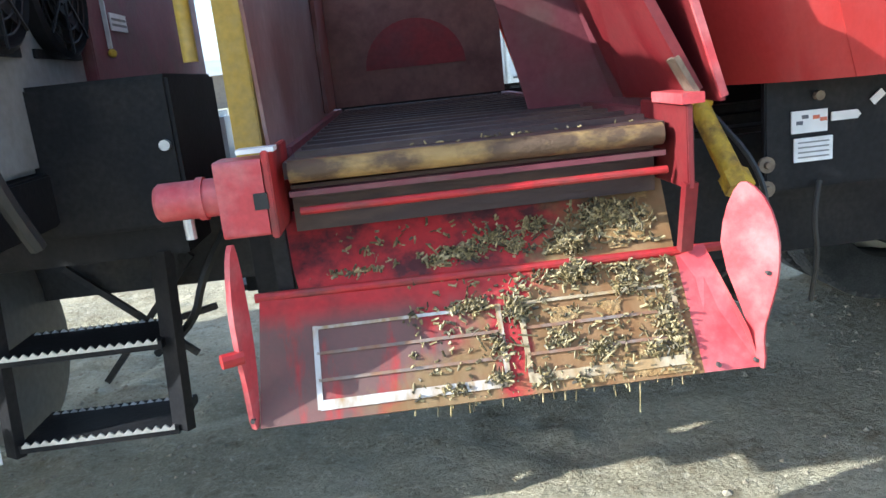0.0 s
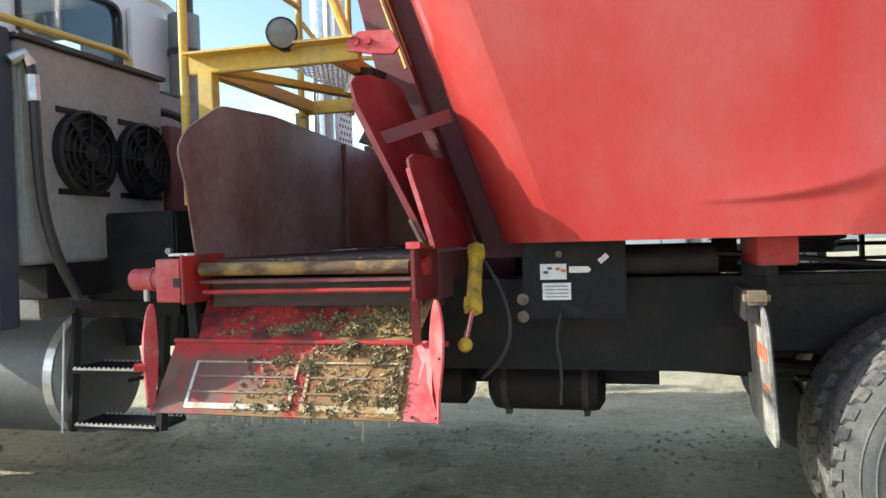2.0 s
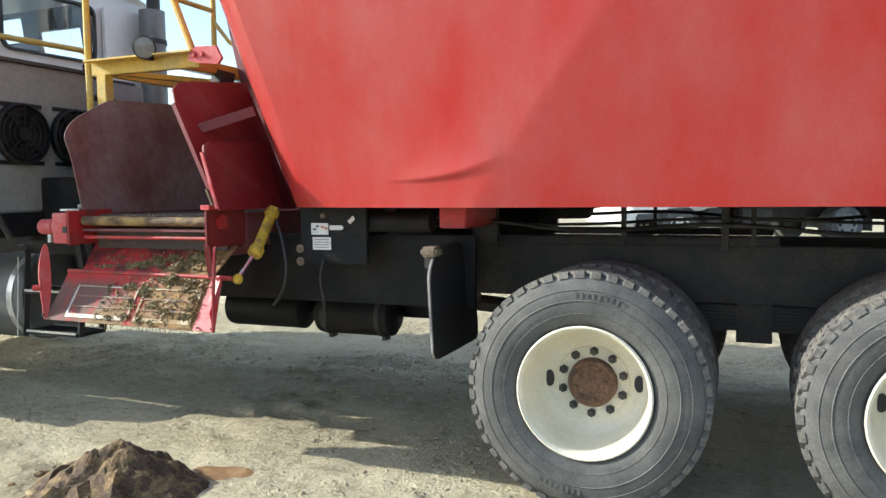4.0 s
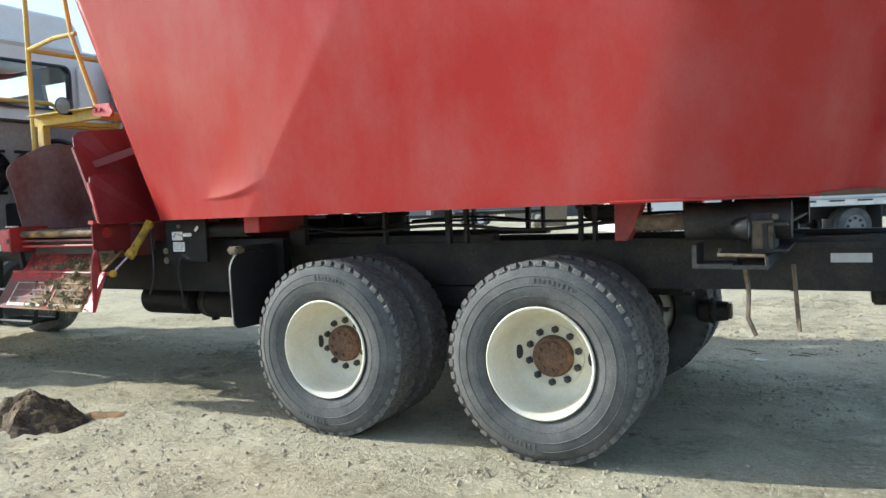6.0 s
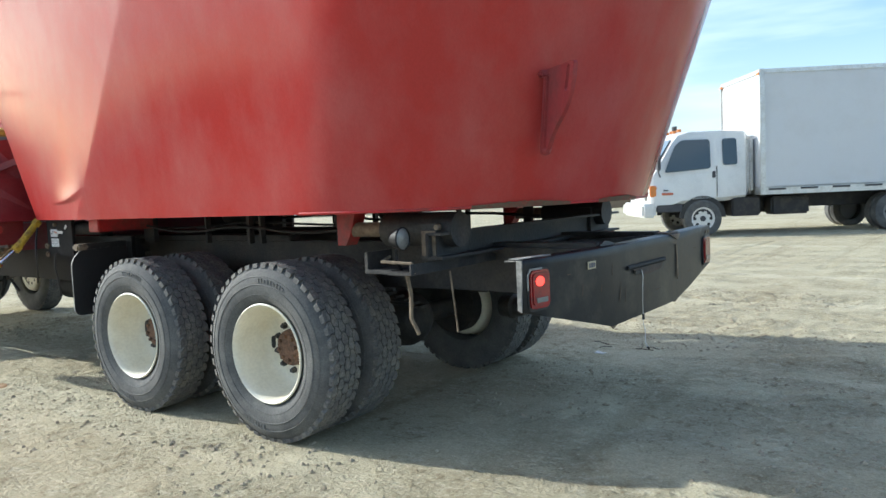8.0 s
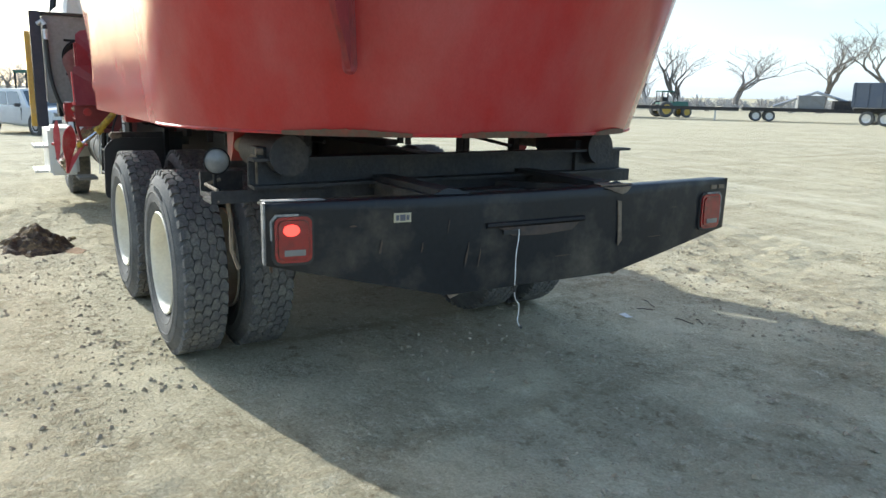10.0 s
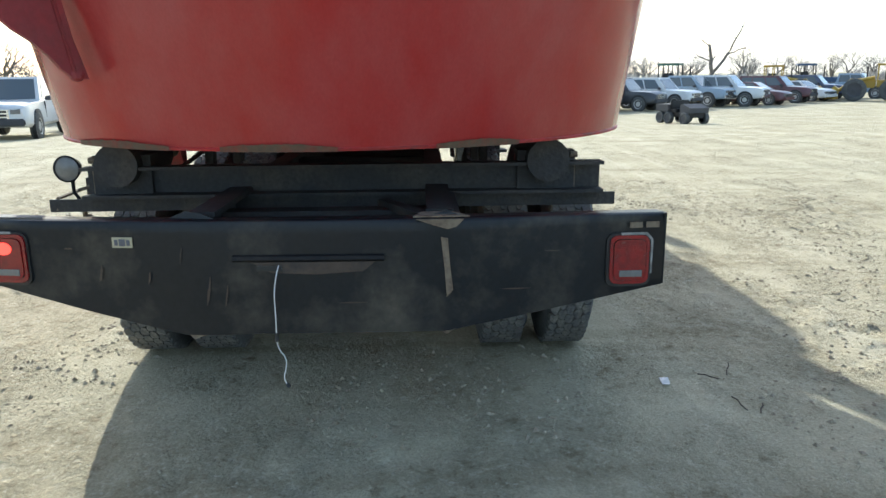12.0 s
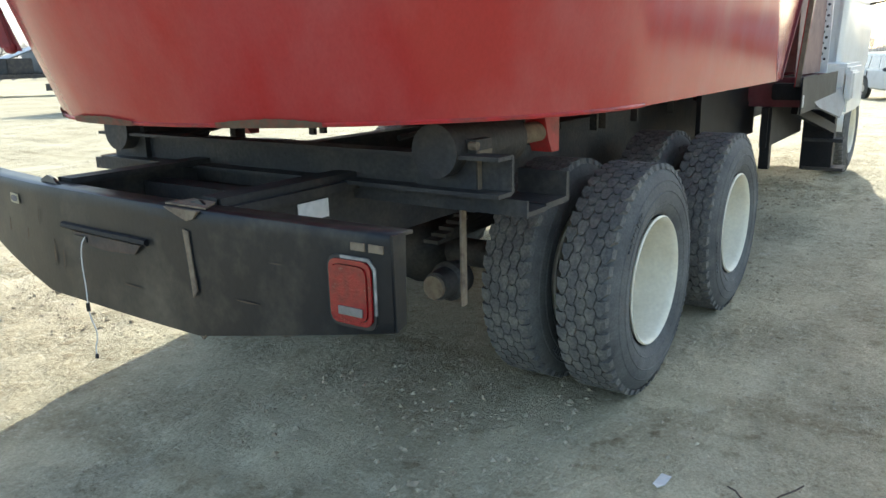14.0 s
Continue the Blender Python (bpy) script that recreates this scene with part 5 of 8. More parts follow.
# ---- yellow deck over the conveyor ----
deck = part("deck_beam", box(-2.92, -2.14, 0.17, 0.21, 2.025, 2.105, bevel=0.004), YELLOW, truck, "yellow deck of angle iron with open grating")
part("deck_angle", box(-2.90, -2.14, 0.10, 0.17, 2.095, 2.105), YELLOW, deck)
part("deck_beam", box(-2.92, -2.0, 1.27, 1.32, 2.02, 2.09), YELLOW, deck)
for x in (-2.86, -2.26):
    part("deck_joist", box(x - 0.025, x + 0.025, 0.21, 1.27, 2.03, 2.09), YELLOW, deck)
part("deck_brace", beam((-2.80, 0.21, 2.045), (-2.35, 1.27, 2.045), 0.06, 0.03), YELLOW, deck)
part("deck_post", box(-2.87, -2.80, 0.16, 0.22, 1.06, 2.03, bevel=0.004), YELLOW, deck)
part("deck_post", box(-2.50, -2.44, 1.27, 1.32, 1.8, 2.03), YELLOW, deck)
part("deck_post", box(-2.95, -2.89, 1.27, 1.32, 1.8, 2.03), YELLOW, deck)
bm = bmesh.new()
for k in range(34):
    y = 0.24 + k * 0.03
    beam((-2.60, y, 2.095), (-2.28, y + 0.02, 2.095), 0.006, 0.003, bm)
for k in range(15):
    x = -2.60 + k * 0.023
    pipe([(x + 0.006 * (j % 2) * 2, 0.24 + j * 0.03, 2.096) for j in range(35)], 0.003, 4, bm)
part("grating", bm, ALU, deck, "expanded metal grating")
# hand rails
part("rail_post", cyl((-2.945, 0.18, 1.47), (-2.945, 0.18, 3.2), 0.019, seg=12), YELLOW, deck, smooth=True)
part("rail_post", cyl((-2.90, 1.25, 2.0), (-2.90, 1.25, 3.2), 0.019, seg=12), YELLOW, deck, smooth=True)
part("rail_post", cyl((-2.62, 1.30, 2.0), (-2.62, 1.30, 2.75), 0.017, seg=12), YELLOW, deck, smooth=True)
part("rail", pipe([(-2.945, 0.18, 2.62), (-2.90, 0.7, 2.62), (-2.90, 1.25, 2.62)], 0.017, 8), YELLOW, deck, smooth=True)
part("rail", pipe([(-2.90, 1.25, 2.55), (-2.75, 1.28, 2.35), (-2.5, 1.30, 2.30), (-1.95, 1.30, 2.30)], 0.014, 8, bend=1), YELLOW, deck, smooth=True)
part("rail", pipe([(-2.945, 0.18, 2.62), (-2.6, 0.16, 2.66), (-2.35, 0.16, 2.66)], 0.017, 8), YELLOW, deck, smooth=True)
part("ladder_rail", pipe([(-2.50, 0.16, 3.2), (-2.40, 0.16, 2.66), (-2.16, 0.17, 2.06)], 0.019, 8), YELLOW, deck, smooth=True)
part("ladder_rail", pipe([(-2.35, 0.55, 3.2), (-2.25, 0.55, 2.66), (-2.05, 0.55, 2.06)], 0.019, 8), YELLOW, deck, smooth=True)
# deck work lamp
aim = pose(-2.445, 0.11, 2.14) @ Vector((0.4, -0.9, -0.2)).normalized().to_track_quat("-Y", "Z").to_matrix().to_4x4()
bm = lathe([(0.0, 0.05), (0.03, 0.045), (0.05, 0.02), (0.062, -0.02), (0.064, -0.035), (0.058, -0.038)], (0, 0, 0), "y", 24)
bm.transform(aim)
dl = part("deck_lamp", bm, BLACK, deck, "round work lamp on the deck", True)
bm = lathe([(0.0, -0.045), (0.03, -0.042), (0.058, -0.034)], (0, 0, 0), "y", 24)
bm.transform(aim)
part("lens", bm, LENS_CLEAR, dl, smooth=True)
part("bracket", box(-2.46, -2.43, 0.11, 0.15, 2.075, 2.105), BLACK, dl)
# black box cover under the deck
part("valve_cover", plate([(-2.31, 0.5, 1.95), (-2.17, 0.42, 1.92), (-2.14, 0.42, 2.03), (-2.26, 0.5, 2.06)], 0.08, bevel=0.01), HOSE, truck)
part("valve_cover", plate([(-2.24, 0.48, 1.72), (-2.10, 0.40, 1.69), (-2.08, 0.40, 1.80), (-2.18, 0.48, 1.82)], 0.08, bevel=0.01), HOSE, truck)

# ---- cooler panel, oil tank and cab ----
cool = part("cooler_panel", box(-3.60, -3.36, -0.29, 0.61, 1.24, 2.115, bevel=0.012), GREY, truck, "grey oil cooler panel with two black fans")
part("panel_top", box(-3.62, -3.34, -0.30, 0.62, 2.117, 2.137), FRAME, cool)
for y in (0.045, 0.425):
    for z in (1.535, 1.872):
        part("fan_mount", box(-3.36, -3.352, y - 0.15, y + 0.15, z - 0.012, z + 0.012), BLACK, cool)
    part("fan_opening", lathe([(0.0, 0.003), (0.176, 0.003), (0.176, 0.0)], (-3.36, y, 1.703), "x", 32), HOSE, cool)
    sh = part("fan_shroud", lathe([(0.180, 0.0), (0.180, 0.035), (0.168, 0.045), (0.163, 0.01)], (-3.357, y, 1.703), "x", 32), BLACK, cool, "round black fan shroud", True)
    for k in range(7):
        a = 2 * math.pi * k / 7
        part("fan_blade", beam((-3.342, y + 0.035 * math.cos(a), 1.703 + 0.035 * math.sin(a)), (-3.337, y + 0.155 * math.cos(a + 0.3), 1.703 + 0.155 * math.sin(a + 0.3)), 0.045, 0.004, None, up=(1, 0.4, 0)), BLACK, sh)
    part("fan_hub", cyl((-3.342, y, 1.703), (-3.312, y, 1.703), 0.04, seg=18), BLACK, sh)
    for r in (0.07, 0.105, 0.14):
        part("guard_ring", lathe([(r - 0.003, 0), (r, -0.003), (r + 0.003, 0), (r, 0.003)], (-3.315, y, 1.703), "x", 32, None, True), BLACK, sh)
    for k in range(8):
        a = math.pi * k / 4
        part("guard_spoke", beam((-3.312, y + 0.035 * math.cos(a), 1.703 + 0.035 * math.sin(a)), (-3.312, y + 0.17 * math.cos(a), 1.703 + 0.17 * math.sin(a)), 0.006, 0.006, None, up=(1, 0, 0)), BLACK, sh)
part("panel_rail", pipe([(-3.83, -1.0, 2.33), (-3.83, 0.95, 2.375), (-3.83, 1.0, 2.35), (-3.83, 1.0, 2.2)], 0.020, 8), YELLOW, cool, "yellow hand rail", True)
part("rail_foot", cyl((-3.83, 1.0, 2.28), (-3.83, 1.0, 2.20), 0.034, seg=10), FRAME, cool)
part("rail_ledge", box(-3.90, -3.63, -0.28, 1.25, 2.145, 2.165, bevel=0.005), FRAME, cool, "dark ledge behind the cooler")
part("rear_wall", box(-3.68, -3.61, 0.0, 1.30, 1.24, 2.14), GREY, cool)
part("corner_post", box(-3.50, -3.38, -0.40, -0.30, 1.0, 2.15, bevel=0.006), material("slate_post_paint", (0.035, 0.043, 0.06), 0.5, second=(0.06, 0.065, 0.075), amount=0.6, scale=5, bump=0.1), cool, "slate blue corner post")
part("post_strip", box(-3.50, -3.42, -0.455, -0.405, 1.0, 1.95, bevel=0.004), YELLOW, cool)
bm = pipe([(-3.36, -0.33, 2.02), (-3.33, -0.29, 2.05), (-3.32, -0.27, 2.01), (-3.31, -0.27, 1.90), (-3.31, -0.26, 1.5), (-3.29, -0.20, 1.25), (-3.27, -0.12, 1.10)], 0.020, 8, bend=2)
part("oil_hose", bm, HOSE, cool, "thick black oil hose", True)
part("hose_fitting", cyl((-3.315, -0.27, 1.97), (-3.31, -0.27, 1.87), 0.025, seg=12), ALU, cool, smooth=True)
part("hose_fitting", pipe([(-3.36, -0.33, 2.02), (-3.33, -0.29, 2.05), (-3.32, -0.27, 2.01)], 0.024, 8), ALU, cool, smooth=True)
bm = pipe([(-3.55, 0.66, 1.98), (-3.46, 0.74, 2.0), (-3.38, 0.80, 1.97), (-3.33, 0.84, 1.90), (-3.24, 0.90, 1.85), (-3.12, 1.0, 1.84), (-3.0, 1.1, 1.76)], 0.022, 8, bend=2)
part("oil_hose", bm, HOSE, cool, smooth=True)
part("lower_box", box(-3.60, -3.34, -0.20, 0.75, 1.10, 1.235, bevel=0.006), BLACK, truck)
part("oil_tank", box(-3.50, -3.362, 0.62, 2.2, 1.06, 1.90, bevel=0.008), RED_DARK, truck, "maroon hydraulic oil tank")
part("oil_tank_front", box(-3.36, -3.33, 0.62, 1.60, 1.10, 1.90, bevel=0.004), RED_DARK, truck)
st = part("tank_label", box(-3.327, -3.323, 0.80, 0.955, 1.62, 1.675), STICKER, truck)
for k in range(2):
    part("print_bar", box(-3.3225, -3.3215, 0.81, 0.945, 1.634 + 0.018 * k, 1.642 + 0.018 * k), GREY, st)
gauge = part("level_gauge", box(-3.327, -3.315, 0.740, 0.750, 1.56, 1.76), ALU, truck, "sight level gauge")
part("gauge_plug", ball((-3.318, 0.745, 1.545), 0.014, None, 10), YELLOW_GRIMY, gauge)

# black tool box with a ladder below
tb = part("tool_box", box(-3.48, -3.01, 0.17, 0.70, 1.065, 1.45, bevel=0.01), BLACK, truck, "black tool box")
part("latch", cyl((-3.04, 0.17, 1.275), (-3.04, 0.152, 1.275), 0.014, seg=10), ALU, tb)
part("ladder_header", box(-3.62, -3.05, 0.24, 0.5, 0.98, 1.055), BLACK, tb)
lad = part("step_ladder", beam((-3.60, 0.25, 0.99), (-3.62, 0.22, 0.46), 0.05, 0.03), BLACK, truck, "black step ladder with serrated treads")
part("stringer", beam((-3.13, 0.25, 0.99), (-3.15, 0.22, 0.48), 0.06, 0.03), BLACK, lad)
part("stringer", beam((-3.20, 0.50, 0.99), (-3.22, 0.45, 0.48), 0.05, 0.03), BLACK, lad)
for z in (0.74, 0.485):
    tr = part("tread", box(-3.60, -3.16, 0.20, 0.42, z - 0.012, z + 0.012), BLACK, lad)
    for y in (0.20, 0.40):
        outline = [(-3.59, z + 0.004)] + [(-3.59 + 0.01275 * k, z + (0.010 if k % 2 == 0 else 0.021)) for k in range(34)] + [(-3.17, z + 0.004)]
        part("serrated_edge", plate([(x, y, h) for x, h in outline], 0.006), ALU, tr)
part("ladder_edge", beam((-3.63, 0.20, 0.96), (-3.645, 0.18, 0.46), 0.012, 0.006), STICKER, lad)
for p, q in (((-3.55, 0.6, 0.9), (-3.2, 0.65, 0.55)), ((-3.5, 0.62, 0.5), (-3.15, 0.6, 0.9)), ((-3.6, 0.6, 0.62), (-3.1, 0.6, 0.72))):
    part("brace_bar", beam(p, q, 0.02, 0.02), FRAME, truck)
bm = pipe([(-3.0, 0.55, 1.0), (-3.1, 0.5, 0.85), (-3.15, 0.5, 0.7), (-3.3, 0.55, 0.6)], 0.014, 6, bend=2)
part("air_hose", bm, HOSE, truck, smooth=True)

# fuel tank
bm = lathe([(0.0, 0.0), (0.20, 0.004), (0.275, 0.02), (0.295, 0.045), (0.30, 0.07), (0.30, 1.35), (0.28, 1.39), (0.0, 1.4)], (-3.65, 0.52, 0.68), "x", 36)
bmesh.ops.scale(bm, vec=(-1, 1, 1), space=Matrix.Translation((3.65, 0, 0)), verts=bm.verts)
DULL = material("dull_oxidised_aluminium", (0.17, 0.172, 0.168), 0.6, 0.3, second=(0.20, 0.19, 0.17), amount=0.7, scale=4, bump=0.08)
ft = part("fuel_tank", bm, DULL, truck, "dull aluminium cylindrical fuel tank", True)
for x in (-3.75, -4.4):
    part("strap", lathe([(0.301, -0.025), (0.308, -0.025), (0.308, 0.025), (0.301, 0.025)], (x, 0.52, 0.68), "x", 36, close=True), ALU, ft)
part("step_bracket", box(-4.35, -4.0, 0.0, 0.2, 0.355, 0.385), DULL, ft)
part("step_plate", box(-4.5, -3.60, 0.02, 0.3, 1.0, 1.03), DULL, ft)
part("step_riser", box(-3.66, -3.52, -0.05, 0.12, 1.0, 1.14, bevel=0.01), DULL, ft)

# cab: sleeper box, back window, hood
LINING = material("dark_cab_lining", (0.045, 0.05, 0.06), 0.8, second=(0.07, 0.075, 0.085), amount=0.6, scale=3, bump=0.1)


def clear_glass():
    m = bpy.data.materials.new("tinted_window_glass")
    m.use_nodes = True
    p = m.node_tree.nodes["Principled BSDF"]
    p.inputs["Base Color"].default_value = (0.80, 0.88, 0.92, 1)
    p.inputs["Roughness"].default_value, p.inputs["IOR"].default_value, p.inputs["Transmission Weight"].default_value = 0.0, 1.45, 1.0
    return m


CLEAR = clear_glass()


def ring_plate(outer, inner, thick):
    """A flat frame between two outlines with as many points, standing across x."""
    bm = bmesh.new()
    n = len(outer)
    rows = [[bm.verts.new((p[0] + d, p[1], p[2])) for p in line] for line, d in ((outer, thick), (inner, thick), (inner, 0.0), (outer, 0.0))]
    for a, b in zip(rows, rows[1:] + rows[:1]):
        for k in range(n):
            bm.faces.new((a[k], a[(k + 1) % n], b[(k + 1) % n], b[k]))
    bmesh.ops.recalc_face_normals(bm, faces=bm.faces)
    return bm


def build_cab():
    o = rounded([(0.02, 1.15), (2.20, 1.15), (2.24, 2.2), (2.10, 3.02), (0.12, 3.02), (-0.02, 2.2)], 0.14, 5)
    shape = ((-4.25, 0.93, 1.0), (-4.22, 0.965, 1.0), (-4.27, 0.995, 1.0), (-4.34, 1.0, 1.0), (-4.95, 1.0, 1.19), (-6.35, 1.0, 1.19), (-6.45, 0.97, 1.15))

    def shell(k, dx):
        bm = bmesh.new()
        rings = []
        for x, s, up in shape:
            ring = []
            for y, z in o:
                h = (z - 2.1) * s * k * (up if z > 2.1 else 1.0)
                ring.append(bm.verts.new((-5.35 + (x + 5.35) * dx, YC + (y - YC) * s * k, 2.1 + h)))
            rings.append(ring)
        for a, b in zip(rings, rings[1:]):
            n = len(a)
            for i in range(n):
                bm.faces.new((a[i], a[(i + 1) % n], b[(i + 1) % n], b[i]))
        bm.faces.new(rings[0])
        bm.faces.new(rings[-1][::-1])
        bmesh.ops.recalc_face_normals(bm, faces=bm.faces)
        return bm

    w = rounded([(0.655, 2.39), (1.45, 2.40), (1.455, 2.82), (0.655, 2.805)], 0.09, 5)
    fr = rounded([(0.637, 2.372), (1.468, 2.382), (1.473, 2.838), (0.637, 2.823)], 0.10, 5)
    cab = part("cab", shell(1.0, 1.0), WHITE, truck, "white truck cab with a rear window", True)
    cab.data.materials.append(LINING)
    # hollow it out and open its windows
    cuts = [shell(0.955, 0.955), plate([(-4.25, y, z) for y, z in w], 0.4), box(-5.62, -5.08, 1.7, 2.7, 2.56, 2.88), box(-6.6, -5.80, 1.35, 2.7, 2.80, 3.03), box(-6.6, -6.2, 0.3, 1.25, 2.45, 2.95), box(-6.15, -5.1, -0.5, 0.4, 2.35, 2.95)]
    for c in cuts:
        me = bpy.data.meshes.new("cut")
        bmesh.ops.recalc_face_normals(c, faces=c.faces)
        c.to_mesh(me)
        tool = new("cut", me)
        md = cab.modifiers.new("cut", "BOOLEAN")
        md.operation, md.solver, md.object = "DIFFERENCE", "EXACT", tool
        bpy.context.view_layer.update()
        done = bpy.data.meshes.new_from_object(cab.evaluated_get(bpy.context.evaluated_depsgraph_get()))
        cab.modifiers.clear()
        cab.data = done
        bpy.data.objects.remove(tool)
    mid = Vector((-5.35, YC, 2.1))
    for f in cab.data.polygons:
        inward = f.normal.dot(mid - f.center) > 0
        f.material_index = 1 if inward else 0
    part("window_seal", ring_plate([(-4.252, y, z) for y, z in fr], [(-4.252, y, z) for y, z in w], 0.03), HOSE, cab, "black rubber window seal")
    pane = part("window_pane", plate([(-4.256, y, z) for y, z in w], 0.006), CLEAR, cab, "tinted rear window glass")
    pane.visible_shadow = False
    for y in (0.55, 1.65):
        part("seat_back", box(-5.15, -5.0, y - 0.25, y + 0.25, 1.6, 2.30, bevel=0.05), LINING, cab)
    for y0, y1 in ((0.14, 0.42), (1.54, 1.96)):
        o2 = rounded([(y0, 2.25), (y1, 2.25), (y1, 2.86), (y0, 2.86)], 0.05, 3)
        part("pressed_panel", plate([(-4.222, y, z) for y, z in o2], 0.03, bevel=0.008), WHITE, cab)
    cap = rounded([(0.30, 2.98), (1.92, 2.98), (1.80, 3.42), (0.42, 3.42)], 0.16, 5)
    bm = bmesh.new()
    rings = [[bm.verts.new((x, YC + (y - YC) * k, 2.98 + (z - 2.98) * k)) for y, z in cap] for x, k in ((-4.5, 0.9), (-4.56, 0.98), (-4.7, 1.0), (-5.7, 1.0), (-6.05, 0.6))]
    for a, b in zip(rings, rings[1:]):
        for k in range(len(a)):
            bm.faces.new((a[k], a[(k + 1) % len(a)], b[(k + 1) % len(a)], b[k]))
    bm.faces.new(rings[0])
    bm.faces.new(rings[-1][::-1])
    part("roof_cap", bm, WHITE, cab, smooth=True)
    h = rounded([(0.35, 1.0), (1.87, 1.0), (1.85, 1.85), (0.37, 1.85)], 0.12, 4)
    bm = bmesh.new()
    rings = [[bm.verts.new((x, YC + (y - YC) * s, 1.0 + (z - 1.0) * s)) for y, z in h] for x, s in ((-6.45, 1.0), (-7.7, 0.9), (-7.78, 0.84))]
    for a, b in zip(rings, rings[1:]):
        for k in range(len(a)):
            bm.faces.new((a[k], a[(k + 1) % len(a)], b[(k + 1) % len(a)], b[k]))
    bm.faces.new(rings[-1][::-1])
    part("hood", bm, WHITE, cab, smooth=True)
    for y in (0.05, 2.17):
        s = 1 if y < YC else -1
        arch = [(-5.75 + 0.62 * math.cos(a), 0.52 + 0.62 * math.sin(a)) for a in (math.pi * k / 12 for k in range(13))]
        bm = bmesh.new()
        r0 = [bm.verts.new((x, y, z)) for x, z in arch]
        r1 = [bm.verts.new((x, y + s * 0.4, z + 0.02)) for x, z in arch]
        for k in range(12):
            bm.faces.new((r0[k], r0[k + 1], r1[k + 1], r1[k]))
        f = part("fender", bm, WHITE, cab, smooth=True)
        md = f.modifiers.new("thickness", "SOLIDIFY")
        md.thickness = 0.02


build_cab()
cs = part("cab_steps", box(-5.3, -4.35, -0.26, 0.05, 0.38, 0.93, bevel=0.03), WHITE, truck, "cab entrance steps with slotted treads")
for x0, z in ((-5.1, 0.40), (-4.95, 0.70)):
    for y in (-0.40, -0.36, -0.32, -0.28):
        part("tread_bar", box(x0, x0 + 0.55, y - 0.008, y + 0.008, z, z + 0.025), ALU, cs)
    for k in range(12):
        part("tread_bar", box(x0 + 0.05 * k - 0.008, x0 + 0.05 * k + 0.008, -0.41, -0.26, z, z + 0.02), ALU, cs)
# exhaust stack with guard, between cab and tub
MUFFLER = material("dull_muffler_steel", (0.20, 0.195, 0.185), 0.5, 0.5, second=(0.13, 0.12, 0.11), amount=0.7, scale=5, bump=0.1)
st = part("exhaust_muffler", cyl((-4.08, 1.93, 2.02), (-4.08, 1.93, 2.88), 0.105, seg=24), MUFFLER, truck, "dull steel exhaust muffler", True)
part("stack_tip", cyl((-4.08, 1.95, 2.88), (-4.08, 1.95, 3.4), 0.055, seg=18), FRAME, st, smooth=True)
part("stack_band", lathe([(0.106, -0.02), (0.114, -0.02), (0.114, 0.02), (0.106, 0.02)], (-4.08, 1.93, 2.62), "z", 24, close=True), FRAME, st)
part("stack_leg", cyl((-4.08, 1.93, 0.95), (-4.08, 1.93, 2.02), 0.06, seg=16), MUFFLER, st, smooth=True)

# far side of the truck, ahead of the drive wheels
part("heat_shield", box(-3.02, -3.0, 2.02, 2.28, 1.22, 3.1), STICKER, truck, "white perforated heat shield")
for i in range(5):
    for j in range(30):
        y, z = 2.05 + 0.05 * i + (0.025 if j % 2 else 0), 1.35 + 0.045 * j
        if y < 2.27:
            part("shield_hole", cyl((-2.9985, y, z), (-2.997, y, z), 0.012, seg=8), HOSE, truck)
part("stack_pipe", cyl((-3.16, 2.16, 1.2), (-3.16, 2.16, 3.3), 0.075, seg=20), CHROME, truck, "chrome exhaust pipe", True)
part("red_corner_post", plate([(-1.72, 2.30, 1.18), (-1.60, 2.30, 1.18), (-2.05, 2.34, 2.9), (-2.25, 2.34, 2.9)], 0.02), RED, truck, "red corner post beside the tub")
part("post_edge", beam((-1.60, 2.315, 1.18), (-2.05, 2.355, 2.9), 0.03, 0.02), SCUFF, truck)
part("corner_block", box(-1.95, -1.70, 2.12, 2.36, 1.08, 1.20, bevel=0.01), BLACK, truck)
part("frame_side", box(-2.05, -0.62, 1.90, 1.93, 0.80, 1.22), BLACK, truck, "black side sheet of the subframe")
# Added black sheet darkens the zone below the tub, hiding the rail ends.
part("rail_end_sheet", box(-2.95, -1.45, 2.365, 2.375, 1.0, 1.25), BLACK, truck, "added black sheet along the conveyor's end")
part("shelf_sheet", plate([(-1.9, 2.36, 1.07), (-3.3, 2.36, 1.10), (-3.35, 2.40, 0.95), (-2.95, 2.42, 0.86), (-2.1, 2.38, 1.0)], 0.02), GREY, truck, "grey folded side sheet")
part("step_well", box(-4.3, -3.3, 2.10, 2.42, 0.85, 1.30, bevel=0.03), WHITE, truck, "white fairing with steps")
part("step_edge", box(-3.72, -3.3, 2.36, 2.46, 0.98, 1.24, bevel=0.02), WHITE, truck)
fr = part("step_frame", box(-3.1, -1.75, 2.05, 2.10, 0.72, 1.02), BLACK, truck, "black step frame")
part("frame_leg", beam((-2.2, 2.2, 0.98), (-3.2, 2.34, 0.74), 0.05, 0.08), BLACK, fr)
part("frame_leg", box(-3.32, -3.20, 2.10, 2.36, 0.36, 0.90), BLACK, fr)
part("step_tread", box(-3.40, -3.18, 2.12, 2.44, 0.62, 0.65), FRAME, fr)
part("step_tread", box(-3.42, -3.18, 2.12, 2.46, 0.36, 0.39), FRAME, fr)
part("frame_leg", box(-1.86, -1.78, 2.05, 2.12, 0.55, 1.02), BLACK, fr)
part("small_tag", box(-1.30, -1.28, 2.41, 2.416, 1.06, 1.14), STICKER, truck)
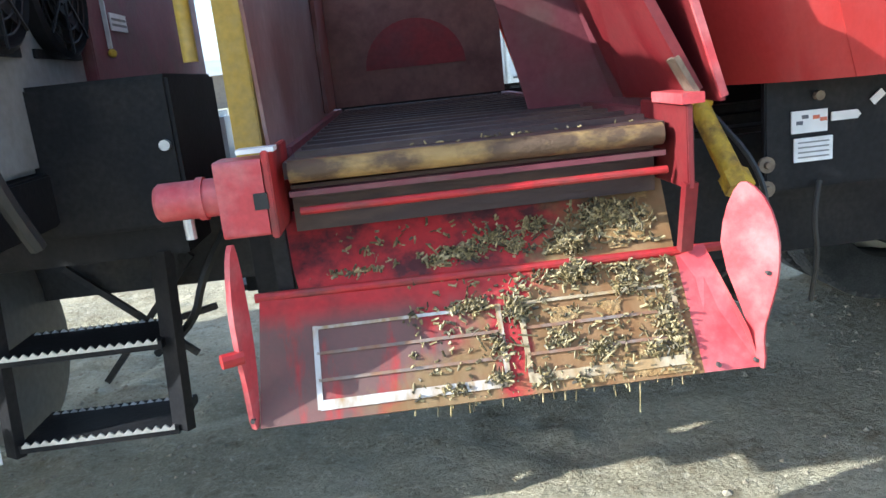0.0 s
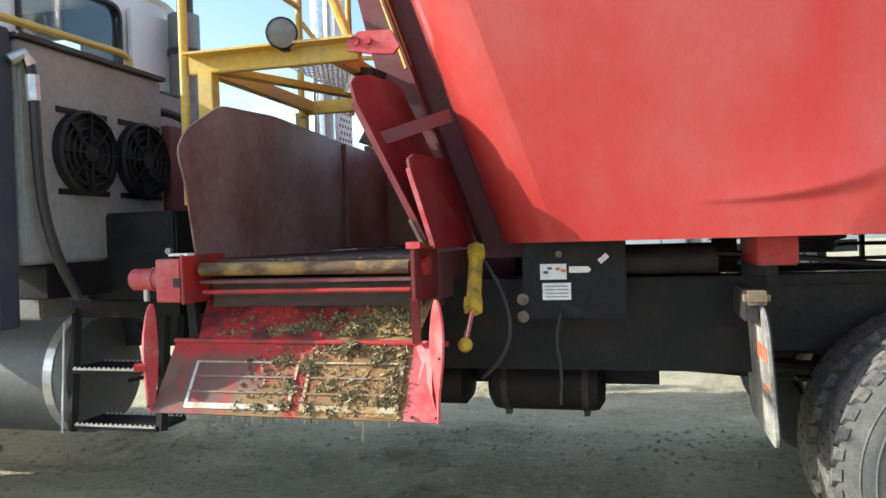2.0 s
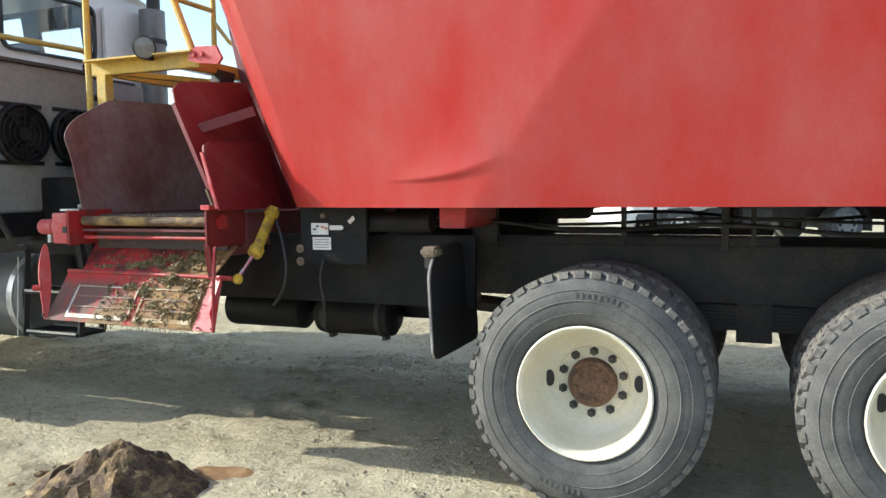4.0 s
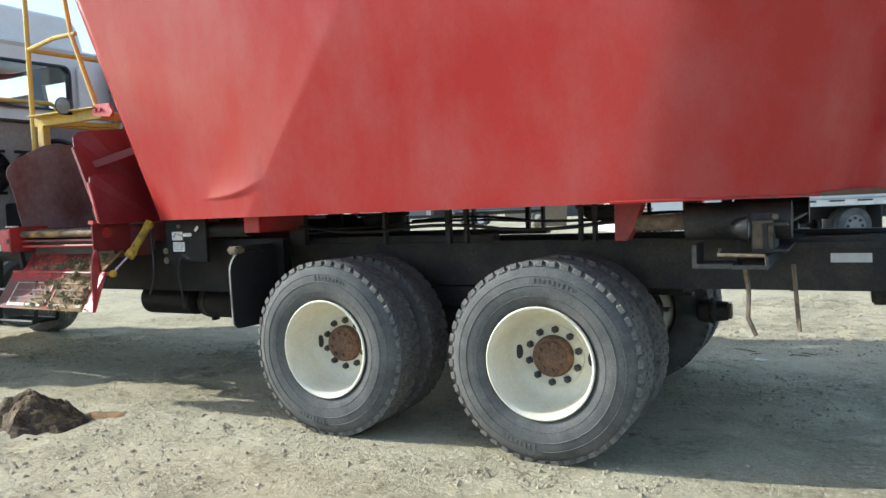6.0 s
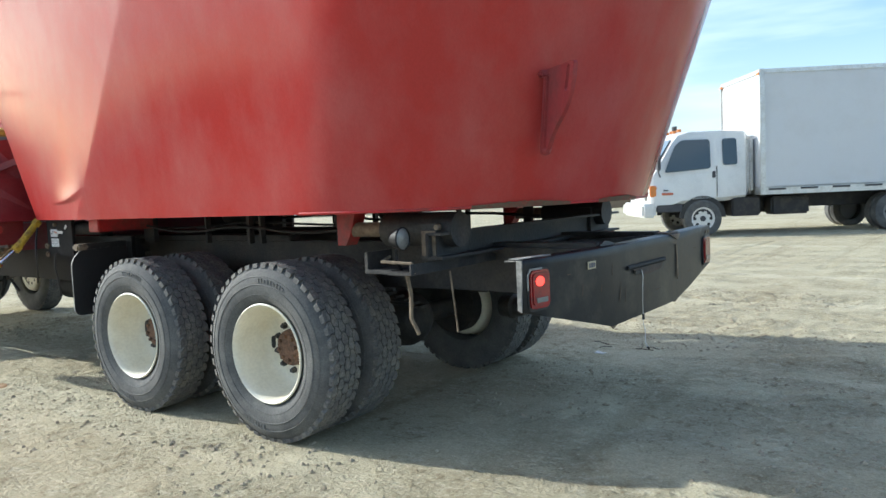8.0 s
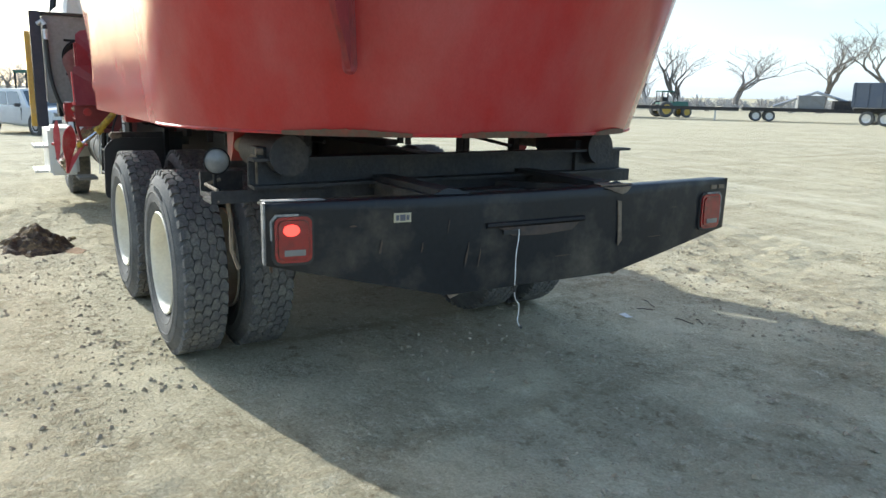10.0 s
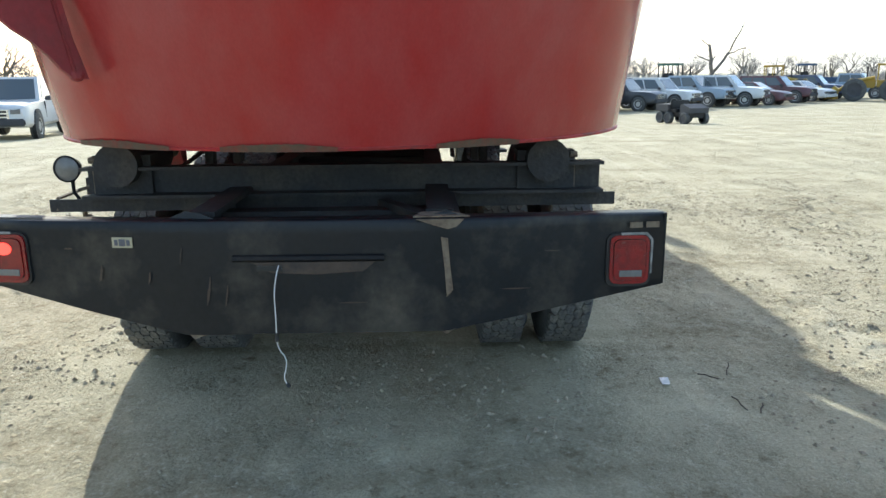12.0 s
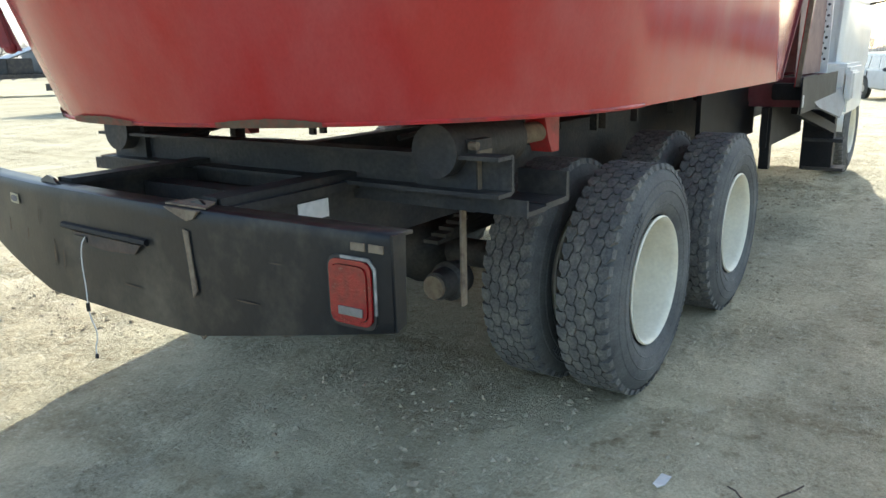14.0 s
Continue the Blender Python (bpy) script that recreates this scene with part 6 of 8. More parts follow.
# wing mirror on the far side of the cab
mir = part("wing_mirror", box(-5.86, -5.78, 2.42, 2.62, 2.08, 2.50, bevel=0.02), BLACK, truck, "dark wing mirror on a bracket")
part("mirror_glass", box(-5.778, -5.772, 2.44, 2.60, 2.11, 2.47), GLASS, mir)
part("mirror_bracket", pipe([(-5.82, 2.18, 2.63), (-5.82, 2.52, 2.60), (-5.82, 2.52, 1.96), (-5.82, 2.20, 1.90)], 0.014, 6), BLACK, mir)

# ---- loose things near the truck ----
PILE = material("dark_manure", (0.066, 0.042, 0.025), 0.95, second=(0.23, 0.155, 0.07), amount=0.85, scale=14, grain=90, grain_amount=0.4, bump=0.9, bump_scale=45, spread=(0.45, 0.62))
STRAW = material("pale_clod", (0.36, 0.28, 0.14), 0.95, second=(0.20, 0.13, 0.06), amount=0.8, scale=30, bump=0.6)
STAIN = material("damp_brown_earth", (0.22, 0.12, 0.05), 0.95, second=(0.33, 0.22, 0.11), amount=0.8, scale=9, bump=0.4)


def build_pile():
    root = thing("manure_pile", (-2.02, -0.58, 0.0), "small dark brown manure pile on the dirt", "manure pile")
    bm = bmesh.new()
    n, rings = 44, 16
    grid = []
    for i in range(rings + 1):
        t = i / rings
        row = []
        for k in range(n):
            a = 2 * math.pi * k / n
            r = t * (0.41 + 0.12 * noise.noise((math.cos(a) * 1.5, math.sin(a) * 1.5, 3)) + (0.10 if math.cos(a - 3.4) > 0.6 else 0))
            x, y = r * math.cos(a) * 1.0, r * math.sin(a) * 0.72
            z = 0.245 * (1 - t) ** 1.0 * (0.9 + 0.2 * noise.noise((x * 8, y * 8, 1)))
            z += (0.045 * noise.noise((x * 13, y * 16, 5)) + 0.016 * noise.noise((x * 38, y * 38, 2))) * min(1, 4 * (1 - t)) * (0 if i == 0 else 1)
            row.append(bm.verts.new((-2.03 + x, -0.57 + y, z - 0.012)))
        grid.append(row)
    for i in range(rings):
        for k in range(n):
            bm.faces.new((grid[i][k], grid[i][(k + 1) % n], grid[i + 1][(k + 1) % n], grid[i + 1][k]))
    bmesh.ops.remove_doubles(bm, verts=bm.verts, dist=1e-5)
    part("mound", bm, PILE, root, "dark crumbly heap")
    rng = random.Random(5)
    for k in range(80):
        a, r = rng.gauss(3.3, 1.0), rng.uniform(0.15, 0.58)
        x, y = -2.03 + r * math.cos(a), -0.57 + 0.75 * r * math.sin(a)
        s = 0.008 * 3.2 ** (rng.random() ** 2)
        b = bmesh.new()
        bmesh.ops.create_icosphere(b, subdivisions=2, radius=s)
        for v in b.verts:
            v.co *= 1 + 0.45 * noise.noise(v.co * 40 + Vector((k, 0, 0)))
            v.co = Vector((x + v.co.x * 1.5, y + v.co.y * 1.1, s * 0.45 + v.co.z * 0.7 + 0.06 * max(0, 0.36 - r)))
        part("clod", b, PILE if k % 3 else STRAW, root)
    o = [(-1.72 + (0.15 + 0.04 * math.sin(3 * a)) * math.cos(a), -0.30 + (0.085 + 0.02 * math.sin(2 * a)) * math.sin(a), 0.0) for a in (2 * math.pi * k / 30 for k in range(30))]
    tagged(part("damp_patch", sheet_on_ground(o), STAIN), "damp brown stain on the dirt", "stain", kind="structure")


def sheet_on_ground(outline, lift=0.004):
    """A thin skin that follows the ground inside an outline."""
    cx, cy = sum(p[0] for p in outline) / len(outline), sum(p[1] for p in outline) / len(outline)
    bm = bmesh.new()
    rows = []
    for i in range(7):
        t = i / 6
        rows.append([bm.verts.new((cx + (x - cx) * t, cy + (y - cy) * t, ground_height(cx + (x - cx) * t, cy + (y - cy) * t) + lift * (1 - t ** 4) + 0.001)) for x, y, *_ in outline])
    for a, b in zip(rows, rows[1:]):
        for k in range(len(outline)):
            bm.faces.new((a[k], a[(k + 1) % len(outline)], b[(k + 1) % len(outline)], b[k]))
    bmesh.ops.remove_doubles(bm, verts=bm.verts, dist=1e-5)
    return bm


build_pile()

# scrap of white litter and twigs beside the far wheels
bm = plate([(1.985, 2.64, 0.010), (2.06, 2.635, 0.008), (2.09, 2.66, 0.016), (2.05, 2.675, 0.010), (2.0, 2.68, 0.018)], 0.003)
tagged(part("litter_scrap", bm, STICKER), "crumpled white paper scrap on the dirt", "litter")
TWIG = material("dry_twig", (0.10, 0.075, 0.055), 0.9, bump=0.3)
rng = random.Random(8)
for k in range(4):
    x, y, a = 1.85 + 0.17 * k + rng.uniform(-0.1, 0.1), 2.93 + rng.uniform(-0.15, 0.15), rng.uniform(-0.6, 0.9)
    L = rng.uniform(0.08, 0.22)
    bm = pipe([(x, y, 0.006), (x + L * 0.3 * math.cos(a), y + L * 0.3 * math.sin(a) + 0.006, 0.010), (x + L * 0.65 * math.cos(a), y + L * 0.65 * math.sin(a) - 0.004, 0.008), (x + L * math.cos(a), y + L * math.sin(a), 0.006)], 0.0032, 5)
    tagged(part("twig", bm, TWIG), "dry dark twig lying on the dirt", "twig", "twigs by the wheels")


# pebbles, clods and wheel-pressed crumbs
def scatter(name, label, count, mat, size, seed, area, keep=lambda x, y: True):
    r = random.Random(seed)
    verts, faces = [], []
    base = [(1, 0, 0), (-1, 0, 0), (0, 1, 0), (0, -1, 0), (0, 0, 1), (0, 0, -0.6)]
    tri = [(0, 2, 4), (2, 1, 4), (1, 3, 4), (3, 0, 4), (2, 0, 5), (1, 2, 5), (3, 1, 5), (0, 3, 5)]
    x0, x1, y0, y1 = area
    done = 0
    while done < count:
        x, y = r.uniform(x0, x1), r.uniform(y0, y1)
        done += 1
        if not keep(x, y):
            continue
        s = size[0] * (size[1] / size[0]) ** (r.random() ** 2.2)
        a, z = r.uniform(0, 6.28), ground_height(x, y)
        ca, sa = math.cos(a), math.sin(a)
        k = len(verts)
        q = (r.uniform(0.7, 1.4), r.uniform(0.6, 1.1), r.uniform(0.4, 0.8))
        for u, v, w in base:
            u, v, w = u * q[0] * s * r.uniform(0.8, 1.2), v * q[1] * s * r.uniform(0.8, 1.2), w * q[2] * s
            verts.append((x + u * ca - v * sa, y + u * sa + v * ca, z + w + s * 0.15))
        faces += [tuple(k + i for i in f) for f in tri]
    me = bpy.data.meshes.new(name)
    me.from_pydata(verts, [], faces)
    me.materials.append(mat)
    return tagged(new(name, me), label, "pebbles", kind="stuff")


PEB = material("dusty_pebble", (0.49, 0.435, 0.31), 0.95, second=(0.22, 0.18, 0.12), amount=0.8, scale=12, bump=0.3)
CLOD = material("dry_earth_clod", (0.41, 0.35, 0.25), 0.97, second=(0.27, 0.22, 0.14), amount=0.8, scale=16, bump=0.4)
def patchy(x, y):
    return noise.noise((x * 0.8, y * 0.8, 2.0)) > -0.15 + 0.25 * random.Random(int(x * 997 + y * 3571)).random()
scatter("gravel", "small pale pebbles strewn over the dirt", 20000, PEB, (0.0025, 0.013), 3, (-5, 6.5, -3.2, 6.5), patchy)
scatter("clods", "dry crumbled earth clods on the dirt", 42000, CLOD, (0.003, 0.021), 4, (-5, 6.5, -3.2, 6.5), lambda x, y: noise.noise((x * 0.6, y * 0.9, 8.0)) > 0.0)
scatter("far_gravel", "pebbles further out on the dirt", 12000, PEB, (0.005, 0.016), 6, (-25, 12, -12, 22), lambda x, y: not (-5 < x < 6.5 and -3.2 < y < 6.5))

# ---- parked vehicles and the yard round about ----
def paint(name, col, rough=0.35, coat=0.5):
    return material(name, col, rough, second=tuple(0.6 * c + 0.06 for c in col), amount=0.5, scale=1.2, grain=40, grain_amount=0.05, bump=0.02, coat=coat)


P_WHITE, P_SILVER, P_BLACK = paint("white_car_paint", (0.72, 0.72, 0.70)), paint("silver_car_paint", (0.42, 0.43, 0.44)), paint("black_car_paint", (0.03, 0.03, 0.035))
P_BLUE, P_RED, P_MAROON = paint("dark_blue_car_paint", (0.05, 0.07, 0.14)), paint("red_car_paint", (0.28, 0.03, 0.03)), paint("maroon_car_paint", (0.10, 0.03, 0.035))
P_PALE, P_YEL, P_GREEN = paint("pale_blue_car_paint", (0.30, 0.38, 0.46)), paint("machine_yellow", (0.48, 0.32, 0.05), 0.6, 0.05), paint("machine_green", (0.05, 0.15, 0.115), 0.5, 0.1)
P_TBLUE = paint("tractor_blue", (0.07, 0.13, 0.24), 0.6, 0.05)
PLASTIC = material("grey_plastic", (0.06, 0.06, 0.065), 0.6, bump=0.05)
LAMP_AMBER = material("amber_lens", (0.7, 0.22, 0.03), 0.25, bump=0.1, coat=0.5)


def station_mesh(stations, name, mat, root, label="", crown=0.03):
    """A body through cross sections (x, half width low, half width high, z low, z high)."""
    bm = bmesh.new()
    rings = []
    for x, wl, wh, zl, zh in stations:
        zm = zl + (zh - zl) * 0.45
        ring = [(-wl * 0.92, zl), (-wl, zl + 0.08), (-max(wl, wh), zm), (-wh, zh - 0.03), (-wh * 0.8, zh), (0, zh + crown), (wh * 0.8, zh), (wh, zh - 0.03), (max(wl, wh), zm), (wl, zl + 0.08), (wl * 0.92, zl)]
        rings.append([bm.verts.new((x, y, z)) for y, z in ring])
    for a, b in zip(rings, rings[1:]):
        for k in range(len(a)):
            bm.faces.new((a[k], a[(k + 1) % len(a)], b[(k + 1) % len(a)], b[k]))
    bm.faces.new(rings[0])
    bm.faces.new(rings[-1][::-1])
    return part(name, bm, mat, root, label, True)


def small_wheel(root, x, y, r, w=0.22, rim=ALU):
    s = -1 if y < 0 else 1
    t = part("wheel", lathe([(r * 0.62, -w / 2), (r * 0.9, -w / 2), (r, -w * 0.38), (r, w * 0.38), (r * 0.9, w / 2), (r * 0.62, w / 2)], (x, y, r), "y", 22), RUBBER, root, "", True)
    part("rim", lathe([(0, s * w * 0.40), (r * 0.2, s * w * 0.42), (r * 0.5, s * w * 0.36), (r * 0.63, s * w * 0.47), (r * 0.63, 0)], (x, y, r), "y", 18), rim, t, "", True)
    return t


def quad_point(q, u, v, out=0.0):
    """A point on a four-cornered face, lifted off it."""
    a, b, c, d = (Vector(p) for p in q)
    n = (b - a).cross(d - a).normalized()
    return a.lerp(b, u).lerp(d.lerp(c, u), v) + n * out


def pane(q, u0, u1, v0, v1, root, name="window"):
    o = [quad_point(q, u, v, 0.004) for u, v in ((u0, v0), (u1, v0), (u1, v1), (u0, v1))]
    return part(name, plate(o, 0.016), CAR_GLASS, root, "dark glass")


def road_car(kind, mat, label, at, heading, group="cars parked in the far row"):
    """Front towards +x before it is turned."""
    root = thing({"sedan": "sedan", "suv": "sport_utility_vehicle", "pickup": "pickup_truck"}[kind], (0, 0, 0), label, "car" if kind != "pickup" else "pickup", group)
    if kind == "sedan":
        r, w, zb, zt, wb, wt = 0.33, 0.89, 0.93, 1.43, 0.80, 0.60
        body = [(-2.38, 0.70, 0.68, 0.44, 0.84), (-2.30, 0.82, 0.78, 0.32, 0.95), (-2.05, 0.87, 0.82, 0.28, 1.00), (-1.3, 0.89, 0.85, 0.24, 1.0), (0.7, 0.89, 0.85, 0.24, 0.96), (1.4, 0.88, 0.83, 0.24, 0.92), (2.0, 0.86, 0.79, 0.27, 0.86), (2.25, 0.80, 0.72, 0.30, 0.79), (2.36, 0.68, 0.60, 0.36, 0.70)]
        low, high, axles = (-1.85, 1.10), (-1.05, 0.25), (-1.4, 1.4)
    elif kind == "suv":
        r, w, zb, zt, wb, wt = 0.40, 0.96, 1.08, 1.80, 0.90, 0.74
        body = [(-2.5, 0.84, 0.82, 0.52, 1.06), (-2.42, 0.93, 0.90, 0.44, 1.13), (-1.5, 0.96, 0.92, 0.40, 1.14), (0.7, 0.96, 0.92, 0.38, 1.13), (1.1, 0.96, 0.90, 0.38, 1.12), (2.1, 0.94, 0.87, 0.40, 1.07), (2.38, 0.92, 0.83, 0.44, 1.01), (2.48, 0.84, 0.76, 0.50, 0.92)]
        low, high, axles = (-2.44, 1.0), (-2.22, 0.35), (-1.5, 1.55)
    else:
        r, w, zb, zt, wb, wt = 0.42, 0.98, 1.16, 1.90, 0.91, 0.76
        body = [(-2.88, 0.90, 0.90, 0.58, 1.16), (-2.84, 0.96, 0.94, 0.52, 1.19), (-0.95, 0.98, 0.95, 0.46, 1.20), (1.2, 0.98, 0.93, 0.46, 1.20), (1.5, 0.98, 0.91, 0.46, 1.20), (2.5, 0.96, 0.89, 0.50, 1.15), (2.78, 0.94, 0.86, 0.54, 1.10), (2.86, 0.88, 0.80, 0.58, 1.02)]
        low, high, axles = (-0.98, 1.42), (-0.85, 0.72), (-1.75, 1.85)
    station_mesh(body, "body", mat, root)
    # cabin with its glass
    bm = bmesh.new()
    ring = [(low[0], -wb, zb), (low[1], -wb, zb), (low[1], wb, zb), (low[0], wb, zb)]
    roof = [(high[0], -wt, zt), (high[1], -wt, zt), (high[1], wt, zt), (high[0], wt, zt)]
    a, b = [bm.verts.new(p) for p in ring], [bm.verts.new(p) for p in roof]
    for k in range(4):
        bm.faces.new((a[k], a[(k + 1) % 4], b[(k + 1) % 4], b[k]))
    bm.faces.new(a[::-1])
    bm.faces.new(b)
    part("cabin", bevelled(bm, 0.05, 3), mat, root, smooth=True)
    near, front, far, back = [(ring[k], ring[(k + 1) % 4], roof[(k + 1) % 4], roof[k]) for k in range(4)]
    gaps = ((0.05, 0.30), (0.33, 0.60), (0.63, 0.90)) if kind == "suv" else ((0.08, 0.46), (0.50, 0.90))
    for side in (near, far):
        for u0, u1 in gaps:
            if side is far:
                u0, u1 = 1 - u1, 1 - u0
            pane(side, u0, u1, 0.12, 0.84, root)
    pane(front, 0.06, 0.94, 0.10, 0.90, root, "windscreen")
    pane(back, 0.08, 0.92, 0.15, 0.85, root, "rear_window")
    nose, z = body[-1][0], body[-2][4]
    for y in (-1, 1):
        part("mirror", box(low[1] - 0.45, low[1] - 0.30, y * (w + 0.01), y * (w + 0.20), zb + 0.03, zb + 0.17, bevel=0.02), mat if kind == "sedan" else PLASTIC, root)
        part("headlight", box(nose - 0.16, nose + 0.012, y * 0.47, y * 0.76, z - 0.24, z - 0.08, bevel=0.02), LENS_CLEAR, root)
        for x in (low[0] + (low[1] - low[0]) * g for g in (gaps[0][1] + 0.02, gaps[-1][1])):
            part("door_gap", box(x - 0.008, x + 0.008, y * (w + 0.004), y * (w - 0.03), r + 0.2, zb), HOSE, root)
        for ax in axles:
            part("wheel_arch", cyl((ax, y * (w - 0.10), r + 0.03), (ax, y * (w + 0.006), r + 0.03), r + 0.07, seg=24), HOSE, root)
            small_wheel(root, ax, y * (w - 0.08), r)
    part("grille", box(nose - 0.05, nose + 0.015, -0.44, 0.44, z - 0.26 if kind == "sedan" else z - 0.40, z - 0.09, bevel=0.01), PLASTIC if kind == "sedan" else CHROME, root)
    if kind != "sedan":
        for k in range(3):
            part("grille_slot", box(nose, nose + 0.02, -0.39, 0.39, z - 0.38 + 0.10 * k, z - 0.32 + 0.10 * k), HOSE, root)
    part("bumper", box(nose - 0.18, nose + 0.07, -0.84, 0.84, body[-1][3] - 0.04, body[-1][3] + 0.16, bevel=0.04), CHROME if kind == "pickup" else mat if kind == "sedan" else PLASTIC, root)
    if kind == "pickup":
        part("bed_floor", box(-2.75, -1.05, -0.85, 0.85, 1.19, 1.235), PLASTIC, root)
    root.matrix_basis = stand(at, heading)
    return root


ROW = (("suv", P_WHITE, "white sport utility vehicle with a chrome grille, parked on dirt", -29.9, 1.0, 28), ("sedan", P_BLACK, "dark grey sedan parked on dirt", -33.0, 3.4, 42),
       ("suv", P_BLUE, "dark blue sport utility vehicle parked on dirt", -35.0, 5.5, 45), ("sedan", P_RED, "red sedan parked on dirt", -35.8, 7.6, 44), ("pickup", P_WHITE, "white pickup truck parked on dirt", -37.9, 9.9, 44),
       ("suv", P_BLACK, "black sport utility vehicle parked on dirt", -38.4, 12.9, 50), ("suv", P_WHITE, "white sport utility vehicle parked in the row", -40.2, 15.6, 47), ("pickup", P_PALE, "pale blue pickup truck parked on dirt", -42.7, 18.2, 46),
       ("pickup", P_WHITE, "white crew pickup truck parked on dirt", -42.9, 20.4, 52), ("sedan", P_MAROON, "maroon sedan parked near the row's end", -44.2, 23.1, 46), ("suv", P_MAROON, "maroon sport utility vehicle parked on dirt", -47.3, 26.1, 48),
       ("sedan", P_WHITE, "white sedan parked near the row's end", -49.4, 28.8, 35), ("suv", P_BLUE, "blue sport utility vehicle parked on dirt", -53.0, 31.6, 50), ("pickup", P_PALE, "pale blue pickup at the row's end", -54.0, 35.2, 50))
for kind, mat, label, x, y, turn in ROW:
    road_car(kind, mat, label, (x, y), turn)
for k, (kind, mat, label) in enumerate((("sedan", P_SILVER, "silver sedan far across the yard"), ("suv", P_WHITE, "white wagon far across the yard"), ("sedan", P_WHITE, "white sedan far across the yard"), ("sedan", P_BLUE, "blue sedan far across the yard"))):
    road_car(kind, mat, label, (-60 - 2.0 * k, 43.0 + 3.3 * k), 62 + 3 * k)
road_car("sedan", P_SILVER, "silver sedan parked near a dark pickup", (-25.2, -7.1), 95, "cars on the near side")
road_car("pickup", P_MAROON, "dark maroon pickup truck parked behind a sedan", (-30.5, -4.5), 168, "cars on the near side")
road_car("suv", P_WHITE, "white sport utility vehicle facing the truck", (-18.3, -10.9), 12, "cars on the near side")
road_car("suv", paint("slate_blue_car_paint", (0.10, 0.13, 0.19)), "slate blue sport utility vehicle beside a silver sedan", (-23.5, -10.6), 36, "cars on the near side")
road_car("pickup", P_BLACK, "black pickup parked among machines", (-31.0, -9.0), 150, "cars on the near side")


def box_truck(at, heading):
    root = thing("box_truck", (0, 0, 0), "white box truck with a cab-over cab, parked on dirt", "truck")
    cargo = part("cargo_box", box(-6.6, -1.28, -1.18, 1.18, 0.98, 3.44, bevel=0.05), material("white_box_panel", (0.62, 0.63, 0.64), 0.5, second=(0.55, 0.55, 0.54), amount=0.6, scale=0.7, grain=20, grain_amount=0.01, bump=0), root, "white panelled cargo box")
    part("box_rail", box(-6.62, -1.26, -1.20, 1.20, 0.86, 1.0), ALU, cargo, "aluminium lower rail")
    for y in (-1.19, 1.19):
        part("box_rail", box(-6.62, -1.26, y - 0.012, y + 0.012, 3.37, 3.46, bevel=0.008), ALU, cargo)
        part("corner_post", box(-1.37, -1.255, y - 0.022, y + 0.022, 0.95, 3.465, bevel=0.012), ALU, cargo)
        part("clearance_lamp", box(-1.25, -1.23, y * 0.95 - 0.06, y * 0.95 + 0.06, 3.34, 3.39), LAMP_AMBER, cargo)
        for k in range(8):
            x = -6.4 + 0.66 * k
            part("reflector_strip", box(x, x + 0.36, y - 0.021 if y < 0 else y + 0.017, y - 0.017 if y < 0 else y + 0.021, 0.95, 0.99), PLASTIC, cargo)
    part("box_rail", box(-1.285, -1.255, -1.17, 1.17, 3.36, 3.46, bevel=0.01), ALU, cargo)
    st = [(-1.10, 0.90, 0.84, 0.86, 2.20), (-1.04, 0.96, 0.88, 0.80, 2.25), (-0.6, 0.97, 0.88, 0.76, 2.28), (0.10, 0.97, 0.87, 0.74, 2.28), (0.34, 0.97, 0.85, 0.72, 2.22), (0.48, 0.97, 0.86, 0.66, 2.06), (0.86, 0.96, 0.90, 0.60, 1.44), (0.97, 0.93, 0.87, 0.52, 1.22), (1.0, 0.90, 0.84, 0.48, 0.95)]
    cab = station_mesh(st, "cab", P_WHITE, root, "white cab-over cab")
    part("windscreen", plate([(0.475, -0.76, 2.10), (0.475, 0.76, 2.10), (0.885, 0.82, 1.45), (0.885, -0.82, 1.45)], 0.03, bevel=0.008), GLASS, cab)
    for y in (-0.3, 0.3):
        part("wiper", beam((0.885, y, 1.46), (0.73, y + 0.36, 1.70), 0.02, 0.02), HOSE, cab)
    for y in (-1, 1):
        o = rounded([(0.68, 1.40), (-0.30, 1.46), (-0.30, 2.08), (0.30, 2.08), (0.44, 1.96)], 0.07, 3)
        part("side_window", plate([(x, y * (0.983 - 0.112 * (z - 1.44)), z) for x, z in o], 0.03), GLASS, cab, "dark door window")
        o = rounded([(-0.56, 1.52), (-0.86, 1.52), (-0.86, 2.08), (-0.56, 2.08)], 0.06, 3)
        part("rear_side_window", plate([(x, y * (0.983 - 0.112 * (z - 1.44)), z) for x, z in o], 0.03), GLASS, cab)
        part("door_gap", box(-0.435, -0.423, y * 0.985, y * 0.955, 0.86, 1.5), HOSE, cab)
        part("door_handle", box(-0.40, -0.33, y * 0.99, y * 0.965, 1.26, 1.40, bevel=0.01), PLASTIC, cab)
        part("indicator", box(0.84, 0.98, y * 0.78, y * 0.965, 0.90, 1.14, bevel=0.015), LAMP_AMBER, cab)
        part("headlight", box(0.93, 1.01, y * 0.52, y * 0.80, 0.80, 0.98, bevel=0.02), LENS_CLEAR, cab)
        part("mirror", box(0.80, 0.86, y * 1.02, y * 1.20, 1.45, 1.86, bevel=0.02), PLASTIC, cab)
        part("mirror_arm", pipe([(0.70, y * 0.95, 2.0), (0.83, y * 1.10, 1.95), (0.83, y * 1.10, 1.4), (0.76, y * 0.96, 1.32)], 0.014, 5), PLASTIC, cab)
        part("side_badge", box(0.50, 0.74, y * 0.968, y * 0.982, 0.93, 0.98), ORANGE, cab)
        part("side_badge", box(0.60, 0.70, y * 0.968, y * 0.982, 1.02, 1.045), PRINT, cab)
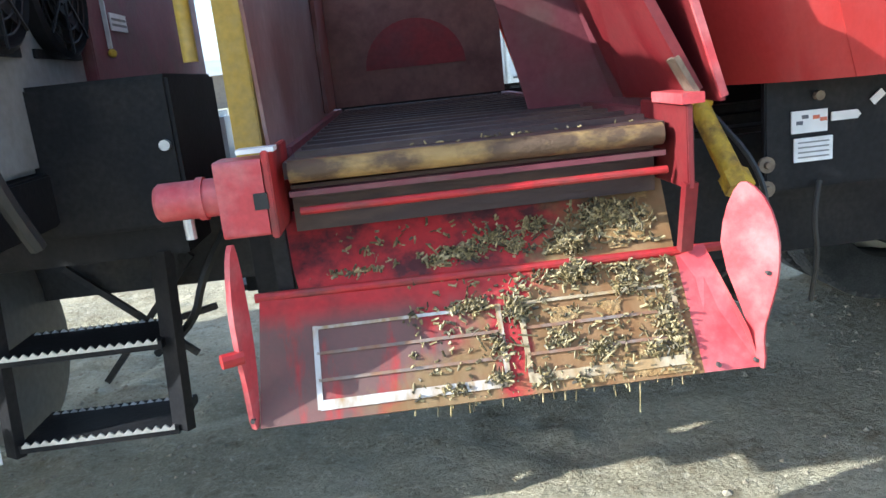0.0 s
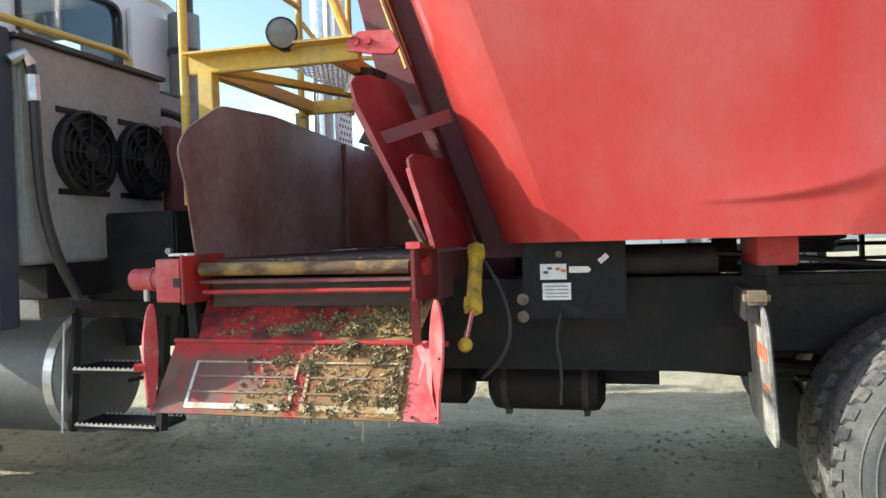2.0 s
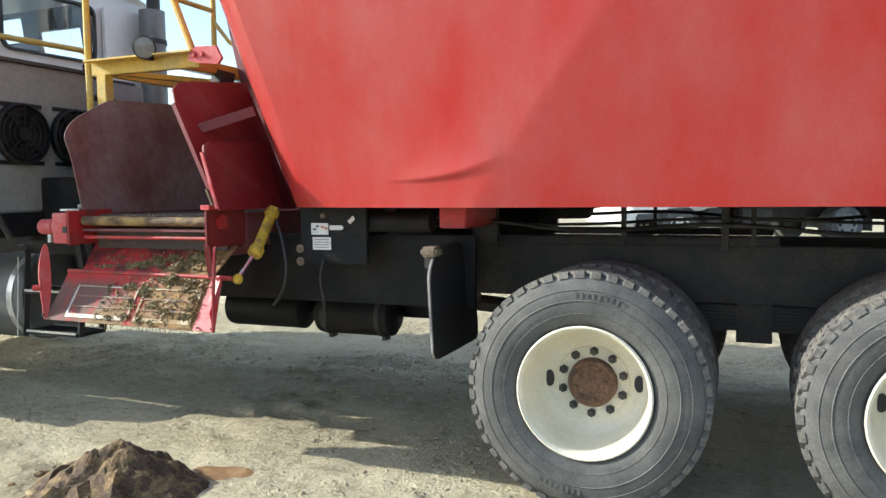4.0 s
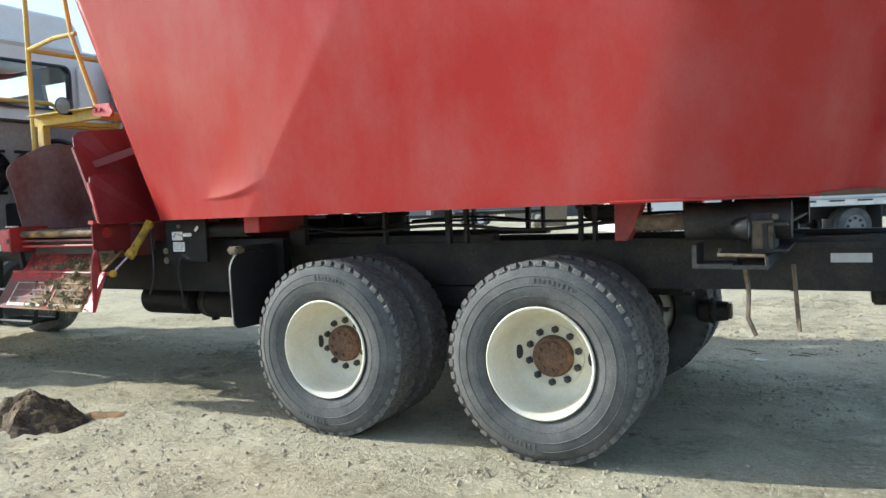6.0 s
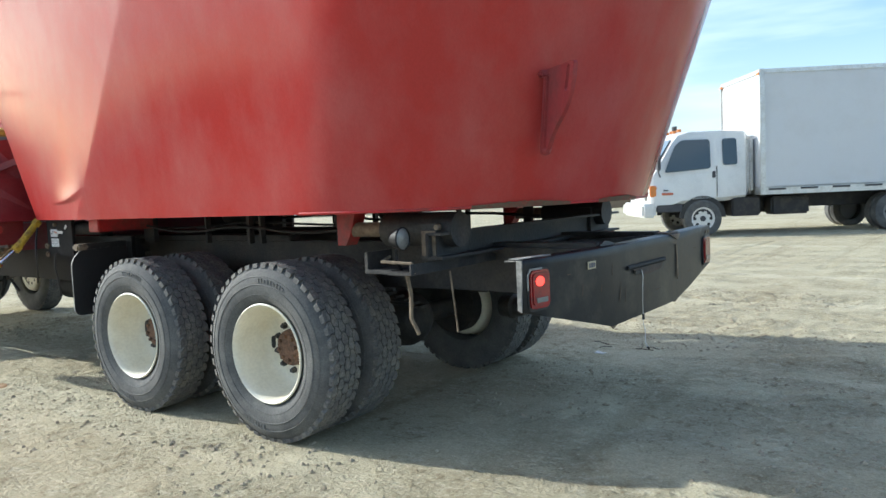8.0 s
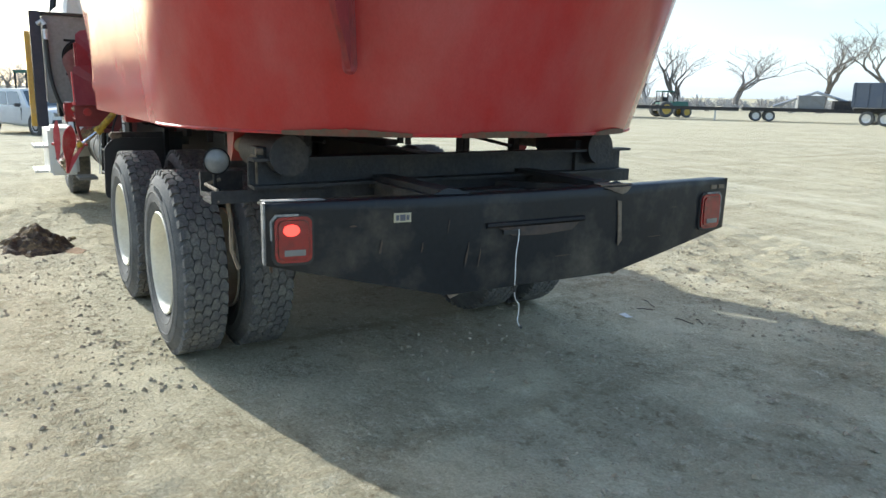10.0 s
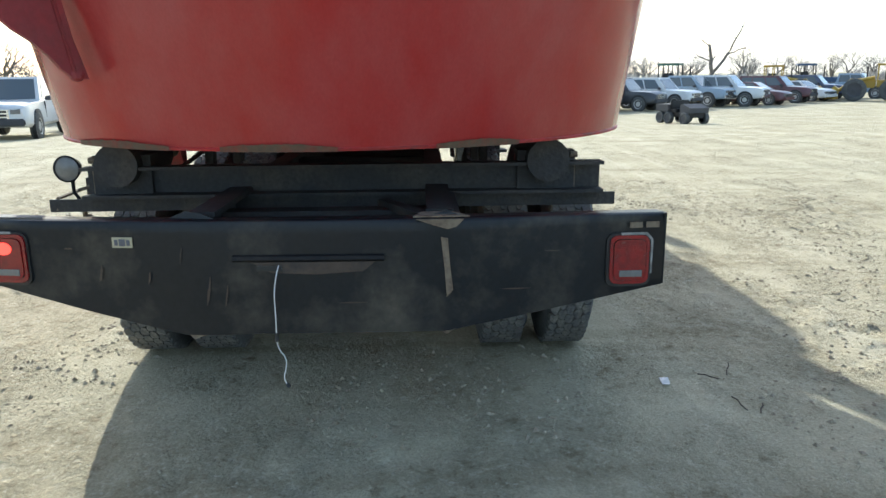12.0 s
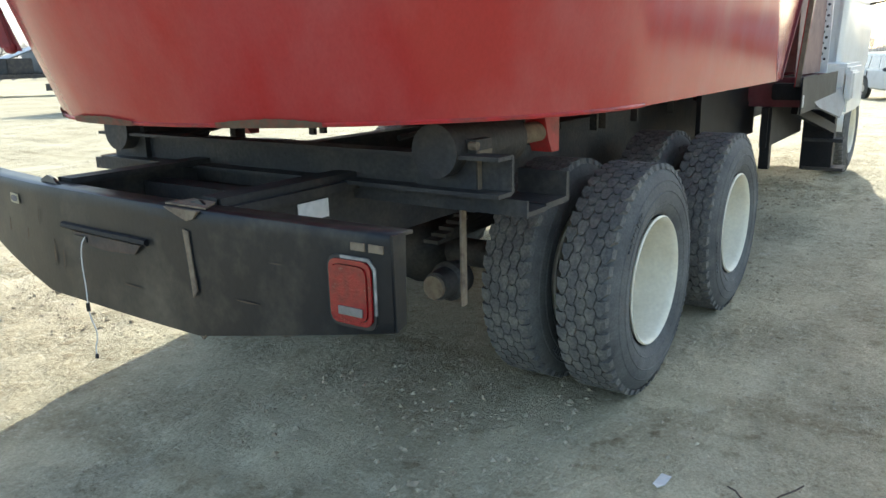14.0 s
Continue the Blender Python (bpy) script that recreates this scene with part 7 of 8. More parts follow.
        part("sill", box(0.30, 0.86, y * 0.93, y * 0.972, 0.56, 0.74, bevel=0.02), PLASTIC, cab)
        w = small_wheel(root, -0.12, y * 0.88, 0.40, 0.24, WHITE)
        for k in range(8):
            a = math.pi * k / 4
            part("wheel_slot", cyl((-0.12 + 0.17 * math.cos(a), y * 0.955, 0.40 + 0.17 * math.sin(a)), (-0.12 + 0.17 * math.cos(a), y * 0.985, 0.40 + 0.17 * math.sin(a)), 0.034, seg=8), HOSE, w)
        part("wheel_cap", cyl((-0.12, y * 0.95, 0.40), (-0.12, y * 1.0, 0.40), 0.06, seg=12), PLASTIC, w)
        for yy in (0.78, 1.04):
            w = small_wheel(root, -4.05, y * yy, 0.40, 0.23, GREY)
        for k in range(8):
            a = math.pi * k / 4
            part("wheel_slot", cyl((-4.05 + 0.17 * math.cos(a), y * 1.11, 0.40 + 0.17 * math.sin(a)), (-4.05 + 0.17 * math.cos(a), y * 1.15, 0.40 + 0.17 * math.sin(a)), 0.034, seg=8), HOSE, w)
        part("mud_flap", box(-4.70, -4.68, y * 0.6, y * 1.12, 0.25, 0.9), PLASTIC, root)
        arch = [(-0.12 + 0.49 * math.cos(a), 0.42 + 0.47 * math.sin(a)) for a in (math.pi * k / 14 for k in range(15))]
        part("wheel_well", plate([(x, y * 0.945, z) for x, z in arch], 0.05), HOSE, cab)
    part("bumper", box(0.86, 1.16, -1.0, 1.0, 0.46, 0.76, bevel=0.05), P_WHITE, root)
    part("grille", box(0.99, 1.02, -0.45, 0.45, 0.98, 1.08), PLASTIC, cab)
    part("chassis", box(-6.4, 0.6, -0.42, 0.42, 0.55, 0.86), FRAME, root)
    for y in (-1, 1):
        part("side_tank", box(-2.4, -1.6, y * 0.45, y * 0.9, 0.42, 0.80, bevel=0.04), FRAME, root)
        part("battery_box", box(-1.35, -0.75, y * 0.45, y * 0.95, 0.42, 0.82, bevel=0.03), FRAME, root)
    part("fairing", box(-1.24, -1.10, -0.9, 0.9, 0.9, 2.1, bevel=0.06), ALU, root)
    part("beacon", cyl((0.1, -0.3, 2.28), (0.1, -0.3, 2.46), 0.06, seg=12), PLASTIC, root)
    for y in (-0.5, -0.1, 0.1, 0.5):
        part("roof_marker", box(0.18, 0.26, y - 0.04, y + 0.04, 2.28, 2.34), LAMP_AMBER, root)
    root.matrix_basis = stand(at, heading) @ Matrix.Scale(1.10, 4)


box_truck((-1.6, 15.86, -0.02), 214)


def utility_buggy(at, heading):
    root = thing("utility_buggy", (0, 0, 0), "dark utility buggy with a cargo bed on dirt", "utility vehicle")
    part("bed", box(-1.35, -0.25, -0.68, 0.68, 0.62, 1.0, bevel=0.03), PLASTIC, root)
    part("nose", plate([(0.55, 0, 0.55), (1.35, 0, 0.60), (1.35, 0, 0.85), (0.75, 0, 1.05), (0.55, 0, 1.0)], 1.2, bevel=0.04), PLASTIC, root)
    part("seat", box(-0.2, 0.25, -0.6, 0.6, 0.6, 0.78, bevel=0.04), HOSE, root)
    part("seat_back", box(-0.26, -0.14, -0.6, 0.6, 0.78, 1.22, bevel=0.04), HOSE, root)
    part("chassis", box(-1.2, 1.2, -0.45, 0.45, 0.35, 0.6), FRAME, root)
    part("steering_column", pipe([(0.6, -0.3, 0.95), (0.4, -0.3, 1.15)], 0.02, 6), HOSE, root)
    for x in (-0.95, -0.3, 0.98):
        for y in (-0.62, 0.62):
            small_wheel(root, x, y, 0.31, 0.25, PLASTIC)
    root.matrix_basis = stand(at, heading) @ Matrix.Scale(0.72, 4)


utility_buggy((-23.4, 11.4), 20)


def tractor(name, label, mat, at, heading, scale=1.0, loader=False, group="machines in the yard"):
    root = thing(name, (0, 0, 0), label, "tractor" if not loader else "loader", group)
    part("bonnet", box(0.3, 2.1, -0.42, 0.42, 0.95, 1.62, bevel=0.08), mat, root)
    cab = part("cab_frame", box(-1.15, 0.25, -0.72, 0.72, 1.0, 1.5, bevel=0.05), mat, root)
    part("cab_seat", box(-0.85, -0.25, -0.28, 0.28, 1.45, 2.05, bevel=0.05), HOSE, root)
    part("cab_roof", box(-1.2, 0.32, -0.78, 0.78, 2.55, 2.70, bevel=0.06), mat, root)
    for x in (-1.08, -0.45, 0.2):
        for y in (-0.69, 0.69):
            part("cab_post", box(x - 0.035, x + 0.035, y - 0.035, y + 0.035, 1.45, 2.58), mat if loader else HOSE, cab)
    for y in (-0.95, 0.95):
        small_wheel(root, -0.75, y, 0.82, 0.5, PLASTIC if loader else mat if mat is not P_GREEN else YELLOW)
        small_wheel(root, 1.65, y * 0.9, 0.55 if not loader else 0.82, 0.4, PLASTIC if loader else mat if mat is not P_GREEN else YELLOW)
    part("exhaust", cyl((0.9, -0.25, 1.6), (0.9, -0.25, 2.5), 0.05, seg=10), HOSE, root)
    part("rear_block", box(-1.5, -0.9, -0.5, 0.5, 0.6, 1.3, bevel=0.05), FRAME, root)
    if loader:
        for y in (-0.55, 0.55):
            part("lift_arm", pipe([(0.4, y, 1.7), (1.9, y, 1.4), (2.9, y, 0.6)], 0.12, 6), mat, root)
        part("bucket", plate([(2.7, 0, 0.15), (3.6, 0, 0.15), (3.0, 0, 1.1), (2.7, 0, 0.9)], 2.5, bevel=0.03), mat, root)
    root.matrix_basis = stand(at, heading) @ Matrix.Scale(scale, 4)
    return root


tractor("wheel_loader", "yellow wheel loader parked in the yard", P_YEL, (-21.5, -19.2, 0), 28, 1.1, True)
tractor("blue_tractor", "blue tractor parked beside a loader", P_TBLUE, (-26.2, -19.0, 0), 60, 0.9)
tractor("backhoe", "small yellow loader parked beside cars", P_YEL, (-47.6, 33.6), 240, 0.95, True)
tractor("green_tractor", "green tractor behind the parked cars", P_GREEN, (-41.5, 8.4), 55, 1.0)
tractor("green_tractor", "green tractor with a blue cab behind cars", P_GREEN, (-38.5, 2.0), 50, 1.0)
tractor("green_tractor", "green tractor behind white pickups", P_GREEN, (-45.8, 18.6), 60, 1.0)
tractor("blue_tractor", "blue tractor behind the parked row", P_TBLUE, (-56.5, 33.2), 70, 1.0)
tractor("backhoe", "yellow backhoe behind the parked row", P_YEL, (-52.5, 28.7), 60, 0.95, True)
tractor("green_tractor", "green tractor at the yard's far side", P_GREEN, (-48.5, 58.0, 0), 70, 0.95)


def excavator(at, heading):
    root = thing("excavator", (0, 0, 0), "yellow tracked excavator standing on a trailer", "excavator")
    part("trailer_deck", box(-5.0, 5.5, -1.25, 1.25, 0.75, 0.95), FRAME, root)
    for x in (-3.6, -2.6):
        for y in (-1.0, 1.0):
            small_wheel(root, x, y, 0.48, 0.3)
    part("trailer_leg", box(4.2, 4.4, -0.6, -0.45, 0.0, 0.8), ALU, root)
    for y in (-0.85, 0.85):
        part("track", plate([(x, y, z) for x, z in rounded([(-1.6, 0.96), (1.6, 0.96), (1.9, 1.4), (-1.9, 1.4)], 0.2)], 0.5), RUBBER, root)
    part("engine_housing", box(-1.7, 0.0, -1.1, 1.1, 1.55, 2.5, bevel=0.12), P_YEL, root)
    part("counterweight", box(-2.0, -1.6, -1.1, 1.1, 1.6, 2.3, bevel=0.1), PLASTIC, root)
    part("cab", box(-0.1, 1.3, -1.1, -0.1, 1.55, 3.05, bevel=0.08), P_YEL, root)
    part("cab_window", box(0.0, 1.33, -1.12, -0.08, 2.2, 2.9, bevel=0.04), GLASS, root)
    part("boom", pipe([(0.6, 0.3, 1.8), (2.3, 0.3, 4.2), (4.4, 0.3, 4.0)], 0.22, 6), P_YEL, root)
    part("stick", pipe([(4.4, 0.3, 4.1), (5.0, 0.3, 2.0)], 0.16, 6), P_YEL, root)
    part("bucket", box(4.6, 5.3, -0.1, 0.7, 1.3, 2.0, bevel=0.1), PLASTIC, root)
    root.matrix_basis = stand(at, heading)


excavator((-12.5, -19.5, 0), 200)


def cabover(at, heading, mat, top, label):
    """A lorry head on, its front towards +x before it is turned."""
    root = thing("lorry", (0, 0, 0), label, "truck", "lorries in the yard")
    cab = part("cab", box(-1.9, 0.0, -0.98, 0.98, 0.75, 1.75, bevel=0.08), mat, root)
    part("upper_cab", box(-1.85, -0.06, -0.94, 0.94, 1.75, 2.35, bevel=0.10), top, root)
    part("windscreen", plate([(-0.055, -0.80, 1.78), (-0.055, 0.80, 1.78), (-0.075, 0.76, 2.18), (-0.075, -0.76, 2.18)], 0.03), CAR_GLASS, cab)
    part("grille", box(-0.02, 0.02, -0.55, 0.55, 0.95, 1.35), PLASTIC, cab)
    part("bumper", box(-0.12, 0.10, -1.0, 1.0, 0.42, 0.74, bevel=0.04), PLASTIC, root)
    for y in (-0.75, 0.75):
        part("headlight", box(0.0, 0.03, y - 0.12, y + 0.12, 0.84, 0.98, bevel=0.01), LENS_CLEAR, cab)
        part("mirror", box(-0.25, -0.12, y * 1.42 - 0.06, y * 1.42 + 0.06, 1.65, 2.1, bevel=0.02), PLASTIC, cab)
        small_wheel(root, -0.9, y, 0.45, 0.3)
        small_wheel(root, -4.6, y, 0.45, 0.3)
    part("chassis", box(-5.8, -1.6, -0.4, 0.4, 0.55, 0.8), FRAME, root)
    part("body", box(-5.8, -2.1, -1.0, 1.0, 0.85, 1.7, bevel=0.05), mat, root)
    root.matrix_basis = stand(at, heading)


cabover((-22.0, -25.6), 42, paint("purple_grey_paint", (0.16, 0.15, 0.21)), paint("pale_violet_paint", (0.26, 0.25, 0.31)), "purple-grey lorry facing the yard")
cabover((-22.3, -22.6), 40, P_GREEN, P_WHITE, "green lorry with a white upper cab")


def low_frame(at, heading):
    root = thing("low_trailer_frame", (0, 0, 0), "long low dark steel trailer frame on the dirt", "trailer")
    for y in (-0.7, 0.7):
        part("long_beam", box(-4.2, 4.2, y - 0.07, y + 0.07, 0.30, 0.52, bevel=0.01), FRAME, root)
    for x in (-4.0, -2.0, 0.0, 2.0, 4.0):
        part("cross_beam", box(x - 0.06, x + 0.06, -0.63, 0.63, 0.34, 0.46), FRAME, root)
    for x in (-4.0, 4.0):
        for y in (-0.7, 0.7):
            part("leg", box(x - 0.08, x + 0.08, y - 0.06, y + 0.06, 0.0, 0.30), FRAME, root)
    root.matrix_basis = stand(at, heading)


low_frame((-13.4, -15.8), 18)


def bus(at, heading):
    root = thing("shuttle_bus", (0, 0, 0), "white shuttle bus parked far off", "bus")
    body = part("body", box(-4, 3.2, -1.15, 1.15, 0.5, 2.9, bevel=0.12), P_WHITE, root)
    part("nose", box(3.2, 4.6, -0.95, 0.95, 0.5, 1.5, bevel=0.15), P_WHITE, root)
    for y in (-1.16, 1.16):
        for k in range(6):
            part("window", box(-3.7 + k * 1.05, -2.8 + k * 1.05, y - 0.02, y + 0.02, 1.6, 2.4), GLASS, body)
        for x in (-2.6, 3.4):
            small_wheel(root, x, y * 0.88, 0.42, 0.3)
    part("windscreen", box(3.19, 3.23, -1.0, 1.0, 1.6, 2.6), GLASS, body)
    root.matrix_basis = stand(at, heading)


bus((-22.5, -36.5, 0), 70)


def flatbed(at, heading, label, length=9.0, load=True, group="trailers in the yard"):
    root = thing("flatbed_trailer", (0, 0, 0), label, "trailer", group)
    part("deck", box(-length / 2, length / 2, -1.25, 1.25, 0.95, 1.15), FRAME, root)
    part("side_rail", box(-length / 2, length / 2, -1.28, -1.25, 0.9, 1.2), FRAME, root)
    for x in (-length / 2 + 1.2, -length / 2 + 2.3):
        for y in (-1.0, 1.0):
            small_wheel(root, x, y, 0.48, 0.3)
    part("leg", box(length / 2 - 2, length / 2 - 1.85, -0.8, -0.6, 0, 0.95), ALU, root)
    if load:
        part("load_crate", box(-1.5, 0.6, -1.0, 1.0, 1.15, 2.3, bevel=0.04), GREY, root)
        part("load_boom", pipe([(-3.4, 0, 1.3), (0, 0, 2.6), (3.2, 0, 1.6)], 0.13, 6), ALU, root)
        part("load_cabinet", box(1.4, 2.8, -0.9, 0.9, 1.15, 1.9, bevel=0.04), FRAME, root)
    root.matrix_basis = stand(at, heading)


flatbed((-16.5, -36.0, 0), 10, "dark flatbed with machinery, far off")
flatbed((-33.0, -29.0), 40, "dark flatbed trailer loaded with steel")
flatbed((-33.0, -15.0, 0), 75, "flatbed trailer with a light boom")
flatbed((-45.5, 52.6, 0), 40, "long dark flatbed trailer at the yard's edge", 15.0, False)
flatbed((-35.0, 61.5, 0), 40, "long dark flatbed trailer beside another", 12.0, True)


def container(at, size, mat, label, heading):
    root = thing("shipping_container", (0, 0, 0), label, "container")
    L, W, H = size
    part("shell", box(-L / 2, L / 2, -W / 2, W / 2, 0.1, H), mat, root)
    for y in (-W / 2 - 0.02, W / 2 + 0.02):
        for k in range(int(L / 0.4)):
            part("rib", box(-L / 2 + 0.1 + k * 0.4, -L / 2 + 0.3 + k * 0.4, y - 0.02, y + 0.02, 0.25, H - 0.15), mat, root)
    root.matrix_basis = stand(at, heading)


container((-52.5, 52.5, 0), (3.4, 2.2, 2.7), P_BLUE, "blue steel container behind a trailer", 60)
container((-36, -32, 0), (6.0, 2.4, 2.6), P_GREEN, "green steel container in the yard", 60)
container((-44, -16, 0), (8.0, 2.4, 2.8), P_BLACK, "dark steel container in the yard", 80)


def long_shed(at, heading):
    root = thing("long_shed", (0, 0, 0), "low reddish-brown shed with open bays", "shed")
    wallm = material("faded_red_siding", (0.30, 0.17, 0.12), 0.8, second=(0.38, 0.27, 0.2), amount=0.6, scale=0.6, bump=0.1)
    part("rear_wall", box(-14, 14, 3.9, 4.1, 0, 2.9), wallm, root)
    for x in (-14, -5, -1.5, 6, 14):
        part("bay_wall", box(x - 0.12, x + 0.12, -4, 3.9, 0, 2.9), wallm, root)
    part("front_wall", box(-5, -1.5, -4, -3.85, 0, 2.9), wallm, root)
    part("front_wall", box(8, 14, -4, -3.85, 0, 2.9), wallm, root)
    part("fascia", box(-14, 14, -4.2, -4.0, 2.7, 3.2), material("pale_fascia", (0.45, 0.33, 0.26), 0.8, bump=0.1), root)
    part("roof", plate([(-14.2, -4.3, 3.2), (14.2, -4.3, 3.2), (14.2, 4.3, 3.5), (-14.2, 4.3, 3.5)], 0.12), ALU, root)
    root.matrix_basis = stand(at, heading)


long_shed((-88, 72, 0), 128)

# ---- bare trees ----
# Trunks and twigs paled in their base colour to suggest distance haze.
BARK = material("haze_paled_grey_bark", (0.16, 0.145, 0.13), 0.9, second=(0.25, 0.23, 0.21), amount=0.7, scale=3, bump=0.4)
TWIGS = material("haze_paled_twigs", (0.36, 0.335, 0.31), 0.9, second=(0.38, 0.35, 0.32), amount=0.6, scale=2, bump=0)


def grow(seed, height, levels=5, spread=0.62):
    """Trunk with limbs as one mesh, all finer twigs as another."""
    r = random.Random(seed)
    meshes = (bmesh.new(), bmesh.new())

    def limb(p, d, L, rad, level):
        bm = meshes[0] if level < 3 else meshes[1]
        pts, q = [p], p
        steps = 3 if level < 4 else 2
        for _ in range(steps):
            d = (d + Vector((r.gauss(0, 0.16), r.gauss(0, 0.16), 0.07 + r.gauss(0, 0.06)))).normalized()
            q = q + d * (L / steps)
            pts.append(q)
        seg = 7 if level == 0 else 5 if level < 3 else 3
        rings = []
        for i, c in enumerate(pts):
            rr = rad * (1 - 0.42 * i / steps)
            t = (pts[min(i + 1, steps)] - pts[max(i - 1, 0)]).normalized()
            u = t.orthogonal().normalized()
            v = t.cross(u)
            rings.append([bm.verts.new(c + (u * math.cos(a) + v * math.sin(a)) * rr) for a in (6.283 * k / seg for k in range(seg))])
        for a, b in zip(rings, rings[1:]):
            for k in range(seg):
                bm.faces.new((a[k], a[(k + 1) % seg], b[(k + 1) % seg], b[k]))
        if level >= levels:
            return
        for k in range(r.choice((2, 3, 3)) if level else r.choice((3, 4))):
            at = pts[-1] if k < 2 else pts[r.randint(1, steps)]
            ax = Vector((r.gauss(0, 1), r.gauss(0, 1), r.gauss(0, 0.3))).normalized()
            nd = (d + ax * r.uniform(0.4, 1.0) * spread * 1.3).normalized()
            limb(at, nd, L * r.uniform(0.62, 0.86), rad * 0.58 * r.uniform(0.75, 1.1), level + 1)

    limb(Vector((0, 0, -0.1)), Vector((r.gauss(0, 0.08), r.gauss(0, 0.08), 1)), height * 0.24, height * 0.026, 0)
    return meshes


def bare_tree(seed, height, levels, spread, label):
    root = thing("bare_tree", (0, 0, 0), label, "tree", "bare trees at the yard's edge")
    t, c = grow(seed, height, levels, spread)
    part("trunk", t, BARK, root)
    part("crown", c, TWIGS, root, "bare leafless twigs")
    return root


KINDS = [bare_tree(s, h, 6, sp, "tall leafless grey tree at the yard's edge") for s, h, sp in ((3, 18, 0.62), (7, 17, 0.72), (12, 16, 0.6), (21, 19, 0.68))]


def dead_tree(at):
    """A gaunt tree: a snapped trunk, one long leaning leader and a few broken limbs."""
    root = thing("dead_tree", (0, 0, 0), "gaunt leafless tree with broken limbs", "tree")
    r = random.Random(31)
    bm = bmesh.new()

    def limb(p, q, r0, r1, forks):
        p, q = Vector(p), Vector(q)
        pts = [p.lerp(q, k / 5) + Vector((r.gauss(0, 0.07), r.gauss(0, 0.07), r.gauss(0, 0.05))) * (0 if k == 0 else 1) for k in range(6)]
        for k in range(5):
            cyl(pts[k], pts[k + 1], r0 + (r1 - r0) * k / 5, r0 + (r1 - r0) * (k + 1) / 5, 7, bm)
        for k in range(forks):
            a = pts[r.randint(2, 4)]
            d = (q - p).normalized() + Vector((r.gauss(0, 0.6), r.gauss(0, 0.6), r.gauss(0.1, 0.3)))
            limb(a, a + d * r.uniform(0.5, 1.1), r1 * 0.8, 0.02, 0)
    limb((0, 0, -0.2), (0.1, -0.1, 3.0), 0.34, 0.27, 0)
    limb((0.1, -0.1, 2.9), (0.2, -0.7, 6.2), 0.26, 0.16, 3)
    limb((0.1, 0.0, 2.7), (0.6, 2.0, 5.4), 0.22, 0.13, 1)
    limb((0.6, 2.0, 5.4), (0.9, 3.6, 8.9), 0.13, 0.04, 3)
    limb((0.4, 1.5, 4.9), (0.8, 4.2, 5.9), 0.10, 0.04, 2)
    limb((0.1, -0.3, 4.2), (0.2, -2.4, 5.0), 0.11, 0.04, 2)
    limb((0.2, -0.7, 6.0), (0.2, -1.9, 6.9), 0.09, 0.03, 2)
    part("trunk", bm, BARK, root)
    root.matrix_basis = stand(at, 12) @ Matrix.Scale(0.74, 4)


dead_tree((-66, 28.6))
SPOTS = [(-100, 70, 0.9), (-102, 83, 1.0), (-88, 96, 0.9), (-128, 76, 0.5), (-104, 74, 0.8), (-99, 80, 1.15), (-96, 86, 1.0), (-92, 92, 1.1), (-84, 100, 0.95), (-78, 106, 0.9), (-62, 104, 1.1), (-54, 106, 1.0), (-150, 66, 0.6), (-165, 50, 0.55), (-160, 34, 0.5),
         (-170, 12, 0.5), (-170, -4, 0.5), (-150, 74, 0.55), (-155, 24, 0.45), (-160, 2, 0.45), (-130, -30, 0.8), (-110, -60, 0.8), (-70, -90, 0.8), (-10, 125, 0.9), (5, 110, 0.9), (22, 118, 0.9)]
rng = random.Random(2)
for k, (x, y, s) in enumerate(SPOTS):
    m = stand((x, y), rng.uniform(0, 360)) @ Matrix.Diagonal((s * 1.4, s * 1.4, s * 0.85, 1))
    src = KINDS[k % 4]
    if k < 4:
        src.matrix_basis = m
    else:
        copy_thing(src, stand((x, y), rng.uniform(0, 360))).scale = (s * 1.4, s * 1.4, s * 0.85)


r_belt = random.Random(14)
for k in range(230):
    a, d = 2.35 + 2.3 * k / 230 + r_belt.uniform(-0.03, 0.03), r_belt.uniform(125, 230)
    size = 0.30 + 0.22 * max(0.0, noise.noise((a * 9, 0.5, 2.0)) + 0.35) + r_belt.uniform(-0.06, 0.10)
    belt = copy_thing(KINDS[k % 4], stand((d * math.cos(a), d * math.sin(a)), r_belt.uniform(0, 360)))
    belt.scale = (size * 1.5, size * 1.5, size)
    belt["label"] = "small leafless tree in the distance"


# The pale scrub colour carries the horizon's haze.
HAZY = material("haze_paled_scrub", (0.46, 0.44, 0.42), 0.95, second=(0.36, 0.34, 0.32), amount=0.6, scale=0.1, bump=0, island=0.3)


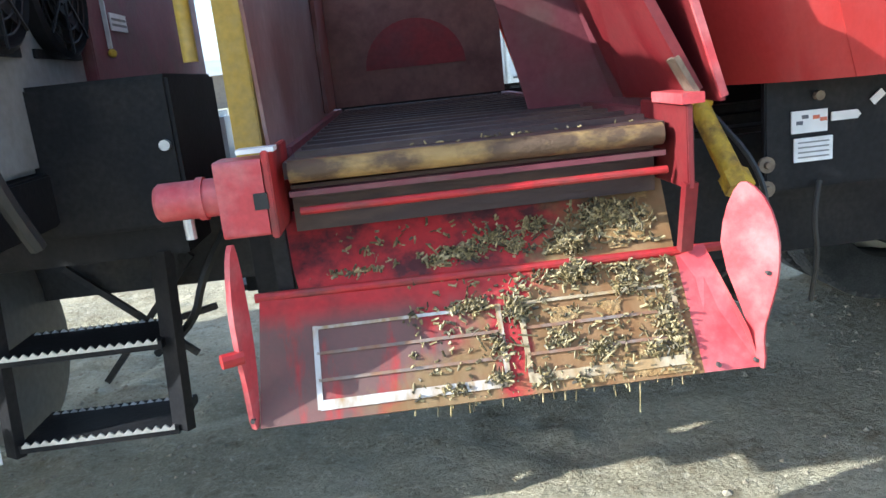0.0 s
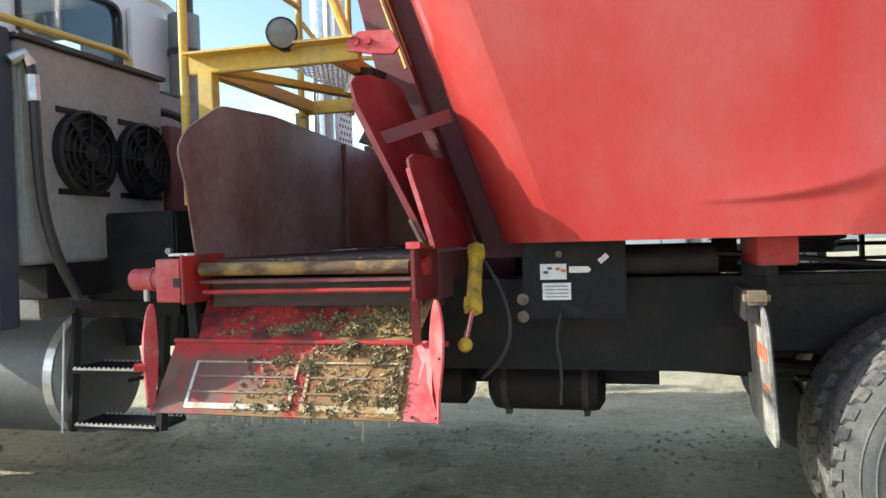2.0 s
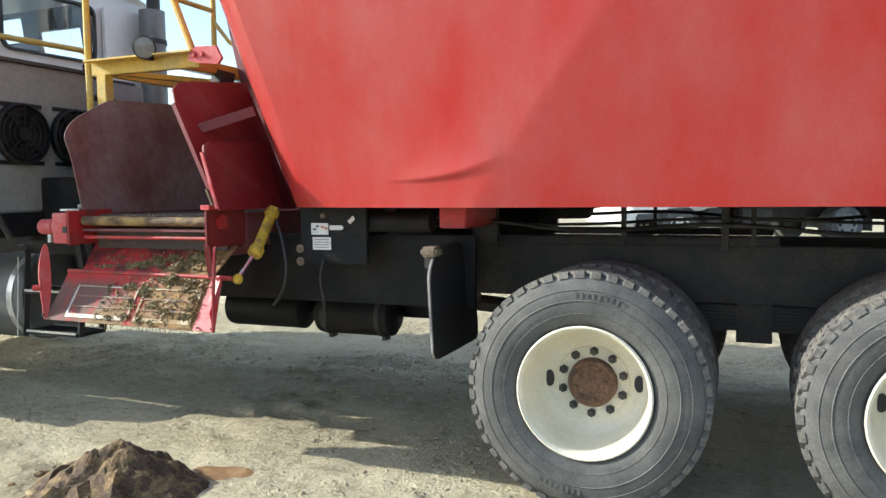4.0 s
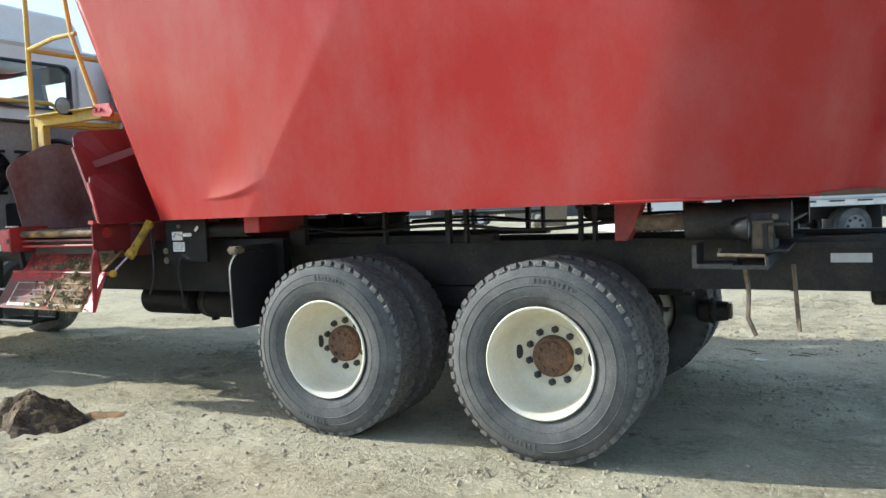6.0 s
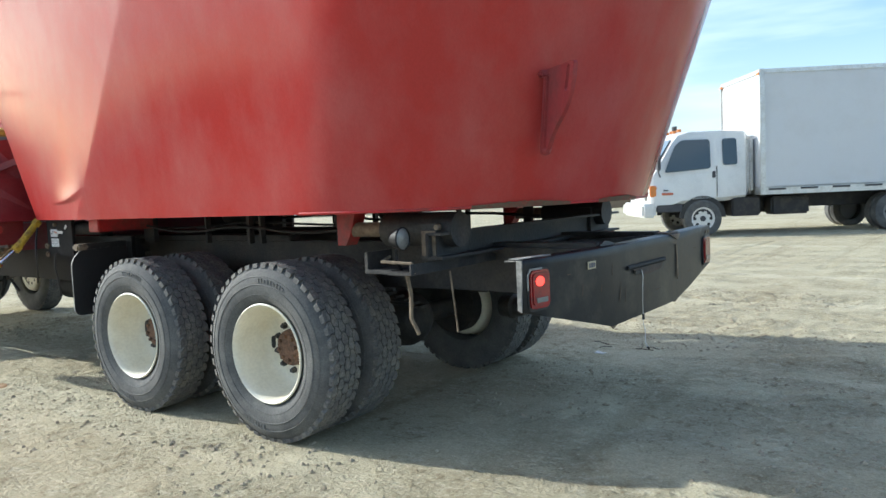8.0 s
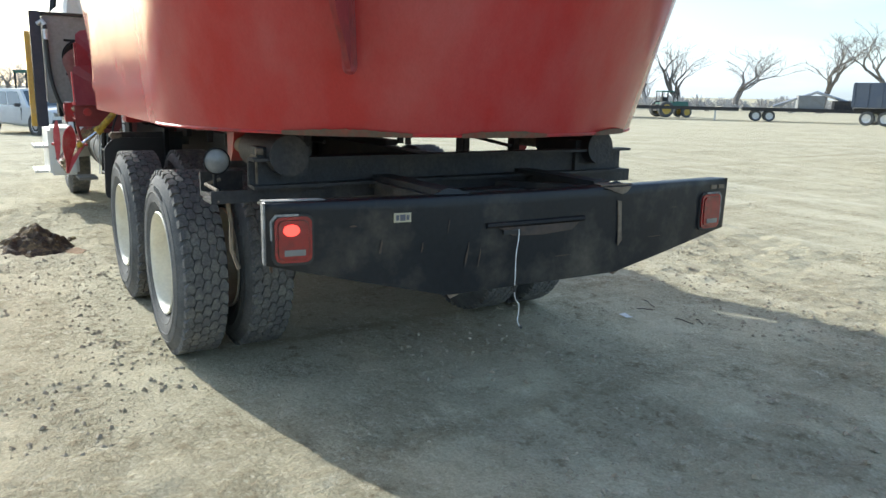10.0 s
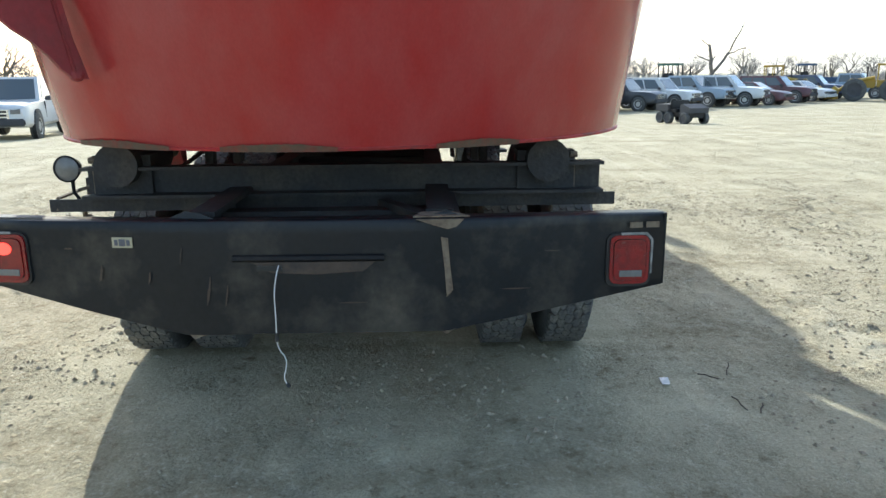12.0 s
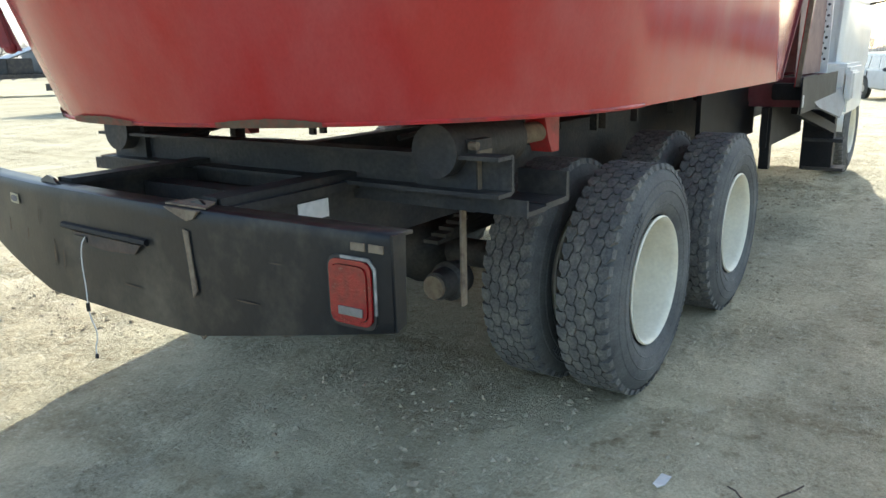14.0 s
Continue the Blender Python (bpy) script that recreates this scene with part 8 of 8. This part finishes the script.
def far_woods():
    """A low belt of leafless scrub along the horizon: rounded fans of fine twigs."""
    r = random.Random(9)
    verts, faces = [], []
    for k in range(2200):
        a, d = r.uniform(1.2, 4.9), r.uniform(105, 240)
        x, y = d * math.cos(a), d * math.sin(a)
        h = (1.6 + 1.6 * max(0.0, noise.noise((a * 12, d * 0.02, 1)))) * r.uniform(0.6, 1.35)
        wide, z0 = h * r.uniform(0.7, 1.3), yard_drop(x)
        for j in range(60):
            u, e = r.uniform(0, 6.283), r.uniform(0.05, 1.0) ** 0.7
            out, up = wide * math.cos(e * 1.5), h * (0.25 + 0.75 * math.sin(e * 1.5))
            f = r.uniform(0.55, 1.0)
            tx, ty, tz = x + out * f * math.cos(u), y + out * f * math.sin(u), z0 + up * f
            b = r.uniform(0.1, 0.5)
            bx, by, bz = x + (tx - x) * b * 0.6, y + (ty - y) * b * 0.6, z0 + up * f * b
            w = r.uniform(0.03, 0.07)
            sx, sy = -w * math.sin(a), w * math.cos(a)
            o = len(verts)
            verts += [(bx - sx, by - sy, bz), (bx + sx, by + sy, bz), (tx + sx * 0.5, ty + sy * 0.5, tz), (tx - sx * 0.5, ty - sy * 0.5, tz + 0.1)]
            faces.append((o, o + 1, o + 2, o + 3))
    me = bpy.data.meshes.new("far_scrub")
    me.from_pydata(verts, [], faces)
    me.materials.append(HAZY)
    tagged(new("far_scrub", me), "distant leafless scrub along the horizon", "trees", kind="stuff")


far_woods()


# across the yard, behind the box truck
def metal_shed(at, heading):
    root = thing("metal_shed", (0, 0, 0), "low pale metal shed across the yard", "shed")
    sheet = material("pale_metal_sheet", (0.50, 0.50, 0.48), 0.6, second=(0.40, 0.39, 0.36), amount=0.6, scale=0.5, bump=0.05)
    walls = bmesh.new()
    for x0, x1, y0, y1 in ((-9, 9, -5, -4.85), (-9, 9, 4.85, 5), (-9, -8.85, -5, 5), (8.85, 9, -5, 5)):
        box(x0, x1, y0, y1, 0, 4.3, walls)
    part("wall", walls, material("brown_shed_siding", (0.27, 0.22, 0.17), 0.8, bump=0.1), root)
    for y0, y1 in ((-5.4, 0), (5.4, 0)):
        part("roof", plate([(-9.4, y0, 4.2), (9.4, y0, 4.2), (9.4, y1, 6.2), (-9.4, y1, 6.2)], 0.1), sheet, root)
    for x in (-7.5, 7.5):
        part("gable", plate([(x * 1.19, -5, 4.25), (x * 1.19, 5, 4.25), (x * 1.19, 0, 6.1)], 0.1), sheet, root)
    part("shed_door", box(-3, 2, -5.1, -4.98, 0, 3.6), PLASTIC, root)
    root.matrix_basis = stand(at, heading)


metal_shed((-31.0, 96.0, 0), 25)


def dump_trailer(at, heading):
    root = thing("dump_trailer", (0, 0, 0), "blue-grey dump trailer parked far off", "trailer")
    bluegrey = material("blue_grey_paint", (0.09, 0.11, 0.15), 0.5, second=(0.14, 0.15, 0.17), amount=0.6, scale=0.8, bump=0.05)
    body = part("body", box(-4.5, 4.0, -1.2, 1.2, 1.25, 3.0, bevel=0.06), bluegrey, root)
    for k in range(10):
        for y in (-1.23, 1.23):
            part("rib", box(-4.4 + k * 0.9, -4.3 + k * 0.9, y - 0.04, y + 0.04, 1.3, 2.95), bluegrey, body)
    part("chassis", box(-4.5, 4.6, -0.5, 0.5, 0.9, 1.2), FRAME, root)
    for x in (-3.4, -2.2, 2.6):
        for y in (-1.0, 1.0):
            small_wheel(root, x, y, 0.5, 0.3)
    root.matrix_basis = stand(at, heading)


dump_trailer((-22.5, 55.0, 0), 15)
ramp = thing("loading_ramp", (0, 0, 0), "rusty brown steel loading ramp across the yard", "ramp")
part("ramp_side", plate([(-1.3, -0.9, 0.02), (0.6, -0.9, 0.02), (0.75, -0.9, 2.15), (0.55, -0.9, 2.15)], 0.08), SCUFF, ramp)
part("ramp_side", plate([(-1.3, 0.9, 0.02), (0.6, 0.9, 0.02), (0.75, 0.9, 2.15), (0.55, 0.9, 2.15)], 0.08), SCUFF, ramp)
part("ramp_deck", plate([(-1.35, -0.9, 0.05), (-1.35, 0.9, 0.05), (0.6, 0.9, 2.1), (0.6, -0.9, 2.1)], 0.06), SCUFF, ramp)
ramp.matrix_basis = stand((-12.2, 37.8), 20)
